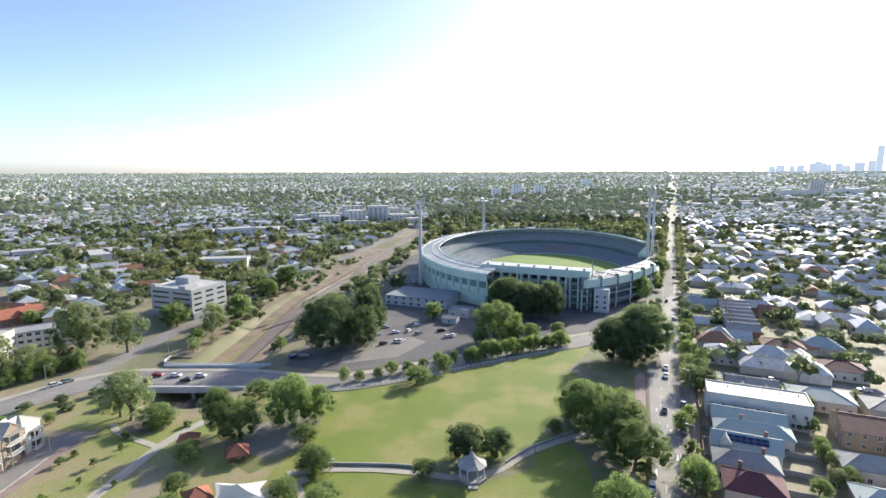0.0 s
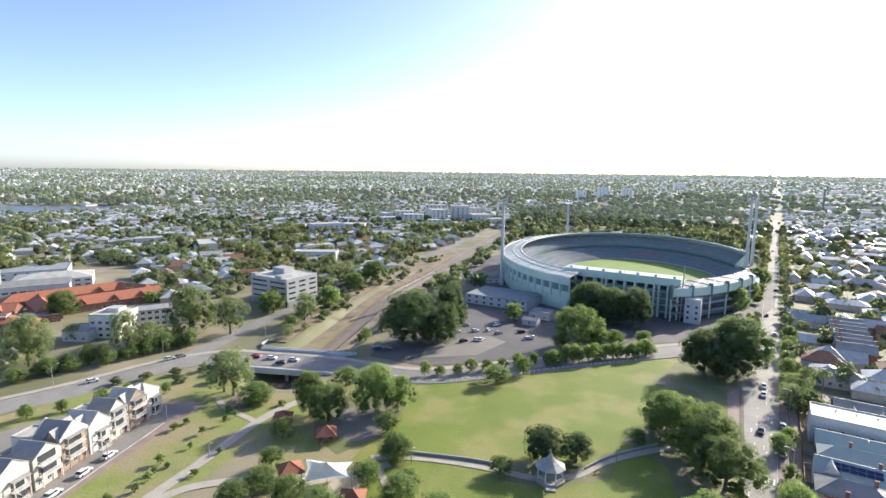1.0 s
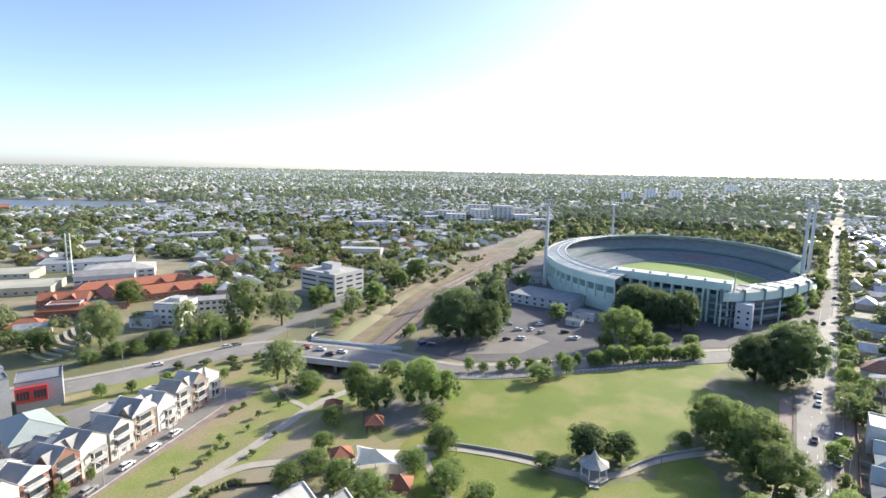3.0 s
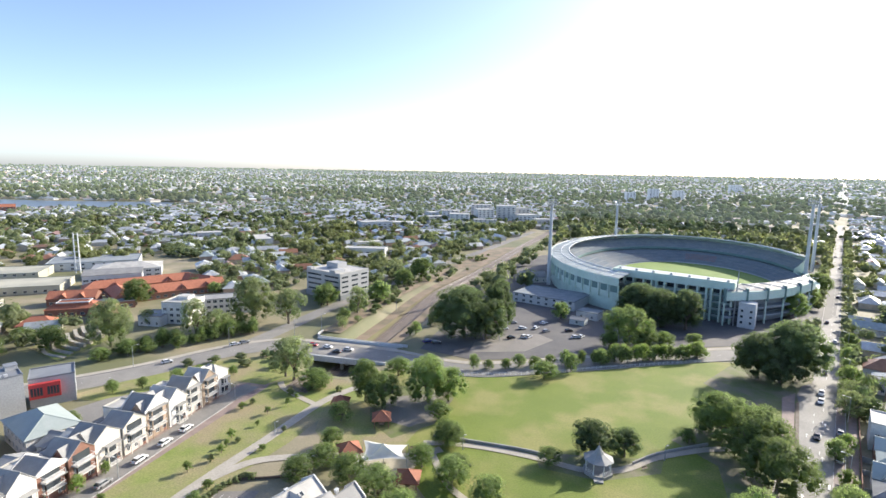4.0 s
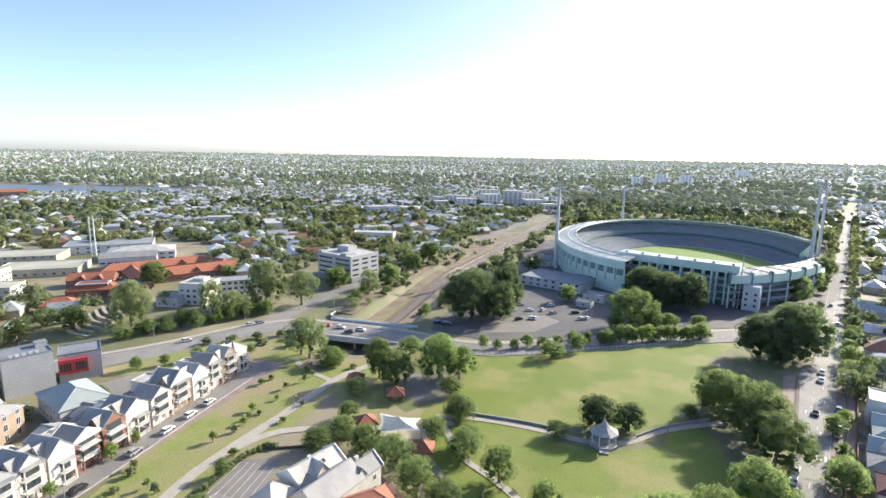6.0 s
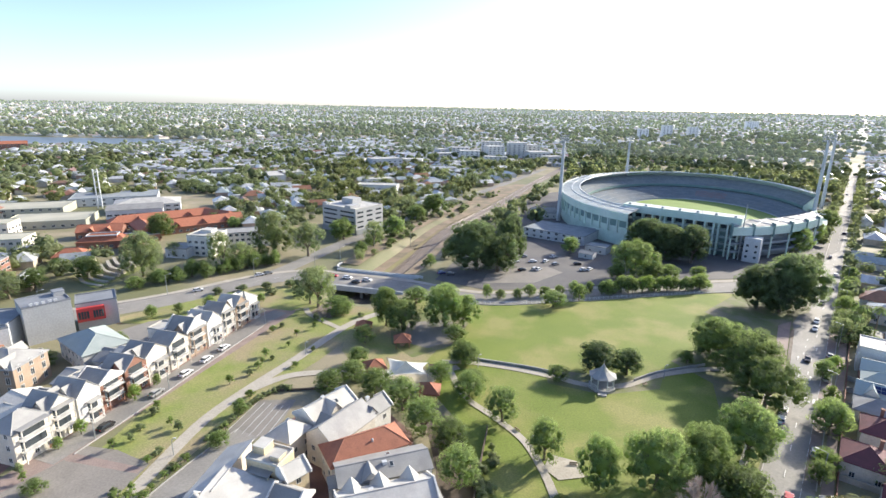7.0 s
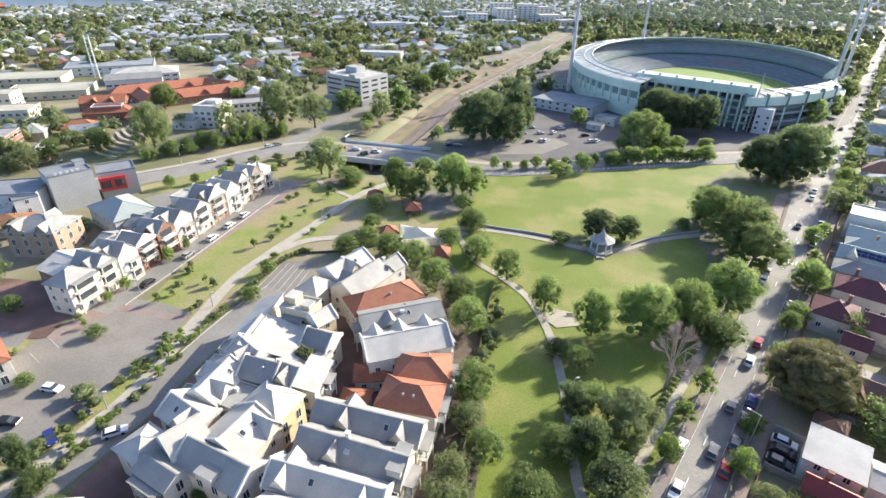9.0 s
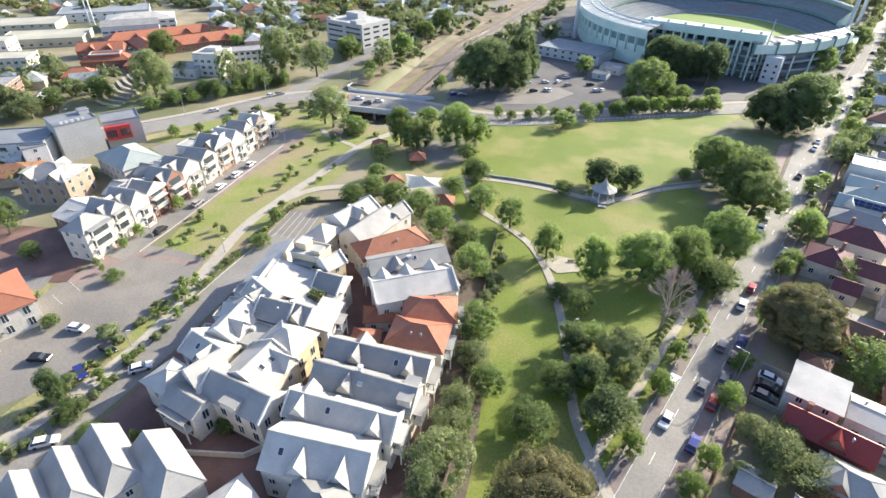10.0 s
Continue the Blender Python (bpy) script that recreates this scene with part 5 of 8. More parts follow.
    part("front_roof", g, M_PALEW, root, at=turn)
    # floor bands share the core's darker aqua, shade included in the colour
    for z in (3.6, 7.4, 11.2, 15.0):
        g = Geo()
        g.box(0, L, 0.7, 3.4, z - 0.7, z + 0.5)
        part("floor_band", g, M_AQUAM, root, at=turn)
    nb = 11
    for k in range(nb + 1):
        x = L * k / nb
        g = Geo()
        for dx in ((-1.3, 1.3) if k in (0, 4, 9) else (0,)):
            xx = min(max(x + dx, 0.5), L - 0.5)
            g.box(xx - 0.5, xx + 0.5, 0.2, 3.4, 0, 18.6)
        part("front_column", g, M_AQUA, root, at=turn)
        if k < nb:
            for z in (0.4, 4.3, 8.1, 11.9, 15.7):
                g = Geo()
                g.face([(x + 0.9, 3.3, z), (x + L / nb - 0.9, 3.3, z), (x + L / nb - 0.9, 3.3, z + 2.3), (x + 0.9, 3.3, z + 2.3)])
                # lower panels are dark aqua for the open decks' shade, top row glass
                part("facade_glazing", g, M_AQUAD if z < 15 else M_GLASS, root, at=turn)
    for k in range(7):
        g = Geo()
        x = 3 + k * (L - 6) / 6
        g.box(x - 0.7, x + 0.7, 1.6, 2.8, 22.7, 24.0)
        g.tube((x + 2.5, 1.2, 22.7), (x + 2.5, 1.2, 25.4), 0.07, n=4)
        part("roof_vent", g, M_STEEL2, root, at=turn)
    g = Geo()
    for k in range(16):
        g.box(0.5, L - 0.5, 11 + k * 1.5, 12.5 + k * 1.5, 0.4, 17.5 - k * 1.02, 0)
    part("front_seating", g, M_SEATB, root, at=turn)
    # stair tower beside the front stand
    g = Geo()
    g.box(L + 3.6, L + 11.5, -2.4, 5, 0, 13.6)
    tw = part("stair_tower", g, M_PALEW, root, at=turn)
    for z in (2.5, 5.6, 8.7):
        for x in (5.4, 9.6):
            g = Geo()
            g.box(L + x - 0.6, L + x + 0.6, -2.45, -2.3, z, z + 1.2)
            part("tower_window", g, M_GLASS, tw)
    g = Geo()
    g.tube((L + 1.6, -1.2, 0), (L + 2.0, -0.6, 31), 0.42, 0.28, n=6)
    part("flag_mast", g, M_STEEL2, root, at=turn)
    g = Geo()
    outline = [oval(a, 43) for a in range(0, 360, 5)]
    g.face([(x, y, 0.6) for x, y in outline])
    solid("playing_field", g, M_TURF, "bright green oval playing field", "sports field", STAD, kind="structure")
    g = Geo()
    for a in range(0, 360, 5):
        oval_strip(g, a, a + 5, 41, 0.45, 43.5, 0.5)
    solid("boundary_track", g, M_STAND, "grey track round the playing field", "track", STAD, kind="structure")


build_stadium()


def light_tower(x, y, h, turn):
    root = thing("light_tower", "very tall pale grey stadium light mast with a lamp frame", "light tower", pose(x, y, 0, 0, 0, turn), "stadium light towers")
    g = Geo()
    g.tube((0, 0, 0), (0, 0, h), 1.5, 0.95, n=10)
    part("mast", g, M_PALEW, root)
    g = Geo()
    for z in (h - 1.0, h + 1.5, h + 4.0):
        g.box(-4.5, 4.5, -0.2, 0.2, z, z + 0.25)
    for xx in (-4.4, -2.2, 0, 2.2, 4.4):
        g.box(xx - 0.12, xx + 0.12, -0.2, 0.2, h - 1, h + 4.2)
    fr = part("lamp_frame", g, M_STEEL2, root)
    for z in (h - 0.2, h + 2.2):
        for xx in (-3.3, -1.1, 1.1, 3.3):
            g = Geo()
            g.tube((xx, 0.2, z + 0.4), (xx, -0.5, z + 0.2), 0.5, 0.6, n=8)
            part("floodlight", g, M_STEEL2, fr)


light_tower(-16, 363, 57, 50)
light_tower(41, 520, 50, 140)
light_tower(169, 423, 60, -60)
light_tower(199, 487, 59, -120)

# low white hall and kiosks beside the stadium
house("ticket_hall", "low flat pale hall beside the stadium", "hall", -12, 312, -22, 40, 26, 5.5, 0.4, "flat", M_PALEW, M_STAND, "-y -x", 4.5, "wide")
house("kiosk", "small pale kiosk with a flat roof", "kiosk", 10, 282, -22, 12, 9, 4.0, 0.3, "flat", M_PALEW, M_STAND, "-y", 4.0)
house("shed", "small pale shed near the car park", "shed", 4, 268, -20, 8, 6, 3.2, 1.0, "gable", M_PALEW, M_ROOFG, "-y", 4.0)
house("white_house", "white gabled house beside the railway road", "house", -28, 372, 20, 18, 12, 4.5, 3.0, "gable", M_WHITEW, M_ROOFG, "-y", 4.0)

# ---- terrace houses along the street (facades face +x) ----
TERR = [
    # y, width, depth, eave, rise, wall, roof, roof cover, ridge towards street
    (57.5, 9.0, 13.0, 8.6, 2.6, M_CREAM, "hip", M_ROOFG),
    (65.0, 6.6, 14.0, 8.6, 3.0, M_CREAM, "gable", M_ROOFG),
    (71.8, 6.6, 14.0, 8.4, 3.2, M_WHITEW, "gable", M_ROOFG),
    (79.0, 7.2, 12.0, 8.2, 2.2, M_BRICK, "gable", M_ROOFG),
    (86.6, 7.4, 13.0, 8.2, 3.0, M_BRICK, "gable", M_ROOFG),
    (94.6, 8.2, 12.0, 8.4, 2.8, M_CREAM, "gable", M_ROOFG),
    (103.0, 8.0, 12.0, 8.2, 2.8, M_CREAM, "gable", M_ROOFG),
    (111.4, 8.2, 15.0, 9.0, 3.4, M_TAN, "gable", M_ROOFG),
    (119.4, 7.2, 13.0, 8.4, 3.0, M_WHITEW, "gable", M_ROOFW),
    (126.8, 7.2, 13.0, 8.6, 3.2, M_CREAM, "gable", M_ROOFG),
    (134.4, 7.4, 14.0, 8.6, 3.2, M_TAN, "gable", M_ROOFW),
    (141.6, 6.4, 11.0, 8.0, 2.4, M_WHITEW, "hip", M_ROOFW),
]
for i, (y, w, d, e, r, wm, kind, cv) in enumerate(TERR):
    lab = {M_CREAM: "cream rendered", M_WHITEW: "white rendered", M_BRICK: "red brick", M_TAN: "tan rendered"}[wm]
    front = 7.4 + 0.6 * (i % 3)
    set_back = 0.5 * (i % 2)
    house("terrace_house", lab + " three-storey terrace house with balconies and a metal roof", "terrace house", -119.6 - set_back - front / 2, y, 0, front, w - 0.05, e, r, kind, wm, cv, "+x" if 0 < i < 11 else "+x -y +y", 2.3, "tall" if i % 3 else "small",
          balconies=[("+x", -0.2, 1, w * 0.72), ("+x", -0.2, 2, w * 0.72)] if i % 3 != 2 else [("+x", 0.6, 1, w * 0.5), ("+x", 0.6, 0, w * 0.5)], gablets=((front / 2 - 2.6, "-y"), (-1.0, "+y")) if i % 3 == 1 else (((0.6, "-y"),) if i % 3 == 2 else ()), skylights=((-1.5, 1.2),) if i % 3 == 0 else (), group="terrace houses", over=0.3, doors=(("+x", w * 0.36),), parapets=i % 4 == 3)
    if i == 0:
        continue
    rear = d - front + 1.5
    house("terrace_wing", "lower rear wing of a terrace house with a pale roof", "rear wing", -119.6 - set_back - front - rear / 2, y + (0.5 if i % 2 else -0.4), 0, rear - 0.05, w - 1.6, e - (1.4 if i % 2 else 2.6), 1.4 if i % 3 else 0.4, ("gable", "flat", "gable")[i % 3] if i % 3 else "flat", M_WHITEW if i % 2 else wm, M_ROOFW if i % 2 else M_ROOFG, "-x", 2.6, "small", group="terrace rear wings", over=0.25, boxes=((0, 0.4, e - 2.2),))
# second row behind
house("apartment_house", "tan apartment house with a grey hipped roof", "apartment house", -157, 79, 12, 15, 12, 8.6, 3.0, "hip", M_TAN, M_ROOFG, win="tall", balconies=(("-x", 0, 1, 5), ("-x", 0, 2, 5)), gablets=((-4, "-y"), (4, "-y"), (0, "+y")))
house("town_house", "cream town house with a pale gabled roof", "town house", -133.5, 66, -10, 9, 12, 6.5, 2.2, "gable", M_BRICK, M_CREAM, win="small")
house("town_house", "white town house with a pale teal hipped roof", "town house", -148, 99, -22, 19, 13, 6.5, 3.0, "hip", M_WHITEW, M_ROOFT, win="small", balconies=(("+x", 0, 1, 4),))
house("town_house", "small white rear wing with a grey roof", "town house", -135, 82, 0, 7, 10, 5.0, 2.0, "gable", M_WHITEW, M_ROOFG)
house("town_house", "small cream rear wing with a grey roof", "town house", -136, 95, 0, 7, 9, 5.0, 2.0, "gable", M_CREAM, M_ROOFG)
house("corner_house", "tan corner apartment house with orange tiles", "apartment house", -121.5, 29.5, -28, 16, 12, 6.6, 2.8, "hip", M_CREAM, M_TILE, win="tall")

# grey commercial block with the red box
house("commercial_block", "tall grey-green clad commercial block with a flat slate roof", "commercial building", -178.6, 108.1, 62, 13.5, 12, 13.0, 0.4, "flat", M_MIDGREY, M_SLATE, "", boxes=((-4, -4.6, 13.1), (-2.4, -4.6, 13.1), (-0.6, -4.6, 13.1), (1.2, -4.6, 13.1), (2.8, -4.6, 13.1)), annexes=((5.0, 2.5, 3.2, 3.4, 14.6),))
house("commercial_wing", "long low grey commercial wing with a slate roof", "commercial building", -195.0, 94.5, 28, 30, 15, 9.2, 0.4, "flat", M_PALEW, M_SLATE, "-y", 4.5, "wide")
house("commercial_wing", "pale grey stair wing with a flat roof", "commercial building", -182.0, 93.5, 60, 7, 8, 8.6, 0.4, "flat", M_PALEW, M_SLATE, "-y", 4.0, "small")
house("commercial_wing", "slate-roofed commercial wing behind a red bay window", "commercial building", -172.3, 122.4, 49, 12.5, 11, 9.6, 0.4, "flat", M_MIDGREY, M_SLATE, "+x", 5.0, "wide")


def red_bay():
    root = thing("red_bay_window", "bright red boxed bay window on a grey building", "bay window", pose(-169.3, 117.2, 3.4, 0, 0, 49))
    g = Geo()
    g.box(-4.2, 4.2, -1.6, 0, 0, 5.0)
    part("box", g, M_REDBOX, root)
    for x in (-2.2, 2.2):
        g = Geo()
        g.box(x - 1.6, x + 1.6, -1.66, -1.58, 1.0, 3.8)
        part("pane", g, M_GLASS, root)
        for k in (-0.8, 0, 0.8):
            g = Geo()
            g.box(x + k - 0.06, x + k + 0.06, -1.72, -1.64, 1.0, 3.8)
            part("mullion", g, M_REDBOX, root)


red_bay()

# ---- town houses beside the alley ----
TH = "town house"
GRP = "town houses by the park"
house("town_house", "white-roofed corner town house with a pyramid roof", TH, -63.4, 72.5, -10, 6.4, 7.0, 7.5, 2.6, "hip", M_CREAM, M_ROOFW, group=GRP)
house("town_house", "white metal gabled town house with skylights", TH, -60.0, 84.0, 68, 13.0, 7.6, 7.5, 2.4, "gable", M_CREAM, M_ROOFW, skylights=((0.6, -1.8), (1.8, -1.8)), parapets=True, boxes=((0.3, 1.5, 8.6),), gablets=((-0.2, "-y"),), group=GRP)
house("town_house", "grey metal gabled town house beside the park", TH, -53.0, 78.0, 72, 14.0, 8.4, 7.8, 3.0, "gable", M_CREAM, M_ROOFG, balconies=(("-y", 0, 1, 4),), boxes=((2.5, 1.0, 8.6),), gablets=((-1.9, "+y"),), group=GRP)
house("town_house", "small grey gabled wing at the park edge", TH, -49.5, 87.0, 70, 9.0, 5.4, 7.0, 2.2, "gable", M_WHITEW, M_ROOFG, parapets=True, boxes=((0.3, 1.3, 8.6),), gablets=((-2.4, "-y"),), group=GRP)
house("town_house", "town house with a hipped terracotta tile roof", TH, -45.0, 73.0, 44, 17.5, 8.2, 7.4, 2.8, "hip", M_CREAM, M_TILE, vents=((1, -2),), group=GRP)
house("town_house", "town house with a pale grey metal roof and skylights", TH, -38.6, 67.2, 34, 19.0, 7.6, 7.8, 1.6, "gable", M_WHITEW, M_ROOFG, skylights=((-3, -1.6), (1.5, -1.6), (1.5, 1.8)), balconies=(("-x", 0, 1, 3.6),), boxes=((0.1, -1.3, 8.6),), gablets=((-3.1, "-y"),), group=GRP)
house("town_house", "white-roofed town house with three small gables", TH, -34.4, 58.6, 33, 18.0, 9.0, 7.6, 2.4, "gable", M_WHITEW, M_ROOFW, gablets=((-6, "+y"), (-0.5, "+y"), (5.5, "+y")), balconies=(("+x", 0, 1, 4),), parapets=True, boxes=((-2.8, 1.2, 8.6),), group=GRP)
house("town_house", "town house with a red hipped tile roof", TH, -28.4, 52.0, 14, 11.0, 8.0, 7.0, 2.6, "hip", M_WHITEW, M_TILE, balconies=(("+x", 0, 1, 4),), vents=((1, 2),), group=GRP)
house("town_house", "town house with a red-orange hipped tile roof", TH, -28.4, 44.0, 2, 11.4, 8.0, 7.0, 2.6, "hip", M_WHITEW, M_TILE, balconies=(("+x", 0, 1, 4),), vents=((-1, -2), (1, -2)), group=GRP)
house("garage", "low garage with orange tiles by the alley", "garage", -39.4, 51.5, 20, 7.4, 5.0, 3.4, 1.4, "hip", M_CREAM, M_TILE, sides="-y", group=GRP)
house("garage", "low garage with bright orange tiles by the alley", "garage", -40.0, 43.6, 10, 5.4, 4.6, 3.4, 1.4, "hip", M_CREAM, M_TILE, sides="-y", group=GRP)
house("town_house", "long pale grey gabled town house with cross gables", TH, -33.4, 35.2, -1, 20.0, 6.2, 7.6, 2.4, "gable", M_CREAM, M_ROOFG, gablets=((-4, "-y"), (6.5, "-y"), (-4, "+y")), skylights=((4, -1.6),), balconies=(("+x", 0, 1, 4),), boxes=((2.3, 1.1, 8.6),), group=GRP)
house("town_house", "long grey gabled town house with parapet walls", TH, -33.3, 28.2, -3, 19.4, 6.4, 7.8, 2.6, "gable", M_CREAM, M_ROOFG, balconies=(("+x", 0, 1, 4),), chimneys=((-1, 0.4),), annexes=((8.4, 0, 2.4, 5.6, 9.6),), boxes=((-0.3, -1.5, 8.6),), gablets=((-2.8, "-y"),), group=GRP)
house("town_house", "white town house with a flat deck and gablets", TH, -34.6, 21.4, -1, 19.0, 6.0, 7.8, 2.4, "gable", M_WHITEW, M_ROOFW, gablets=((-7, "+y"), (6.5, "-y"), (-7, "-y")), skylights=((-2, -1.4),), balconies=(("+x", 0, 1, 4), ("+x", 0, 2, 4)), parapets=True, boxes=((-1.5, 1.4, 8.6),), group=GRP)
house("town_house", "large white and grey roofed town house with gables", TH, -34.6, 13.2, 2, 16.5, 8.8, 8.0, 3.0, "gable", M_WHITEW, M_ROOFW, gablets=((-2, "-y"), (4.6, "-y")), skylights=((-5.4, -2.2),), balconies=(("+x", 0, 1, 4),), boxes=((-0.5, 1.3, 8.6),), group=GRP)
house("town_house", "grey hipped wing of a white town house", TH, -31.5, 6.0, 10, 9.0, 8.0, 7.4, 2.6, "hip", M_WHITEW, M_ROOFG, group=GRP)
# west row, between the street and the alley
house("town_house", "white roofed town house falling to the street", TH, -69.4, 56.6, -84, 15.0, 5.6, 7.0, 2.9, "skillion", M_CREAM, M_ROOFW, "-y", group=GRP)
house("town_house", "white town house with one wide sloping roof", TH, -60.4, 51.0, 96, 10.4, 12.4, 7.3, 2.6, "skillion", M_TAN, M_ROOFW, "-y -x", vents=((2, 1), (-2, -3)), group=GRP)
house("town_house", "yellow rendered tower house with white parapets", TH, -60.4, 60.6, -4, 7.4, 5.6, 10.4, 0.4, "flat", M_YELLOW, M_ROOFW, annexes=((-2.0, 0.6, 2.6, 3.0, 12.2), (2.4, -0.6, 2.0, 2.4, 11.6)), balconies=(("-y", 0, 2, 5),), group=GRP)
house("town_house", "small yellow gable house over the alley", TH, -54.8, 59.4, 62, 4.8, 4.4, 9.0, 1.8, "gable", M_YELLOW, M_ROOFW, parapets=True, group=GRP)
house("town_house", "grey gabled town house above the alley", TH, -52.2, 53.8, -6, 6.0, 6.0, 7.6, 2.2, "gable", M_CREAM, M_ROOFG, parapets=True, group=GRP)
house("town_house", "white flat roofed town house with a planted terrace", TH, -51.9, 48.0, 78, 7.4, 6.4, 7.0, 0.4, "flat", M_CREAM, M_ROOFW, balconies=(("-y", 0, 1, 4),), group=GRP)
house("town_house", "white town house bending along the alley", TH, -48.6, 43.4, 94, 8.6, 4.0, 7.4, 0.9, "skillion", M_WHITEW, M_ROOFW, balconies=(("-y", 1.0, 1, 3),), group=GRP)
house("town_house", "white gabled town house with a shaded end wall", TH, -64.2, 45.6, -27, 7.6, 6.2, 7.7, 2.4, "gable", M_TAN, M_ROOFW, parapets=True, gablets=((0.5, "-y"),), group=GRP)
house("town_house", "grey gabled town house between white parapets", TH, -58.6, 41.8, -3, 7.4, 6.4, 7.8, 2.5, "gable", M_CREAM, M_ROOFG, parapets=True, vents=((1.0, -1.4),), group=GRP)
house("town_house", "cream gabled town house with a roof deck", TH, -53.0, 42.0, -8, 5.0, 6.6, 7.8, 2.4, "gable", M_YELLOW, M_ROOFG, parapets=True, boxes=((0.4, -1.6, 8.9),), gablets=((0.2, "-y"),), group=GRP)
house("town_house", "white gabled town house along the street", TH, -65.6, 36.2, 88, 9.6, 7.0, 7.4, 2.6, "gable", M_WHITEW, M_ROOFW, parapets=True, gablets=((-1.5, "-y"), (2.6, "+y")), skylights=((2.2, -1.7),), group=GRP)
house("town_house", "cream town house with a tall hipped roof", TH, -52.4, 34.4, -10, 8.6, 7.4, 8.0, 2.7, "hip", M_YELLOW, M_ROOFW, win="tall", group=GRP)
house("town_house", "white flat roofed link between town houses", TH, -59.8, 34.6, -6, 6.0, 6.4, 6.8, 0.4, "flat", M_WHITEW, M_ROOFG, boxes=((-1.2, 1.0, 6.9),), group=GRP)
house("town_house", "white roofed town house stepping to the street", TH, -66.0, 28.6, -18, 8.4, 6.6, 7.2, 2.3, "gable", M_CREAM, M_ROOFW, parapets=True, skylights=((-0.8, -1.5),), gablets=((2.0, "-y"),), group=GRP)
house("town_house", "white roofed town house with two skylights", TH, -54.2, 26.9, 80, 8.6, 10.2, 7.3, 2.8, "gable", M_CREAM, M_ROOFW, skylights=((1.4, -2.2), (-1.0, -2.0)), gablets=((2.8, "-y"),), parapets=True, group=GRP)
house("town_house", "white town house with a steep gable to the court", TH, -62.6, 23.0, 64, 6.4, 6.6, 7.7, 3.0, "gable", M_WHITEW, M_ROOFW, group=GRP)
house("town_house", "small grey hipped corner wing", TH, -69.0, 20.8, -16, 6.6, 6.2, 6.6, 1.8, "hip", M_CREAM, M_ROOFW, group=GRP)
house("town_house", "long grey roofed town house with a walled courtyard", TH, -53.6, 20.8, -11, 13.4, 6.8, 7.2, 2.6, "gable", M_CREAM, M_ROOFG, annexes=((0.5, -2.8, 3.4, 2.4, 8.4),), parapets=True, win="tall", group=GRP)
house("town_house", "verandah wing with a blue-grey roof", TH, -62.4, 17.4, -14, 7.8, 4.8, 6.6, 1.3, "gable", M_WHITEW, M_ROOFG, win="tall", balconies=(("-y", 0, 1, 6.4),), group=GRP)
for x, y, e in ((-71.0, 47.6, 5.8), (-70.8, 43.4, 5.4), (-70.6, 39.6, 5.6), (-70.9, 34.6, 5.0), (-71.6, 31.4, 5.4)):
    house("town_house_porch", "small white stepped porch wing on the street side", "porch", x, y, 4, 3.4, 3.0, e, 0.3, "flat", M_WHITEW, M_ROOFW, "-x", group="street porches")


def planter(x, y, z, w, d):
    root = thing("roof_planter", "planted bed on a flat white roof terrace", "planter", pose(x, y, z, 0, 0, -10))
    g = Geo()
    g.box(-w / 2, w / 2, -d / 2, d / 2, 0, 0.5)
    part("bed", g, M_MULCH, root)
    for k in range(12):
        part("shrub", TREES["bush"][k % 3][0], None, root, at=pose((k % 4 - 1.5) * w / 4.4, (k // 4 - 1) * d / 3.4, 0.75, 0, 0, k * 77) @ Matrix.Diagonal((0.62, 0.62, 0.5 + 0.1 * (k % 3), 1)))


# gabled row at the near corner
for x, y in ((-57.4, 5.2), (-66.2, 4.0), (-68.6, -1.0), (-71.2, -6.0), (-74.0, -11.0)):
    house("row_house", "cream row house with a steep white metal roof", "row house", x, y, -29, 12.4, 6.4 if x > -60 else 5.6, 6.4, 2.7, "halfhip", M_CREAM, M_ROOFG, vents=((-1.5, 1.3),), group="gabled row houses")
house("row_house", "white hipped roof house beside the alley", "row house", -43.5, 2.0, -30, 8.0, 7.0, 6.4, 2.6, "hip", M_CREAM, M_ROOFW, group="gabled row houses")
wall_run("courtyard_wall", [(-66.5, 12.8), (-60, 11.2), (-50, 13.4), (-47.0, 16.5)], 1.4, 0.3, M_CREAM, "cream rendered courtyard wall", soft=False)
wall_run("garden_wall", [(-21.5, 96), (-19.8, 70), (-17.5, 50), (-16.0, 24), (-15.5, -10)], 1.2, 0.3, M_MULCH, "dark garden wall along the park")
wall_run("bay_wall", [(-85.2, 74), (-85.4, 86), (-83.8, 96), (-76, 100), (-66, 104)], 0.7, 0.3, M_MULCH, "low dark garden wall by the parking bay")

# ---- across the main road ----
def office():
    root = house("office_building", "five-storey grey panelled office building", "office building", -146, 291, -21, 30, 25, 16.5, 0.4, "flat", M_MIDGREY, M_ROOFW, sides="")
    for side, span in (("-y", 30), ("+x", 25), ("-x", 25)):
        for z in (4.4, 7.6, 10.8, 13.6):
            n = 2 if side == "-y" else 3
            for k in range(n):
                g = Geo()
                w = span / n - 3
                g.box(-w / 2, w / 2, -0.06, 0.05, 0, 1.1)
                part("strip_window", g, M_GLASS, root, at=side_at(side, 30, 25, (k - (n - 1) / 2) * span / n, z))
    for x, y, w, d, h in ((-4, 3, 10, 8, 20.2), (9, -9, 5, 8.6, 18.6), (-13, -11, 3.6, 3.0, 18.0)):
        g = Geo()
        g.box(x - w / 2, x + w / 2, y - d / 2, y + d / 2, 16.4, h)
        part("plant_room", g, M_MIDGREY, root)
    g = Geo()
    g.box(-15.4, 15.4, -12.9, -11.9, 0.2, 3.4)
    g.box(14.6, 15.4, -12.9, 12.5, 0.2, 3.4)
    part("dark_undercroft", g, M_GREYW, root)


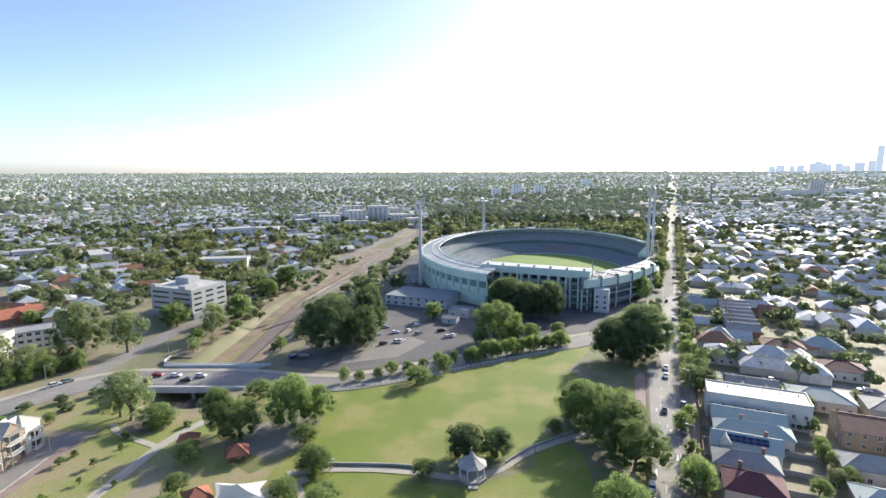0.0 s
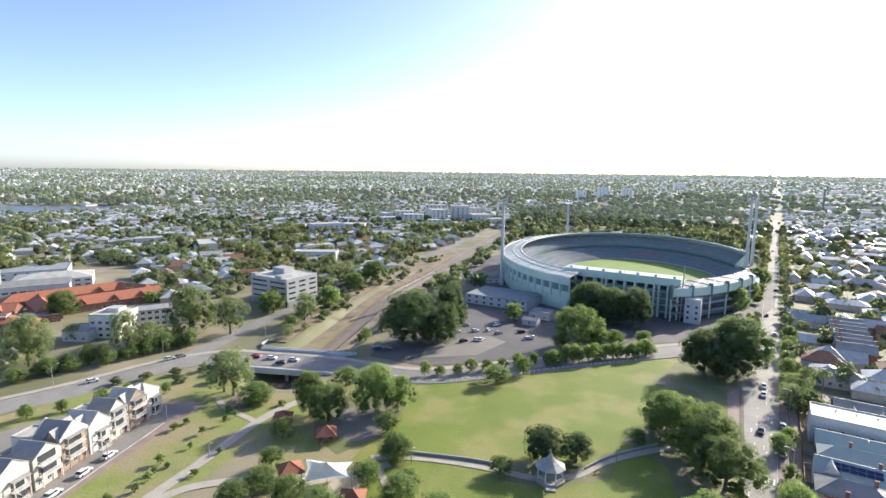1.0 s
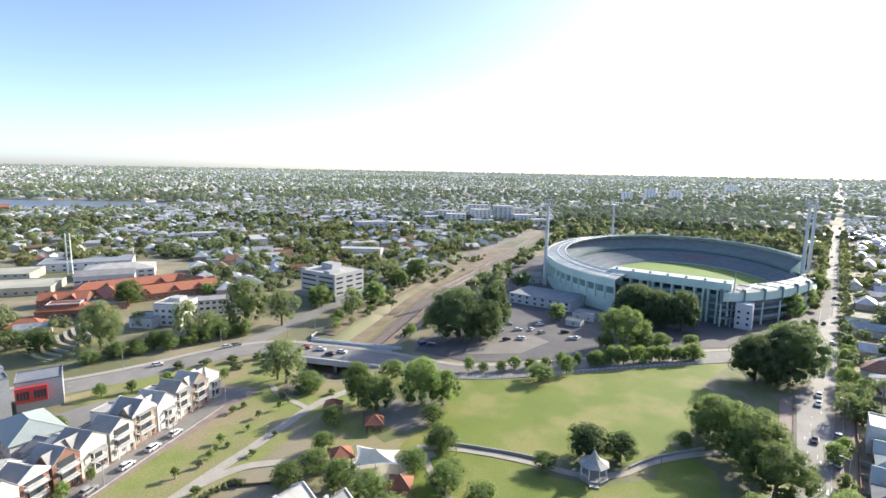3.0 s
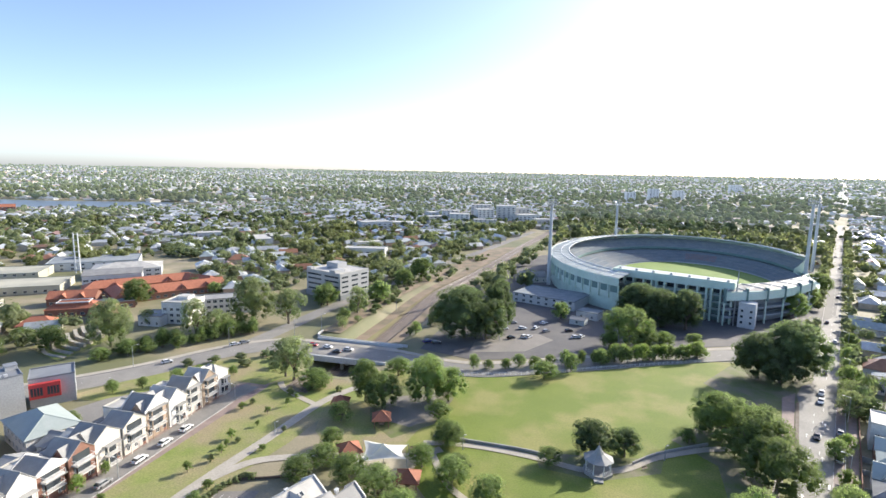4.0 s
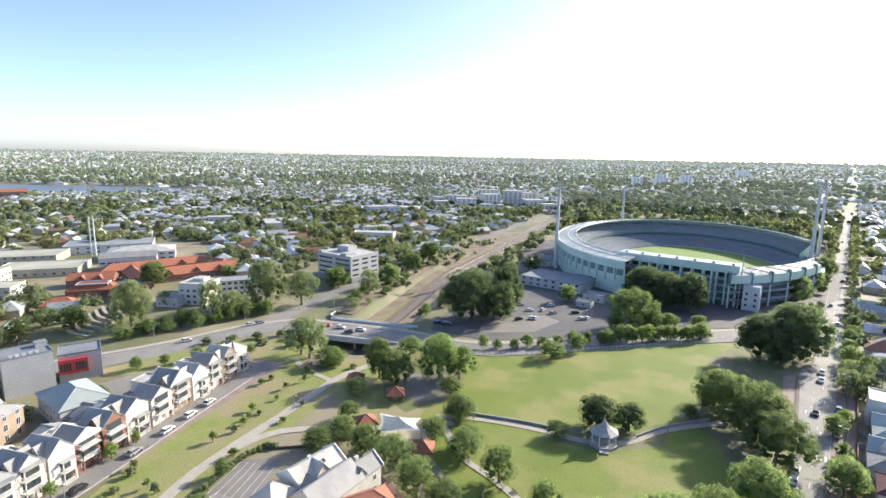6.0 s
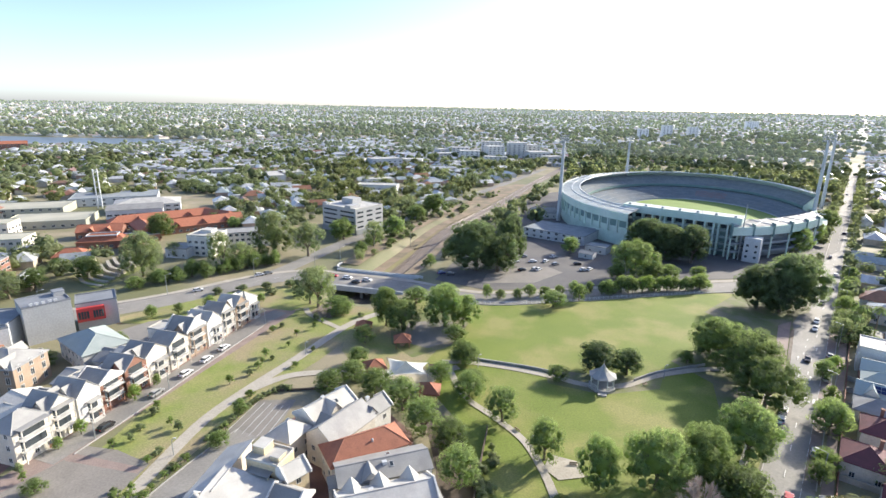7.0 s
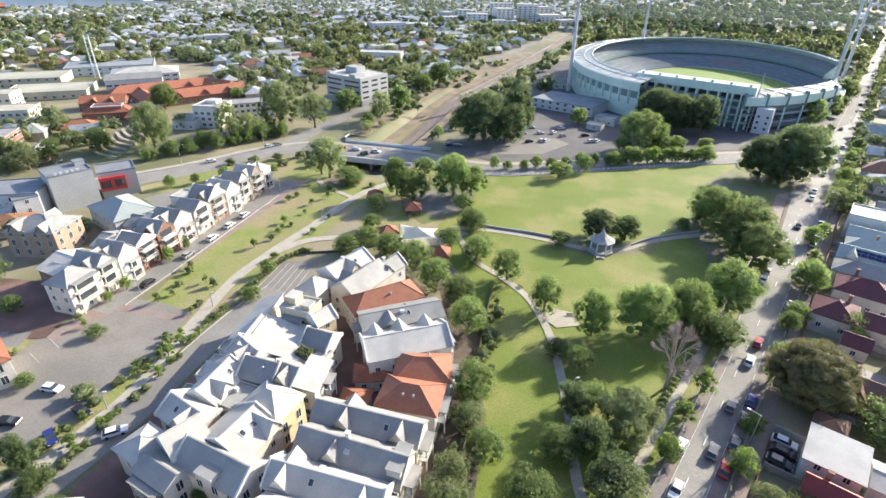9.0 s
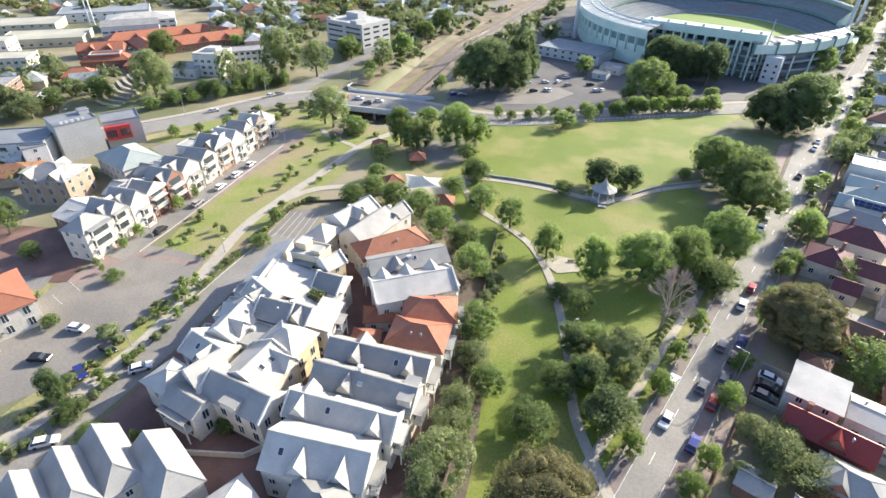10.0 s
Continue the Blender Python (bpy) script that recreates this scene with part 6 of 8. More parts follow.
office()
house("office_block", "white four-storey office block with balconies", "office building", -197, 214, 8, 14, 16, 11.0, 0.4, "flat", M_WHITEW, M_ROOFW, "-y +x", 3.0, "wide", annexes=((0, 2, 6, 6, 12.6),))
house("office_block", "long white three-storey block with a flat roof", "office building", -189, 233, 38, 40, 13, 8.6, 0.4, "flat", M_WHITEW, M_ROOFG, "-y", 3.0, "wide")
house("office_annexe", "low white annexe beside the office block", "annexe", -206, 205, 8, 12, 12, 5.0, 0.3, "flat", M_PALEW, M_ROOFG, "-y", 3.5)
OR = "school building"
house("school_wing", "long school wing with an orange tile roof", OR, -272, 266, 52, 66, 13, 4.5, 3.6, "hip", M_BRICK, M_ORANGE, "-y", 4.0, "wide", gablets=((-16, "-y"), (14, "-y")))
house("school_wing", "long school wing with orange tiles and gablets", OR, -240, 259, 54, 54, 14, 4.5, 3.8, "gable", M_BRICK, M_ORANGE, "-y", 4.0, "wide", gablets=((-14, "-y"), (2, "-y"), (16, "-y")))
house("school_wing", "cross wing of the school with an orange hipped roof", OR, -246, 284, -8, 36, 12, 4.5, 3.4, "hip", M_BRICK, M_ORANGE, "-y", 4.0, "wide")
house("school_wing", "cross wing of the school with orange tiles", OR, -262, 238, -34, 30, 11, 4.5, 3.2, "hip", M_BRICK, M_ORANGE, "-y", 4.0, "wide")
house("school_wing", "low link of the school with a grey flat roof", OR, -252, 222, 50, 22, 12, 4.0, 0.4, "flat", M_BRICK, M_ROOFG, "-y", 4.0, "wide")
house("school_wing", "school wing with orange tiles and cross gables", OR, -280, 224, 32, 24, 12, 4.5, 3.2, "gable", M_BRICK, M_ORANGE, "-y", 4.0, "wide", gablets=((-4, "-y"), (5, "-y")))
house("school_wing", "school wing with an orange hipped roof", OR, -259, 206, 33, 24, 12, 4.5, 3.4, "hip", M_BRICK, M_ORANGE, "-y", 4.0, "wide")
house("school_wing", "small school wing with orange tiles", OR, -240, 206, 123, 18, 9, 4.5, 2.6, "hip", M_BRICK, M_ORANGE, "-y", 4.0)
house("school_wing", "pale grey flat roof court of the school", OR, -259, 206, 33, 15, 8, 7.0, 0.3, "flat", M_ORANGE, M_PALEW, "")
house("school_pavilion", "pavilion with an orange tile roof", "pavilion", -250, 179, 34, 15, 10, 4.0, 3.0, "hip", M_BRICK, M_ORANGE, "-y", 4.0)
house("assembly_hall", "large pale grey metal roofed hall", "hall", -318, 300, 40, 44, 28, 6.5, 3.0, "hip", M_PALEW, M_ROOFW, "-y", 5.0, "strip")
house("assembly_wing", "grey sawtooth wing of the hall", "hall", -300, 270, 40, 34, 12, 8.0, 2.0, "skillion", M_PALEW, M_ROOFG, "-y", 4.0, "strip")
house("warehouse", "wide low grey roofed warehouse", "warehouse", -366, 318, 40, 60, 34, 6.0, 0.4, "flat", M_PALEW, M_STAND, "-y", 6.0, "wide")
house("beige_hall", "wide cream flat roofed hall", "hall", -384, 262, 34, 48, 30, 5.5, 0.5, "flat", M_CREAMROOF, M_CREAMROOF, "-y", 5.0, "wide")
house("beige_hall", "low olive-beige flat roofed hall", "hall", -338, 240, 34, 46, 30, 4.6, 0.5, "flat", M_CREAMROOF, M_CREAMROOF, "-y", 5.0, "wide")
house("beige_block", "beige three-storey block with a flat roof", "apartment house", -296, 176, 30, 30, 16, 9.5, 0.4, "flat", M_CREAM, M_CREAMROOF, "-y +x", 3.2, "wide")
house("beige_block", "beige apartment block with balconies", "apartment house", -330, 196, 30, 26, 15, 11, 0.4, "flat", M_CREAM, M_CREAMROOF, "-y +x", 3.2, "wide")
house("brick_office", "brick and blue glass office block", "office building", -262, 140, 30, 24, 16, 9.0, 0.4, "flat", M_BRICK, M_ROOFG, "-y +x", 3.2, "strip")


def stack_tower(x, y, h):
    root = thing("steel_stack", "tall twin white steel stack with cross rungs", "stack", pose(x, y, 0, 0, 0, 35))
    for s in (-1.4, 1.4):
        g = Geo()
        g.tube((s, 0, 0), (s, 0, h), 0.5, 0.42, n=8)
        part("flue", g, M_WHITE, root)
    for k in range(7):
        g = Geo()
        g.tube((-1.4, 0, 3 + k * (h - 4) / 6), (1.4, 0, 3 + k * (h - 4) / 6), 0.22, n=5)
        part("rung", g, M_WHITE, root)


stack_tower(-355, 292, 30)
patch("terrace_garden", [(-230, 158), (-203, 149), (-208, 186), (-234, 196)], M_ROUGH, "grassed terrace garden of the school", "lawn")
for k in range(8):
    t = k / 7
    wall_run("terrace_step", [(-227 - 4 * t, 162 + 31 * t), (-216 - 5 * t, 154.5 + 31 * t), (-204 - 8 * t, 153 + 29 * t)], 0.5 + k * 0.4, 1.5, M_PATH, "pale stone garden terrace step")

# ---- houses along the right of the long road ----
def rhouse(u, v, L, W, eave, rise, roof, wall, cover, label, turn=0, **kw):
    x, y = along(u, v)
    return house("house", label, "house", x, y, ROAD_TURN - 90 + turn, L, W, eave, rise, roof, wall, cover, group="houses by the long road", **kw)


rhouse(67, 23.6, 8.4, 7.7, 5.6, 1.4, "skillion", M_WHITEW, M_ROOFW, "white house with a curved white metal roof", sides="-y")
rhouse(68, 33.0, 8.0, 6.6, 4.6, 1.0, "gable", M_WHITEW, M_ROOFW, "white metal roofed rear wing", sides="-y", vents=((-2, 1), (1, 1)))
rhouse(58, 26.8, 13.4, 5.6, 4.8, 2.4, "gable", M_BRICK, M_REDMET, "house with a long red metal roof", chimneys=((-4, 1.2),), gablets=((1, "-y"),), sides="-y", vents=((3, -1),))
rhouse(50.2, 31.4, 9.4, 6.7, 4.4, 2.0, "hip", M_BRICK, M_ROOFG, "house with a blue-grey metal hip roof", sides="-y", gablets=((-2, "-y"),))
rhouse(42, 19.4, 5, 4.6, 3.0, 0.8, "gable", M_BRICK, M_ROOFG, "small blue-grey roofed shed in a garden", sides="")
rhouse(38, 32.0, 14, 8.0, 4.4, 2.0, "hip", M_BRICK, M_ROOFG, "house with grey metal roof", sides="-y")
rhouse(91, 28.4, 13.0, 8.8, 4.6, 2.8, "gable", M_BRICK, M_BROWNT, "house with a brown tiled gable roof", chimneys=((-4, 2), (2.4, -2)), sides="-y", vents=((3, -1), (4.2, -1)), gablets=((-3, "-y"),))
rhouse(78.2, 22.6, 5.0, 5.0, 3.2, 1.2, "hip", M_BRICK, M_BROWNT, "small brown tiled wing behind trees", sides="-y")
rhouse(79, 39.0, 10, 7.0, 4.0, 2.0, "hip", M_BRICK, M_BROWNT, "small brown tiled house behind trees", sides="-y")
rhouse(110.8, 24.2, 5.4, 4.6, 3.6, 1.8, "gable", M_CREAM, M_MAROON, "small cream gabled cottage with a maroon roof", sides="-y -x")
rhouse(110.5, 36.0, 9, 7.0, 4.2, 2.2, "gable", M_CREAM, M_TAN, "cream walled house with a sandy yard", sides="-y -x")
rhouse(121.6, 18.8, 9.2, 10.0, 4.6, 2.6, "hip", M_CREAM, M_MAROON, "cream house with a maroon tiled hip roof", sides="-y -x", chimneys=((2, 2),))
rhouse(122, 28.6, 8, 8.0, 4.2, 2.0, "gable", M_CREAM, M_MAROON, "cream rear wing with a maroon roof", sides="-y")
rhouse(136.6, 24.0, 13, 9.6, 5.2, 2.8, "hip", M_CREAM, M_MAROON, "house with a long maroon tiled roof", sides="-y", chimneys=((-3, 2),))
rhouse(148.3, 23.5, 15, 8.6, 4.8, 2.4, "hip", M_WHITEW, M_ROOFG, "house with a long blue-grey metal roof", sides="-y", chimneys=((4, 1),))
rhouse(158.4, 24.5, 17, 8.0, 4.8, 2.4, "gable", M_WHITEW, M_ROOFT, "house with a teal metal roof and solar panels", sides="-y", gablets=((-5, "-y"),), chimneys=((5, 1),))
rhouse(168.0, 27.4, 20, 7.4, 4.8, 2.2, "hip", M_WHITEW, M_ROOFT, "house with a long teal metal roof", sides="-y", chimneys=((-3, 1),))
rhouse(176.4, 27.0, 20, 7.6, 4.8, 2.2, "gable", M_BRICK, M_ROOFT, "brick house with a pale teal metal roof", sides="-y", vents=((2, -1),))
rhouse(187.7, 30.6, 29, 11.0, 8.2, 0.5, "flat", M_WHITEW, M_ROOFW, "white two-storey block with a flat white roof", sides="-y -x", vents=((-8, 2), (-3, 2), (2, 2), (7, 2), (12, 2)), win="small")
rhouse(202.5, 31.0, 16, 12.0, 5.0, 3.2, "gable", M_BRICK, M_ROOFG, "grey gabled hall beside the white block", sides="-y", gablets=((-3, "-y"), (4, "-y")))
rhouse(182.6, 58.0, 14, 14.0, 5.6, 2.6, "gable", M_TAN, M_BROWNT, "tan town house row with brown tiles", sides="-y -x")
rhouse(160, 54.0, 15, 9.0, 4.4, 2.2, "hip", M_CREAM, M_ROOFG, "grey roofed house among garden trees", sides="-y")
rhouse(143, 52.0, 13, 9.0, 4.4, 2.2, "hip", M_TAN, M_ROOFT, "pale teal roofed house among garden trees", sides="-y")
rhouse(124, 50.0, 13, 9.0, 4.4, 2.2, "hip", M_CREAM, M_BROWNT, "brown tiled house among garden trees", sides="-y")
rhouse(94, 50.0, 16, 11.0, 4.6, 2.4, "hip", M_BRICK, M_TILE, "terracotta tiled house among garden trees", sides="-y")
rhouse(68, 50.0, 16, 11.0, 4.6, 2.4, "hip", M_WHITEW, M_ROOFW, "white roofed house among garden trees", sides="-y")
for k in range(7):
    rhouse(275 + k * 8.0, 36.0, 14, 7.6, 6.0, 2.6, "gable", M_BRICK, M_ROOFG, "brick terrace house with a ribbed grey roof", sides="-x", chimneys=((-5, 3.2),))
rhouse(262, 25.4, 11, 11.0, 5.0, 4.6, "hip", M_WHITEW, M_ROOFW, "white house with a steep pale hip roof", sides="-y -x")
for u, v, L, W, c in ((206, 52, 18, 12, M_ROOFT), (240, 28, 16, 9, M_ROOFG), (246, 48, 18, 11, M_ROOFW), (262, 50, 16, 11, M_BROWNT), (240, 66, 16, 12, M_MAROON), (205, 72, 16, 12, M_ROOFG)):
    rhouse(u, v, L, W, 4.2, 2.2, "hip", M_CREAM, c, "suburban brick house with a hipped roof", sides="-y")


def solar_rows():
    root = thing("solar_array", "dark blue solar panels on a teal roof", "solar panels", pose(*along(158, 24.5), 0, 0, 0, ROAD_TURN - 90))
    for r in range(2):
        for k in range(6):
            g = Geo()
            g.box(-0.8, 0.8, -0.5, 0.5, 0, 0.06)
            part("panel", g, M_SOLAR, root, at=pose(-4 + k * 1.7, -1.2 - r * 1.1, 6.7 - 0.6 * r, 31, 0, 0))


solar_rows()
# garden walls and fences between house plots
for u in (54.3, 62.0, 73, 85.0, 97.5, 115.2, 129.5, 143.2, 153.4, 164.0, 172.4):
    wall_run("garden_fence", [along(u, 14.4), along(u, 44)], 1.6, 0.15, M_CONC, "grey garden fence between house plots", "fence", soft=False)
wall_run("front_wall", [along(30, 14.3), along(62, 14.3)], 1.0, 0.25, M_BRICK, "low brick front garden wall", soft=False)
wall_run("front_wall", [along(107, 14.3), along(212, 14.3)], 1.1, 0.25, M_BRICK, "low brick front garden wall", soft=False)
patch("sand_yard", [along(112.5, 25.5), along(112.5, 33), along(119.5, 33), along(119.5, 25.5)], M_SAND, "bare sandy building plot", "ground")
patch("dry_lot", [along(210, 18), along(210, 36), along(217.5, 36), along(217, 18)], M_SAND, "dry grass vacant lot", "ground")
patch("drive_way", [along(62.8, 14.2), along(62.8, 19), along(72, 19), along(72, 14.2)], M_BRICKPAVE, "paved front yard with parked vehicles", "paving")

# ---- park things ----
def rotunda(x, y):
    root = thing("rotunda", "white octagonal park rotunda with a pointed metal roof", "rotunda", pose(x, y, 0))
    g = Geo()
    ring = lambda r, n=8: [(r * math.cos(2 * math.pi * (k + 0.5) / n), r * math.sin(2 * math.pi * (k + 0.5) / n)) for k in range(n)]
    g.prism(ring(4.0), 0, 0.8)
    part("base", g, M_CONC, root)
    g = Geo()
    prof = [(4.1, 4.1), (2.6, 4.8), (1.4, 5.6), (0.7, 6.6), (0.1, 7.8)]
    for (r0, z0), (r1, z1) in zip(prof, prof[1:]):
        a, b = ring(r0), ring(r1)
        for k in range(8):
            j = (k + 1) % 8
            g.face([(*a[k], z0), (*a[j], z0), (*b[j], z1), (*b[k], z1)])
    g.face([(*p, 4.08) for p in reversed(ring(4.1))])
    g.tube((0, 0, 7.6), (0, 0, 8.8), 0.08, n=5)
    part("roof", g, M_ROOFG, root)
    for p in ring(3.4):
        g = Geo()
        g.tube((*p, 0.8), (*p, 4.1), 0.12, n=6)
        part("post", g, M_WHITE, root)
    for k in range(8):
        if k == 5:
            continue
        a, b = ring(3.4)[k], ring(3.4)[(k + 1) % 8]
        g = Geo()
        g.tube((*a, 1.75), (*b, 1.75), 0.06, n=4)
        for t in np.linspace(0.1, 0.9, 9):
            q = (a[0] + t * (b[0] - a[0]), a[1] + t * (b[1] - a[1]))
            g.tube((*q, 0.8), (*q, 1.75), 0.03, n=4)
        part("balustrade", g, M_WHITE, root)
        g = Geo()
        for i in range(6):
            t0, t1 = i / 6, (i + 1) / 6
            z0, z1 = (3.5 + 0.55 * math.sin(math.pi * t) for t in (t0, t1))
            p0, p1 = (tuple(a[c] + t * (b[c] - a[c]) for c in (0, 1)) for t in (t0, t1))
            g.face([(*p0, z0), (*p1, z1), (*p1, 4.1), (*p0, 4.1)])
        part("arch_valance", g, M_WHITE, root)
    g = Geo()
    g.prism([(-1.2, -5.4), (1.2, -5.4), (1.2, -3.6), (-1.2, -3.6)], 0, 0.4)
    part("steps", g, M_CONC, root)


planter(-53.4, 48.6, 7.12, 3.6, 3.0)
rotunda(7.4, 126.2)


def shelter(x, y, turn, s=2.6):
    root = thing("park_shelter", "small open shelter with a red tiled pyramid roof", "shelter", pose(x, y, 0, 0, 0, turn), "park shelters")
    g = Geo()
    hip_roof(g, 2 * s, 2 * s, 2.8, 2.0, 0.4)
    part("roof", g, M_TILE, root)
    for a in (-1, 1):
        for b in (-1, 1):
            g = Geo()
            g.box(a * s * 0.85 - 0.12, a * s * 0.85 + 0.12, b * s * 0.85 - 0.12, b * s * 0.85 + 0.12, 0, 2.75)
            part("post", g, M_BRICK, root)
    g = Geo()
    g.box(-1.0, 1.0, -0.4, 0.4, 0.7, 0.78)
    g.box(-0.7, 0.7, -0.1, 0.1, 0, 0.7)
    part("picnic_table", g, M_TAN, root)


for x, y, a, s in ((-57.8, 135.2, 20, 2.6), (-59.8, 115.2, 35, 2.8), (-40, 106.6, 10, 2.8), (-75, 142.0, 15, 2.6)):
    shelter(x, y, a, s)


def shade_sail(x, y):
    root = thing("shade_sail", "white peaked canvas shade over the playground", "shade sail", pose(x, y, 0, 0, 0, 12))
    g = Geo()
    corners = [(-6.4, -4.6, 3.0), (6.6, -4.2, 4.2), (6.2, 4.8, 3.2), (-6.2, 4.4, 4.4)]
    peak = (0, 0, 6.0)
    n = 8
    for i in range(4):
        a, b = corners[i], corners[(i + 1) % 4]
        for j in range(n):
            for k in range(n):
                def pt(u, v):
                    e = tuple(a[c] + (b[c] - a[c]) * v for c in range(3))
                    pull = 1 - 0.22 * math.sin(math.pi * v)
                    w = u * pull
                    z = peak[2] + (e[2] - peak[2]) * (1 - (1 - u) ** 2.2)
                    return (e[0] * w, e[1] * w, z)
                g.face([pt(j / n, k / n), pt((j + 1) / n, k / n), pt((j + 1) / n, (k + 1) / n), pt(j / n, (k + 1) / n)])
    part("canvas", g, M_CANVAS, root)
    g = Geo()
    g.tube((0, 0, 0), (0, 0, 6.0), 0.12, n=6)
    part("mast", g, M_STEEL2, root)
    for cx, cy, cz in corners:
        g = Geo()
        g.tube((cx * 1.08, cy * 1.08, 0), (cx * 1.02, cy * 1.02, cz + 0.2), 0.1, n=6)
        part("post", g, M_STEEL2, root)


shade_sail(-49.5, 114.5)
patch("playground", [(-58, 108), (-42, 108), (-40, 119), (-56, 122)], M_PATH, "pale sand under the playground shade", "ground")
for x, y, a in ((-169, 152.4, 40), (-148, 183.5, 40), (-119.5, 216, 0), (-113, 246, 180), (-98, 266.5, 0), (20.6, 227.5, 100), (-33, 228, 30), (-128, 205, -60), (-200, 122, 40)):
    street_lamp(x, y, a)
for u in range(20, 560, 45):
    street_lamp(*along(u, 11.4), ROAD_TURN + 90, 8.5)
for k, y in enumerate((66, 90, 114, 138)):
    street_lamp(-112.6, y, 180, 5.5, 0.8)
for x, y in ((-30, 127.5), (26, 137), (-10, 90), (2, 60), (-88, 30), (-90, 66), (-86, 120)):
    street_lamp(x, y, 30, 4.2, 0.4)


def bench(x, y, turn):
    root = thing("bench", "wooden park bench with a slatted seat", "bench", pose(x, y, 0, 0, 0, turn), "park benches")
    for k in range(4):
        g = Geo()
        g.box(-0.9, 0.9, -0.25 + k * 0.13, -0.15 + k * 0.13, 0.42, 0.46)
        part("slat", g, M_TAN, root)
    g = Geo()
    g.box(-0.9, 0.9, 0.26, 0.30, 0.5, 0.85)
    part("backrest", g, M_TAN, root)
    for s in (-0.7, 0.7):
        g = Geo()
        g.box(s - 0.04, s + 0.04, -0.2, 0.3, 0.2, 0.42)
        part("leg", g, M_STEEL2, root)


for x, y, a in ((20, 131, 40), (0, 88, 10), (3, 84, -60), (-14, 98, 140), (-44, 124, 20)):
    bench(x, y, a)

# ---- cars ----
RT = ROAD_TURN
for x, y, a, c in ((-84.6, 6.3, 34, 0), (-81.3, 25.2, 42, 0), (-102.8, 31, 5, 0), (-91.8, 20.9, -30, 3), (-91.6, 27.6, -15, 2), (-102.8, 21.7, 15, 2)):
    car(x, y, a, c, "parked near the forecourt" if x > -83 or x < -90 else "on the street", "cars by the forecourt")
for x, y, c in ((-113.6, 86.4, 1), (-113.6, 97.9, 0), (-113.8, 107.3, 0), (-113.8, 115.8, 0), (-113.6, 70, 2)):
    car(x, y, 90, c, "parked before the terrace houses", "cars by the terrace")
for x, y, c, d in ((99.9, 6.4, 4, 0), (46.6, 3.9, 0, 1), (59.2, 6.6, 5, 0), (73.7, 6.4, 5, 0), (180, 3.8, 2, 1), (212, 3.8, 0, 1), (221, 3.7, 0, 1), (247, 4.0, 2, 1), (272, 6.2, 2, 0)):
    car(*along(x, y), RT + 180 * d, c, "driving on the long road", "cars on the long road")
for u, v, c in ((138.9, 1.5, 0), (133.2, 1.5, 0), (126.4, 1.5, 2), (56.6, 1.6, 0), (91.5, 6.3, 0), (78, 9.4, 3), (71.5, 9.4, 2), (56.5, 9.4, 4), (44.6, 9.4, 3), (64, 9.4, 5), (122, 9.5, 1), (150, 9.5, 5), (168, 9.5, 0), (188, 9.5, 1), (300, 6.6, 0), (340, 2.6, 5), (420, 6.6, 2), (470, 2.6, 0), (560, 6.6, 0), (640, 2.6, 1)):
    car(*along(u, v), RT, c, "parked under the street trees" if v > 9 else "on the long road", "cars along the long road")
for x, y, a, c in ((-147.3, 186.4, 50, 0), (-144.9, 189.9, 50, 1), (-113.3, 195.7, 0, 4), (-105.8, 195.0, 0, 0), (-95.7, 194.6, 0, 0), (-99.5, 190.5, 180, 2), (-160, 160, 50, 0), (-134, 90.5, 70, 0)):
    car(x, y, a, c, "on the main road by the bridge", "cars on the main road")
for k, (x, y) in enumerate(((-24.1, 249.3), (-12.2, 247.8), (-19.9, 236.0), (2.3, 242.2), (-28.0, 232.4), (-17.5, 252), (-60.8, 215.1), (-65.2, 215.6), (-22, 236), (-30, 258), (-14, 262), (5, 244), (-1, 252), (-33, 246))):
    car(x, y, 25 + 20 * (k % 3), (0, 1, 0, 0, 2, 0, 5, 3)[k % 8], "in the stadium car park", "cars in the stadium car park")
for k, (u, v) in enumerate(((64.5, 16.6), (67.4, 16.9), (70.2, 16.6), (224, 40), (226, 70), (104.6, 13.6))):
    car(*along(u, v), RT - 90 if k < 3 else RT + 95, (5, 2, 0, 1, 0, 1)[k], "parked in a front yard" if k < 3 else "parked in the side street", "cars by the houses")
# pale commercial blocks beyond the railway
ra = random.Random(31)
for k in range(14):
    y = ra.uniform(430, 880)
    x = -150 - ra.uniform(0, 330) + 0.26 * (y - 430)
    h = ra.choice((5, 6, 7, 8, 11))
    house("commercial_block", "pale flat-roofed commercial block among trees", "commercial building", x, y, ra.choice((10, 38, -52)), ra.uniform(20, 46), ra.uniform(14, 24), h, 0.5, "flat", ra.choice((M_WHITEW, M_PALEW)), M_ROOFW, "-y", 6.0, "strip", group="commercial blocks")
# far city
for x, w, h in ((2118, 36, 102), (2190, 50, 112), (2240, 29, 105), (2310, 43, 109), (2374, 32, 120), (2407, 32, 134), (2443, 36, 127), (2493, 50, 116), (2550, 36, 123), (2622, 58, 109), (2705, 50, 127), (2760, 36, 138), (2806, 34, 232)):
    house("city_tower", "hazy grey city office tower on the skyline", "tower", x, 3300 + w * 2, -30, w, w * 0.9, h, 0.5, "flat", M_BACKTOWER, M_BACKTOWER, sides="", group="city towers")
house("flats_tower", "white high-rise flats with dark balcony stripes", "tower", 1085, 1510, -25, 34, 26, 50, 0.5, "flat", M_WHITEW, M_ROOFG, "-y", 6.0, "strip", group="city towers")
house("flats_block", "long pale mid-rise block", "apartment house", 1010, 1480, -25, 90, 20, 22, 0.5, "flat", M_WHITEW, M_ROOFG, sides="", group="city blocks")
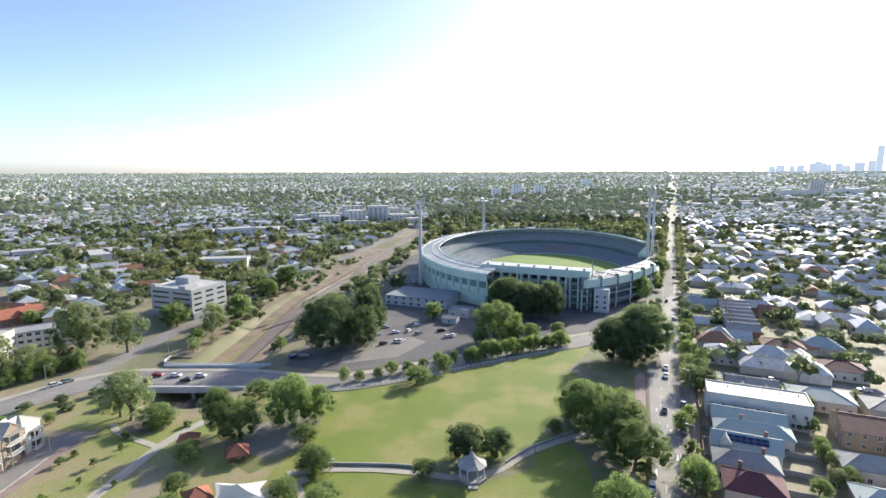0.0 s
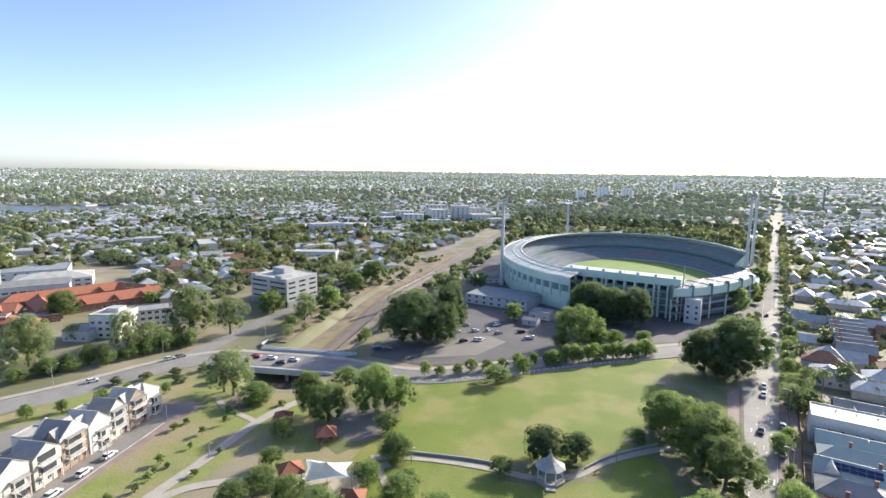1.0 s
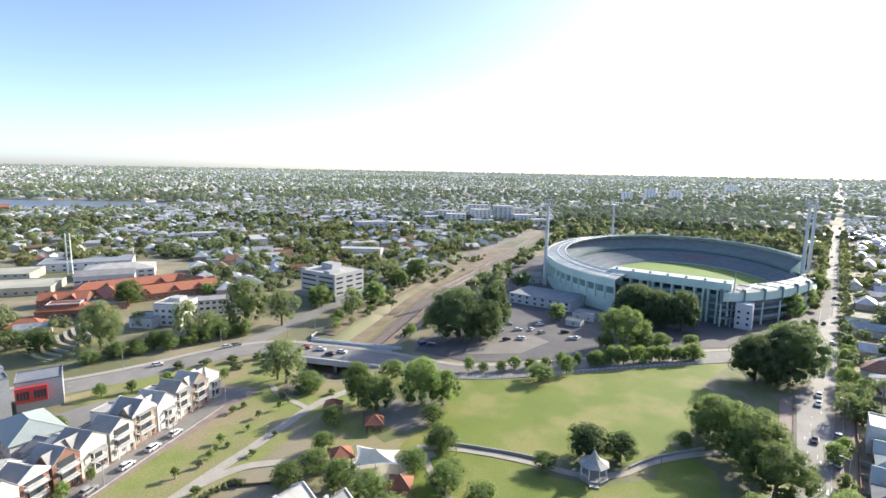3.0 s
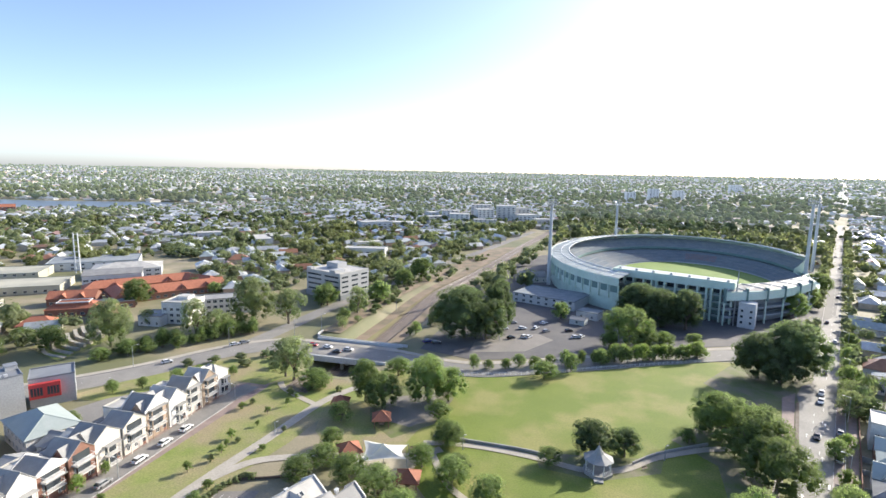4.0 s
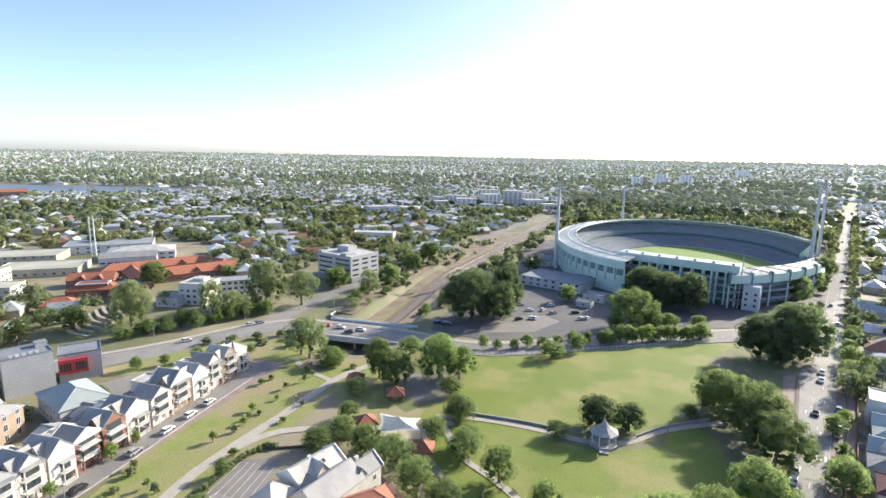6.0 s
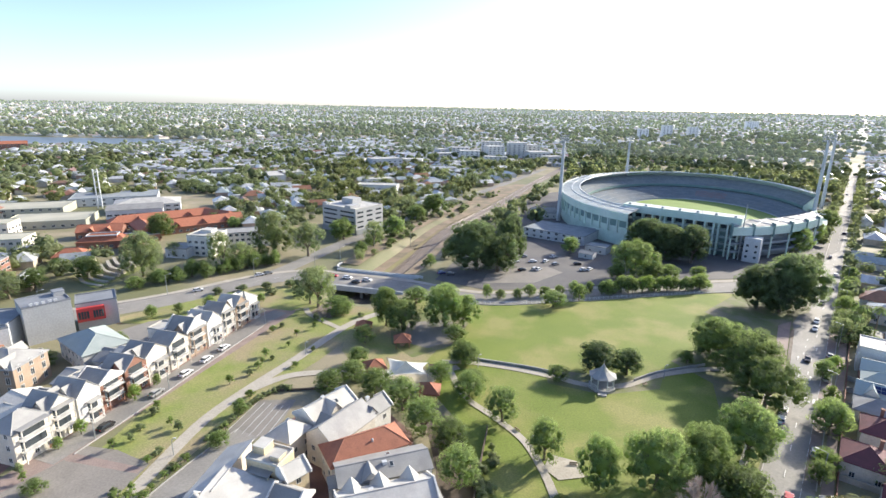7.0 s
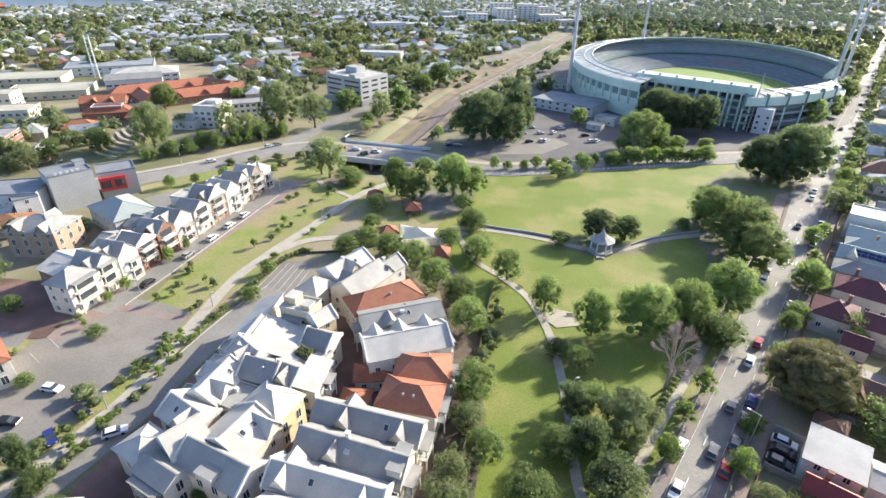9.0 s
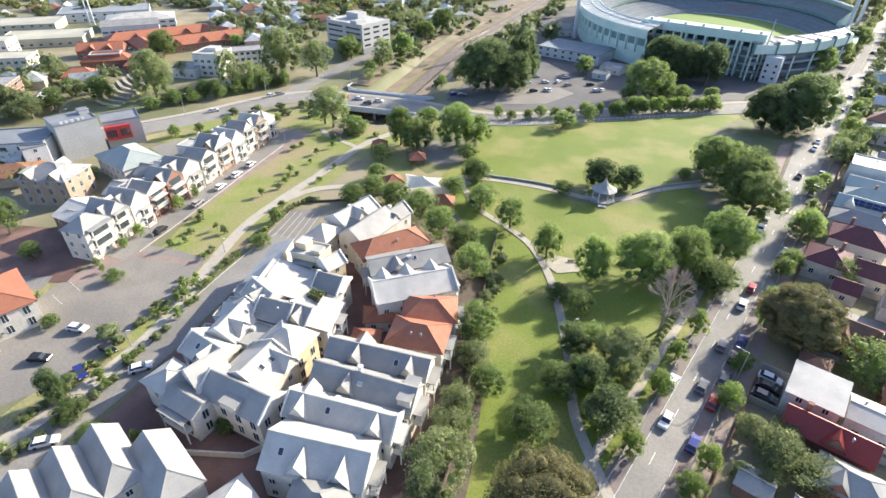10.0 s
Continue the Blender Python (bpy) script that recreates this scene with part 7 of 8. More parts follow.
house("flats_block", "wide pale mid-rise block", "apartment house", 1210, 1560, -25, 80, 24, 24, 0.5, "flat", M_WHITEW, M_ROOFG, sides="", group="city blocks")
house("brick_chimney", "tall dark industrial chimney", "chimney", 640, 1240, 0, 3, 3, 50, 0.3, "flat", M_GREYW, M_GREYW, sides="", group="")
for x, y, w, d, h, t in ((-168, 770, 30, 24, 15, 10), (-136, 800, 26, 30, 21, 25), (-104, 826, 30, 26, 26, 10), (-70, 812, 34, 26, 14, 25), (-196, 830, 28, 22, 15, 10), (-44, 776, 30, 20, 11, 40), (-150, 860, 34, 24, 24, 10), (-90, 870, 36, 22, 20, 25), (-126, 756, 34, 18, 9, 10), (-210, 780, 30, 20, 9, 40)):
    house("hospital_block", "white multi-storey hospital block far off", "hospital", x, y, t, w, d, h, 0.5, "flat", M_WHITEW, M_ROOFW, "-y", 6.0, "strip", group="hospital blocks")
for x, y, w, h in ((250, 1760, 30, 34), (330, 1790, 30, 30), (620, 2250, 44, 44), (160, 1560, 26, 28)):
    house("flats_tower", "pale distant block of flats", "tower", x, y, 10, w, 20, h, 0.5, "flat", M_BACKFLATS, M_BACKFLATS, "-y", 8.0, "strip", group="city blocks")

house("brick_mill", "large orange brick building far beyond the suburb", "building", -872, 612, 52, 40, 16, 12, 4, "gable", M_BRICK, M_ORANGE, "-y", 4.0, "wide")
# ---- trees: kind, place, crown radius, height ----
PLANTED = [
    ('hero', -50.4, 226.8, 15.1, 25.2),
    ('fig', -35.1, 241.0, 9.5, 27.2),
    ('hero', 36.0, 284.0, 12.0, 21.0),
    ('fig', 58.0, 274.0, 10.2, 21.0),
    ('heroblue', 25.1, 236.3, 11.8, 19.6),
    ('hero', 72.0, 211.0, 11.5, 18.6),
    ('hero', 86.0, 216.0, 13.0, 23.4),
    ('fig', 79.0, 208.0, 8.5, 15.0),
    ('heroblue', 44.5, 153.5, 10.0, 15.0),
    ('heroblue', 50.0, 141.0, 10.5, 16.5),
    ('heroblue', 51.2, 128.6, 9.0, 14.5),
    ('broad', 43.5, 160.3, 6.5, 8.7),
    ('heroblue', 39.7, 102.0, 8.4, 14.0),
    ('heroblue', 17.2, 85.0, 7.8, 14.4),
    ('heroblue', 27.1, 89.8, 6.6, 14.0),
    ('heroblue', 5.4, 81.5, 5.1, 13.0),
    ('broad', -6.7, 88.3, 4.6, 11.0),
    ('broad', -18.4, 100.7, 5.1, 10.0),
    ('fig', 5.8, 134.8, 6.3, 10.2),
    ('fig', 15.1, 136.3, 5.3, 8.8),
    ('broad', -5.6, 126.6, 3.9, 4.8),
    ('broad', -29.2, 109.3, 5.1, 8.3),
    ('broad', -33.9, 129.3, 4.8, 6.0),
    ('gum', -107.0, 161.4, 6.7, 15.3),
    ('heroblue', -69.1, 149.5, 6.4, 15.6),
    ('heroblue', -61.5, 146.0, 6.6, 12.6),
    ('heroblue', -48.2, 155.5, 8.8, 16.6),
    ('heroblue', -41.4, 157.5, 6.0, 12.6),
    ('broad', -41.2, 143.6, 4.4, 6.4),
    ('broad', -34.9, 129.0, 5.2, 7.8),
    ('broad', -65.3, 174.0, 6.4, 7.1),
    ('broad', -91.7, 156.0, 6.2, 6.9),
    ('broad', 33.5, 85.4, 6.2, 8.5),
    ('herogum', -197.7, 169.4, 10.1, 21.6),
    ('herogum', -161.2, 221.1, 12.6, 23.7),
    ('gum', -141.9, 223.3, 8.9, 19.1),
    ('gum', -169.8, 189.3, 6.9, 19.2),
    ('gum', -163.5, 196.3, 7.0, 12.9),
    ('heroblue', -244.1, 231.2, 9.0, 15.0),
    ('broad', -218.8, 159.2, 7.0, 10.7),
    ('broad', -225.7, 140.3, 6.1, 10.4),
    ('gum', -226.5, 130.0, 7.0, 9.4),
    ('broad', -10.0, 187.4, 5.9, 7.0),
    ('broad', 0.2, 197.9, 3.7, 7.7),
    ('gum', -46.2, 322.8, 8.9, 15.0),
    ('broad', -57.1, 343.7, 7.4, 14.3),
    ('broad', -5.6, 274.0, 5.9, 9.7),
    ('gum', -114.4, 248.7, 6.4, 15.7),
    ('gum', -111.8, 275.0, 8.1, 13.6),
    ('heroblue', -112.9, 325.4, 8.3, 12.2),
    ('heroblue', -107.5, 350.7, 10.0, 16.5),
    ('broad', -157.5, 308.6, 7.3, 10.0),
    ('broad', 34.5, 149.3, 2.5, 4.6),
    ('heroblue', 121.9, 319.0, 9.4, 15.6),
    ('heroblue', 139.7, 344.8, 9.2, 15.6),
    ('heroblue', 164.9, 392.1, 9.0, 14.9),
    ('dome', 0.0, 12.8, 10.0, 16.4),
    ('fig', 8.9, 37.7, 4.6, 9.0),
    ('fig', 2.6, 54.5, 4.0, 7.5),
    ('fig', 5.8, 45.5, 4.4, 8.5),
    ('broad', -18.1, 52.8, 4.9, 9.8),
    ('broad', -12.8, 38.7, 4.2, 7.4),
    ('gum', -17.0, 45.1, 4.1, 6.2),
    ('gum', -17.1, 16.9, 6.0, 13.5),
    ('gum', -16.5, 25.5, 4.7, 9.0),
    ('gum', -16.6, 30.1, 3.8, 9.7),
    ('broad', -23.9, 74.3, 5.3, 9.9),
    ('broad', -28.9, 85.7, 4.6, 8.3),
    ('broad', -45.1, 98.6, 5.9, 9.2),
    ('broad', -55.2, 104.2, 5.3, 8.0),
    ('broad', -36.4, 89.8, 5.5, 9.8),
    ('broad', -64.6, 108.9, 5.0, 6.4),
    ('broad', -68.4, 101.7, 4.4, 6.6),
    ('broad', -29.1, 113.8, 4.9, 6.0),
    ('broad', 0.2, 43.3, 4.5, 6.6),
    ('broad', -3.4, 32.3, 5.0, 6.0),
    ('gum', 10.0, 36.1, 5.3, 8.1),
    ('bright', 13.6, 32.4, 2.7, 6.0),
    ('herogum', 12.1, 52.8, 6.6, 9.0),
    ('bright', 19.6, 48.4, 2.9, 5.1),
    ('bright', 23.7, 58.9, 2.5, 4.8),
    ('bright', 28.3, 67.8, 2.8, 6.9),
    ('broad', 35.3, 88.0, 5.7, 6.3),
    ('broad', 2.9, 68.0, 3.5, 6.0),
    ('broad', -2.3, 71.6, 3.1, 4.5),
    ('broad', 6.2, 57.6, 3.8, 5.9),
    ('dome', 48.8, 70.8, 9.0, 13.6),
    ('bright', 35.8, 58.4, 2.7, 5.6),
    ('bright', 32.0, 48.5, 2.9, 5.6),
    ('bright', 26.2, 33.2, 2.6, 5.6),
    ('bright', 22.6, 26.6, 3.0, 5.6),
    ('bright', 55.9, 102.2, 3.3, 5.6),
    ('bright', 48.1, 85.3, 2.7, 4.2),
    ('broad', 62.7, 118.2, 5.2, 9.8),
    ('gum', 34.3, 41.8, 3.3, 5.1),
    ('gum', 37.0, 37.1, 4.8, 7.9),
    ('gum', 39.6, 41.0, 3.7, 5.6),
    ('gum', 41.5, 34.2, 5.4, 6.1),
    ('gum', 34.5, 31.7, 2.9, 4.5),
    ('broad', 61.3, 62.7, 6.9, 9.3),
    ('gum', 55.1, 86.4, 4.1, 4.5),
    ('broad', 66.8, 100.6, 5.4, 5.9),
    ('gum', 30.8, 32.5, 1.7, 4.4),
    ('gum', 91.0, 181.8, 5.1, 9.7),
    ('gum', 99.3, 193.7, 6.0, 9.1),
    ('broad', 65.1, 123.0, 4.8, 7.5),
    ('broad', 73.4, 150.1, 3.5, 6.8),
    ('broad', 96.8, 183.0, 6.4, 7.1),
    ('fig', -90.4, 14.3, 2.3, 8.7),
    ('broad', -84.9, 12.1, 3.2, 4.4),
    ('broad', -77.5, 9.2, 2.8, 3.8),
    ('broad', -69.7, 11.0, 0.9, 3.6),
    ('broad', -56.3, 17.5, 2.0, 2.9),
    ('broad', -152.9, 57.4, 5.1, 11.4),
    ('broad', -136.6, 50.0, 2.8, 5.0),
    ('broad', -108.8, 48.1, 2.6, 3.0),
    ('broad', -109.4, 30.7, 2.3, 3.0),
    ('broad', -159.0, 90.0, 4.5, 5.0),
    ('bush', -94.9, 31.4, 2.9, 3.2),
    ('broad', -82.3, 71.9, 2.8, 4.0),
    ('broad', -85.4, 84.7, 2.1, 4.6),
    ('gum', -102.0, 158.9, 7.8, 16.9),
    ('broad', -89.6, 155.1, 4.3, 5.4),
]
for kind, x, y, r, h in PLANTED:
    tree(kind, x, y, r, h)
bare_tree(*along(71.0, -6.0), 7.0, 17.0)
tree('hero', 45, 276, 12, 20)
for x, y, r, h in ((-67, 119, 3.6, 6), (-71, 134, 4.2, 6.5), (-39, 116, 4.2, 6.5)):
    tree('broad', x, y, r, h)
tree('broad', 33, 238, 7, 10)
tree('broad', 17, 230, 5, 8)
tree('broad', 42, 240, 5, 8)
tree('broad', 56, 244, 4.5, 7)
tree('fig', -40, 228, 11, 20)
tree('broad', -30, 345, 8, 12)
tree('broad', -48, 300, 7, 11)
tree('gum', -40, 275, 6, 11)
tree('broad', -52, 262, 6, 9)
for x, y in ((-150, 160), (-142, 166), (-134, 172), (-126, 178), (-120, 176), (-128, 166), (-138, 158), (-116, 168)):
    tree('bush', x, y, 3.0, 3.2, group='bank shrubs')
for x, y, r, h in ((-157, 131, 2.6, 5.0), (-150, 137, 2.2, 4.4), (-142, 145, 2.8, 5.6), (-133, 153, 2.4, 4.6), (-127, 157, 2.0, 4.0), (-148, 108, 2.6, 5.2), (-140, 104, 2.2, 4.6), (-138, 152, 2.4, 4.8)):
    tree('broad', x, y, r, h, group='bank trees')
for x, y, r, h in ((-117.4, 66.5, 1.7, 4.2), (-117.2, 82.6, 2.0, 4.8), (-117.4, 90.8, 1.5, 3.8), (-117.2, 60.4, 1.5, 3.4)):
    tree('bright', x, y, r, h, group='terrace street trees')
palm(*along(218, 16), 11, 3.2)
palm(*along(217, 21), 12, 3.2)
palm(*along(209, 14.5), 10, 3.0)
# street trees beyond, both sides of the long road
rs = random.Random(4)
for u in range(228, 900, 13):
    if u > 440:
        FAR_LEAFY.append((*along(u + rs.uniform(-2, 2), 12.5), rs.uniform(4, 5.5)))
        FAR_LEAFY.append((*along(u + rs.uniform(-2, 2), -3.4), rs.uniform(4, 5.8)))
        continue
    tree("broad", *along(u + rs.uniform(-2, 2), 12.0 + rs.uniform(-1, 1)), rs.uniform(2.7, 4.4), rs.uniform(5.5, 8.5), group="street trees")
    if u > 280 and not 330 < u < 360:
        tree("broad", *along(u + rs.uniform(-2, 2), -3.0 + rs.uniform(-1, 1)), rs.uniform(3.2, 4.8), rs.uniform(6, 9.5), group="street trees")
for u, r in ((26, 2.4), (88, 2.2), (110.5, 3.0), (153, 2.6), (176, 2.8)):
    tree("bright" if r < 3 else "broad", *along(u, 11.0), r, 1.5 * r + 1.5, group="street trees")
for k in range(20):
    tree("bush", *along(40 + k * 1.9, -4.9 + rs.uniform(-0.2, 0.2)), rs.uniform(0.9, 1.3), 1.5, group="hedge shrubs")
# belts of trees on both sides of the railway
for k in range(70):
    y = rs.uniform(250, 720)
    i = min(range(len(RAIL)), key=lambda j: abs(RAIL[j][1] - y))
    side = rs.random() < 0.55
    if y > 470:
        FAR_LEAFY.append((RAIL[i][0] + (rs.uniform(-62, -48) if side else rs.uniform(20, 32)), y, rs.uniform(4, 7.5)))
        continue
    tree(rs.choice(("broad", "gum", "broad")), RAIL[i][0] + (rs.uniform(-66, -50) if side else rs.uniform(20, 32)), y, rs.uniform(4, 7.5), rs.uniform(7, 13), group="railway trees")
# garden trees behind the houses of the long road
for k in range(34):
    u = 106 + 3.3 * k + rs.uniform(-1.5, 1.5)
    tree(rs.choice(("broad", "broad", "bush", "gum")), *along(u, rs.choice((40.5, 43.5, 46, 64)) + rs.uniform(-1.5, 1.5)), rs.uniform(1.8, 3.4), rs.uniform(3.2, 6.0), group="garden trees")
# trees and scrub beside the tracks
for k in range(30):
    y = 228 + 7.5 * k + rs.uniform(-3, 3)
    i = min(range(len(RAIL)), key=lambda j: abs(RAIL[j][1] - y))
    tree("far" if k % 3 else "broad", RAIL[i][0] + (rs.uniform(-31, -23) if k % 2 else rs.uniform(15, 21)), y, rs.uniform(2.4, 4.6), rs.uniform(3.5, 8.0), group="railway trees")
# young trees along the fence and the strip
for k in range(16):
    t = k / 15
    tree(rs.choice(("broad", "bright")), 12 + 44 * t + rs.uniform(-1, 1), 210 + 19 * t + rs.uniform(-1, 3), rs.uniform(2.4, 4.0), rs.uniform(4.5, 8.5), group="young trees")
for k in range(9):
    tree("broad", -38 + k * 6 + rs.uniform(-1, 1), 187 + k * 2.6 + rs.uniform(0, 3), rs.uniform(2.0, 3.4), rs.uniform(4, 7), group="young trees")
for k in range(46):
    y = rs.uniform(-2, 156)
    x = (rs.uniform(-110, -80) if y > 62 else rs.uniform(-91, -84.5)) if k % 3 else (rs.uniform(-98, -84) if y > 62 else rs.uniform(-120, -112) - max(0, 30 - y) * 0.1)
    if y > 62 and abs(x - (-92 + 0.13 * max(0, y - 96))) < 2.4:
        x -= 6
    tree(rs.choice(("sapling", "bush", "sapling")), x, y, rs.uniform(0.9, 1.8), rs.uniform(1.6, 3.4), group="strip plants")
for k in range(26):
    tree("bush", -121.5 - 0.9 * k * 0.3 + rs.uniform(-0.8, 0.8), 38 - k * 1.6, rs.uniform(0.8, 1.5), 1.6, group="hedge shrubs")
for k in range(90):
    y = rs.uniform(-4, 66)
    bend = -88 + (0.9 * (14 - y) * 0.35 if y < 14 else 0) * -1
    tree(rs.choice(("bush", "bush", "sapling")), rs.choice((bend - 2.6 - rs.uniform(0, 1.6), bend + 3.0 + rs.uniform(0, 0.9))) + (-1.6 if y > 52 else 0), y, rs.uniform(0.7, 1.5), rs.uniform(1.1, 2.2), group="strip plants")
# shrubs along garden beds and banks
for k in range(22):
    t = k / 21
    tree("bush", -86.2 + 2.0 * t + 12 * max(0, t - 0.62), 73 + 26 * min(1, t * 1.2), rs.uniform(0.9, 1.5), 1.7, group="hedge shrubs")
for k in range(40):
    t = rs.random()
    tree("bush", -20 + 5 * t + rs.uniform(-3, 3), 90 - 92 * t, rs.uniform(1.0, 2.2), 2.2, group="garden shrubs")
for k in range(60):
    y = rs.uniform(215, 480)
    i = min(range(len(RAIL)), key=lambda j: abs(RAIL[j][1] - y))
    tree(rs.choice(("bush", "bush", "gum")), RAIL[i][0] + rs.choice((-1, -1, 1)) * rs.uniform(12, 26), y, rs.uniform(1.4, 3.6), rs.uniform(1.8, 5.0), group="railway scrub")
for k in range(12, 34):
    t = k / 33
    tree("broad", -212 + 62 * t + rs.uniform(-2, 2), 128 + 74 * t + rs.uniform(-1, 6), rs.uniform(2.4, 4.6), rs.uniform(4, 9), group="roadside trees")
for k in range(30):
    x, y = rs.uniform(-300, -160), rs.uniform(150, 330)
    if not (-242 < x < -200 and y < 200) and not (-345 < x < -225 and 195 < y < 300):
        tree(rs.choice(("broad", "gum")), x, y, rs.uniform(3, 6), rs.uniform(5, 10), group="roadside trees")


# ---- the suburb ----
def in_outline(x, y, poly):
    inside = False
    for (xa, ya), (xb, yb) in zip(poly, poly[1:] + poly[:1]):
        if (ya > y) != (yb > y) and x < (xb - xa) * (y - ya) / (yb - ya) + xa:
            inside = not inside
    return inside


KEEP_FREE = [
    [(-150, -40), (-150, 60), (-215, 110), (-230, 160), (-240, 190), (-330, 170), (-420, 280), (-330, 360), (-200, 260), (-165, 320), (-120, 315), (-100, 480), (-40, 720), (20, 720), (-20, 560), (60, 610), (190, 570), (215, 460), (110, 250), (60, 130), (15, 30), (0, -40)],
    [along(-80, -8), along(3400, -8), along(3400, 17), along(230, 17), along(230, 80), along(30, 80), along(-80, 60)],
    [(-1700, 560), (-1100, 640), (-960, 660), (-790, 780), (-740, 900), (-800, 990), (-900, 965), (-1090, 905), (-1700, 860)],
]


def is_free(x, y):
    return not any(in_outline(x, y, p) for p in KEEP_FREE)


def in_view(x, y):
    a = math.degrees(math.atan2(-x, y + 40))
    return -47 < a < 62


def small_house(g, x, y, z, turn, L, W, e, r, kind):
    """Walls and roof of a plain house, walls in slot 0, roof in slot 1."""
    c, s = math.cos(turn), math.sin(turn)
    P = lambda px, py, pz: (x + px * c - py * s, y + px * s + py * c, z + pz)
    a, b = L / 2, W / 2
    k = len(g.v)
    g.v += [P(-a, -b, -1), P(a, -b, -1), P(a, b, -1), P(-a, b, -1), P(-a, -b, e), P(a, -b, e), P(a, b, e), P(-a, b, e)]
    for q in ((0, 1, 5, 4), (1, 2, 6, 5), (2, 3, 7, 6), (3, 0, 4, 7)):
        g.f.append(tuple(k + i for i in q))
        g.m.append(0)
    o = 0.5
    a, b = a + o, b + o
    k = len(g.v)
    rr = max(a - b, 0.1) if kind else a
    g.v += [P(-a, -b, e - 0.1), P(a, -b, e - 0.1), P(a, b, e - 0.1), P(-a, b, e - 0.1), P(-rr, 0, e + r), P(rr, 0, e + r)]
    for q in ((0, 1, 5, 4), (1, 2, 5), (2, 3, 4, 5), (3, 0, 4)):
        g.f.append(tuple(k + i for i in q))
        g.m.append(1)


def build_suburb():
    rs = random.Random(17)
    spots = []
    for gx in range(-72, 56):
        for gy in range(-12, 78):
            x, y = gx * 16.4 + gy * 3.1 + rs.uniform(-5, 5), gy * 16.6 - gx * 2.2 + rs.uniform(-5, 5) + 40
            if (gy + (gx // 9)) % 5 == 3 and rs.random() < 0.8:
                continue
            if not in_view(x, y) or math.hypot(x, y) > 1250 or not is_free(x, y):
                continue
            spots.append((math.hypot(x, y), x, y))
    spots.sort()
    near_meshes = []
    for kind, L, W, r in ((1, 15, 11, 2.6), (0, 14, 9, 2.8), (1, 18, 12, 2.8), (1, 12, 11, 2.6), (0, 17, 8, 2.4), (1, 21, 10, 2.4)):
        g = Geo()
        small_house(g, 0, 0, 0, 0, L, W, 3.4, r, kind)
        w, rf = Geo(), Geo()
        for f, m in zip(g.f, g.m):
            (rf if m else w).face([g.v[i] for i in f])
        bx = Geo()
        bx.box(-L / 2 - 0.5, L / 2 + 0.5, -W / 2 - 0.5, W / 2 + 0.5, 3.1, 3.28)
        for f in bx.f:
            rf.face([bx.v[i] for i in f])
        near_meshes.append((w.mesh("wall", [M_WALLPICK]), rf.mesh("roof", [M_ROOFPICK])))
    rest, back = Geo(), Geo()
    leafy = list(FAR_LEAFY)
    built = 0
    park_like = lambda x, y: (y > 620 and -20 < x < 420 and y < 1150 and x < 0.44 * y - 20) or (y > 540 and 60 < x < 260 and x < 0.44 * y - 20)
    for d, x, y in spots:
        woods = park_like(x, y)
        green = noise.noise((x * 0.008, y * 0.005, 2.0))
        east = x > 0.44 * y + 10
        if rs.random() < (0.12 if woods else (0.70 if east else (0.82 if green < 0.10 else 0.42))):
            turn = radians(rs.choice((0, 90)) + (24 if x < 0.4 * y and x > -60 else (-24 if x > 0 else 38)) + rs.uniform(-4, 4))
            if built < 300:
                w, rf = near_meshes[rs.randrange(6)]
                ob = tagged(new("suburban_house", w), "small suburban house with a pitched roof among trees", "house", "suburban houses")
                ob.matrix_basis = Matrix.Translation((x, y, ground_z(x, y))) @ Matrix.Rotation(turn, 4, "Z") @ Matrix.Diagonal((rs.uniform(0.85, 1.1), rs.uniform(0.85, 1.1), rs.uniform(0.9, 1.3), 1))
                part("roof", rf, None, ob)
                built += 1
            else:
                small_house(back if d > 900 else rest, x, y, ground_z(x, y), turn, rs.uniform(11, 21), rs.uniform(8, 12), rs.uniform(3, 5), rs.uniform(1.8, 3), rs.random() < 0.7)
        n = (rs.choice((2, 3, 3)) if east else (rs.choice((2, 2, 3)) if green < 0.10 else 4)) if not woods else (rs.choice((2, 3, 4)) if green > -0.15 else 1)
        for _ in range(n):
            tx, ty = x + rs.uniform(-9, 9), y + rs.uniform(-9, 9)
            leafy.append((tx, ty, rs.uniform(2.6, 5.4) * (1.25 if woods else (0.85 if east else 1.0)) * (1.5 if rs.random() < 0.14 else 1)))
    # a belt of tall trees on the river's far bank
    for k in range(230):
        t = rs.random()
        leafy.append((-1650 + 900 * t + rs.uniform(-25, 25), 850 + 150 * t ** 1.5 + rs.uniform(0, 70), rs.uniform(7, 11)))
    # the far city floor
    for gx in range(-90, 90):
        for gy in range(0, 92):
            x, y = gx * 48 + rs.uniform(-20, 20), gy * 48 + 200 + rs.uniform(-20, 20)
            d = math.hypot(x, y)
            if d < 1230 or d > 4700 or not in_view(x, y) or not is_free(x, y):
                continue
            z = ground_z(x, y)
            lush = noise.noise((x * 0.0022, y * 0.0035, 7.0))
            for _ in range(1 if lush > 0.12 else 3):
                if rs.random() < (0.62 if x > -0.2 * y else 0.5) * (1.2 if x > 0.45 * y else 1):
                    big = 1.9 if x > 0.5 * y and rs.random() < 0.3 else 1.0
                    small_house(back, x + rs.uniform(-20, 20), y + rs.uniform(-20, 20), z, rs.uniform(0, 3), rs.uniform(13, 26) * big, rs.uniform(9, 15), rs.uniform(3, 6) * big, rs.uniform(1.5, 3), rs.random() < 0.6)
            for _ in range((4 if lush > 0.12 else 2) if d < 3200 else (2 if lush > 0.0 else 1)):
                leafy.append((x + rs.uniform(-24, 24), y + rs.uniform(-24, 24), rs.uniform(6, 11)))
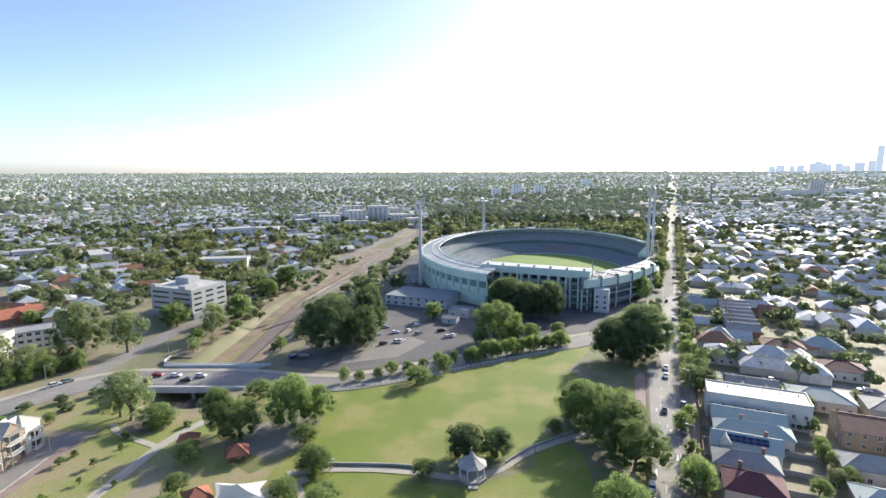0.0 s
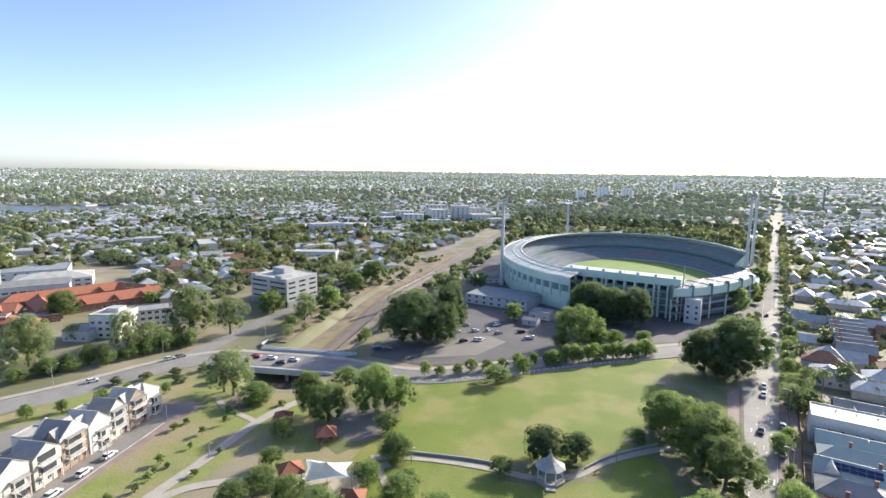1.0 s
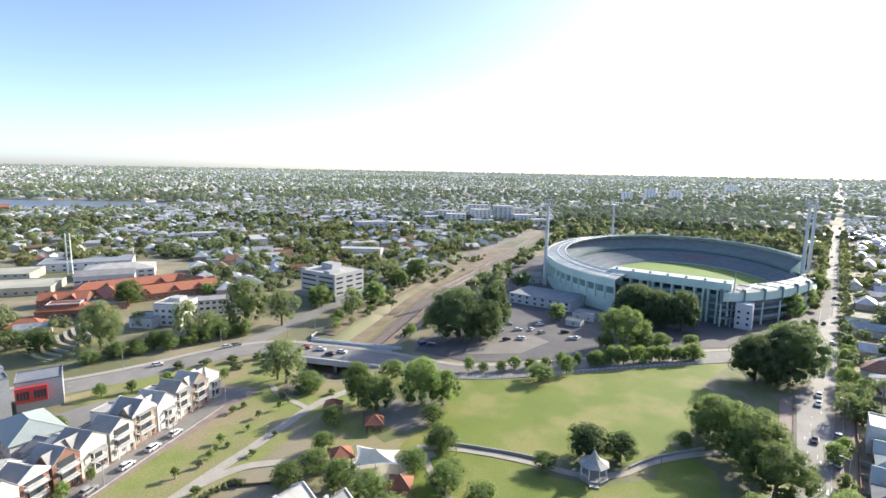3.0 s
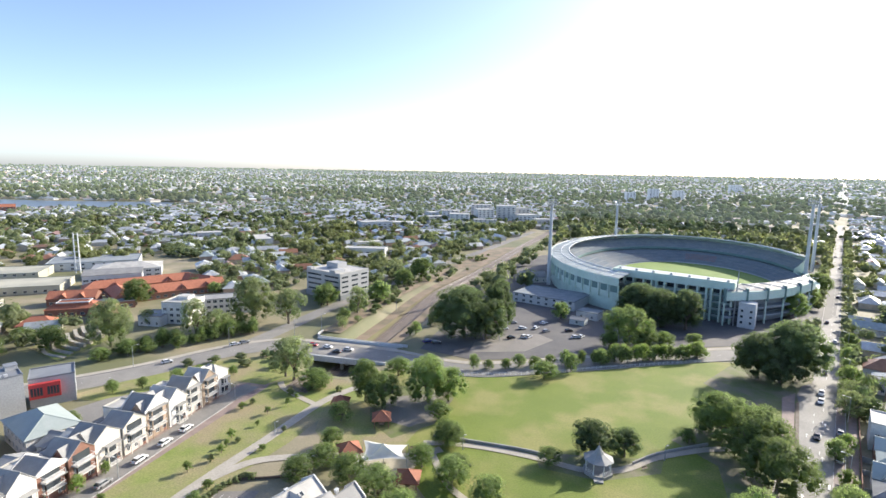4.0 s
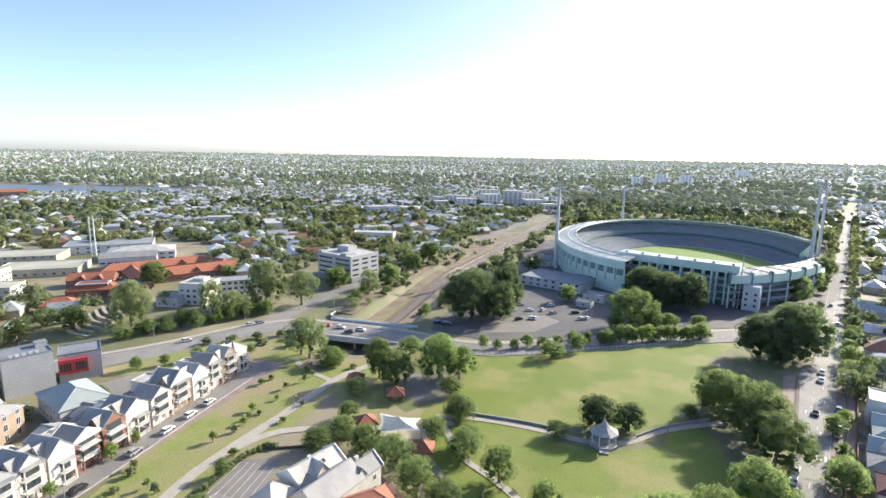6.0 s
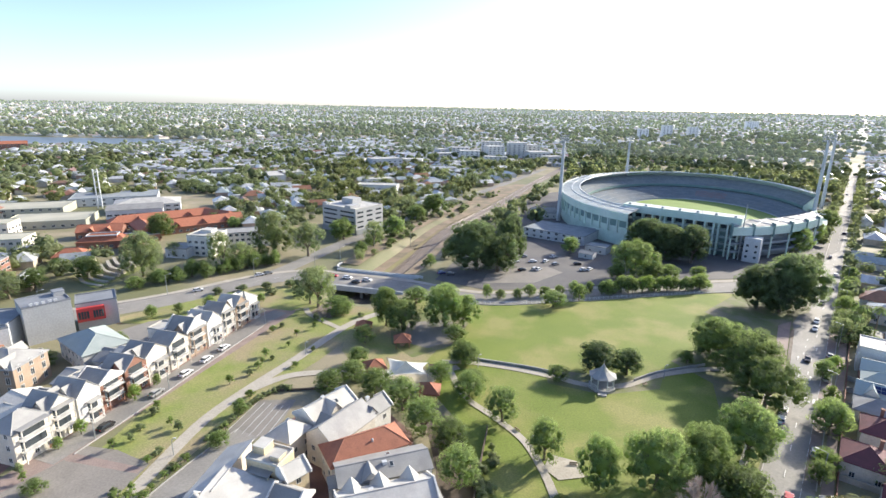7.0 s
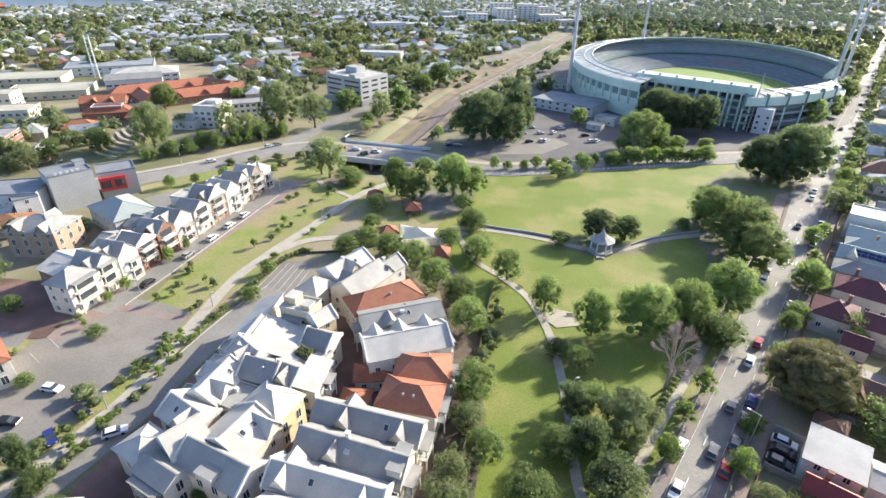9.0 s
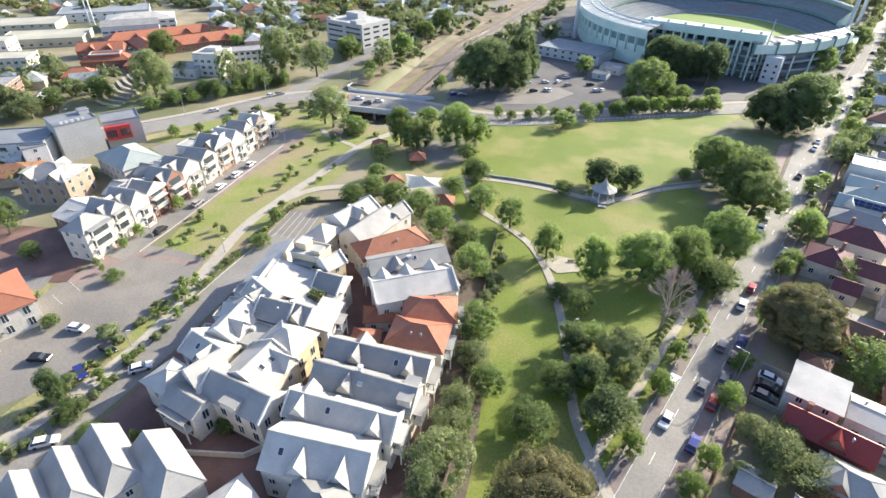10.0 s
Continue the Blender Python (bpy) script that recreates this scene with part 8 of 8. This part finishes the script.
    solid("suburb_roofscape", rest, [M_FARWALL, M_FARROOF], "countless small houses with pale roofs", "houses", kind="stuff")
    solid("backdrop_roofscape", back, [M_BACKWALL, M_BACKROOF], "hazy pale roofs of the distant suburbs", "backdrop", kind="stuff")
    # clumped foliage between the houses
    bm = bmesh.new()
    bmesh.ops.create_icosphere(bm, subdivisions=1, radius=1.0)
    base = np.array([v.co[:] for v in bm.verts])
    tri = np.array([[v.index for v in f.verts] for f in bm.faces])
    bm.free()
    rng = np.random.default_rng(9)
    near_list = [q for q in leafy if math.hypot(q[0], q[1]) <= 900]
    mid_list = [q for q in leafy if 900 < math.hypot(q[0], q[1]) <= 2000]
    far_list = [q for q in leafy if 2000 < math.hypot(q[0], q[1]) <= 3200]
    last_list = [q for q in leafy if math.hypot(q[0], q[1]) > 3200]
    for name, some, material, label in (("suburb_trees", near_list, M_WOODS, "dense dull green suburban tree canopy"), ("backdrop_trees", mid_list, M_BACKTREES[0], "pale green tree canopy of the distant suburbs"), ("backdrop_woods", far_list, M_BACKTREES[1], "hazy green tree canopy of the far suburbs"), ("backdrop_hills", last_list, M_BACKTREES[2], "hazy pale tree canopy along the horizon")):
        vs, fs, k = [], [], 0
        for x, y, r in some:
            far = math.hypot(x, y)
            z = ground_z(x, y)
            near = far < 560
            lobes = 8 if near else (3 if far < 900 else (2 if far < 2000 else 1))
            spots = rng.normal(size=(lobes, 3))
            spots /= np.linalg.norm(spots, axis=1, keepdims=True)
            for q in spots:
                rr = r * (rng.uniform(0.3, 0.5) if near else rng.uniform(0.42, 0.75))
                c = np.array([x, y, z + r * 0.95]) + q * r * rng.uniform(0.3, 0.62) * np.array([1, 1, 0.75])
                vs.append(c + base * rr * rng.uniform(0.68, 1.2, (len(base), 1)) * np.array([1, 1, 0.85]))
                fs.append(tri + k)
                k += len(base)
            if far < 760:
                m = 110 if near else 40
                d = rng.normal(size=(m, 3))
                d /= np.linalg.norm(d, axis=1, keepdims=True)
                d[:, 2] = d[:, 2] * 0.7 + 0.2
                p = np.array([x, y, z + r * 0.95]) + d * r * rng.uniform(0.6, 1.05, (m, 1))
                t = np.cross(d, rng.normal(size=(m, 3)))
                t /= np.linalg.norm(t, axis=1, keepdims=True)
                b = np.cross(d, t)
                s = rng.uniform(0.25, 0.55, (m, 1)) * r * (0.26 if near else 0.4)
                vs.append(np.stack([p + t * s, p + b * s + d * s * 0.4, p - t * s], 1).reshape(-1, 3))
                fs.append(np.arange(m * 3).reshape(-1, 3) + k)
                k += m * 3
        me = bpy.data.meshes.new(name)
        V, F = np.concatenate(vs), np.concatenate(fs)
        me.from_pydata(V.tolist(), [], F.tolist())
        me.materials.append(material)
        me.update()
        tagged(new(name, me), label, "trees", kind="stuff")


build_suburb()
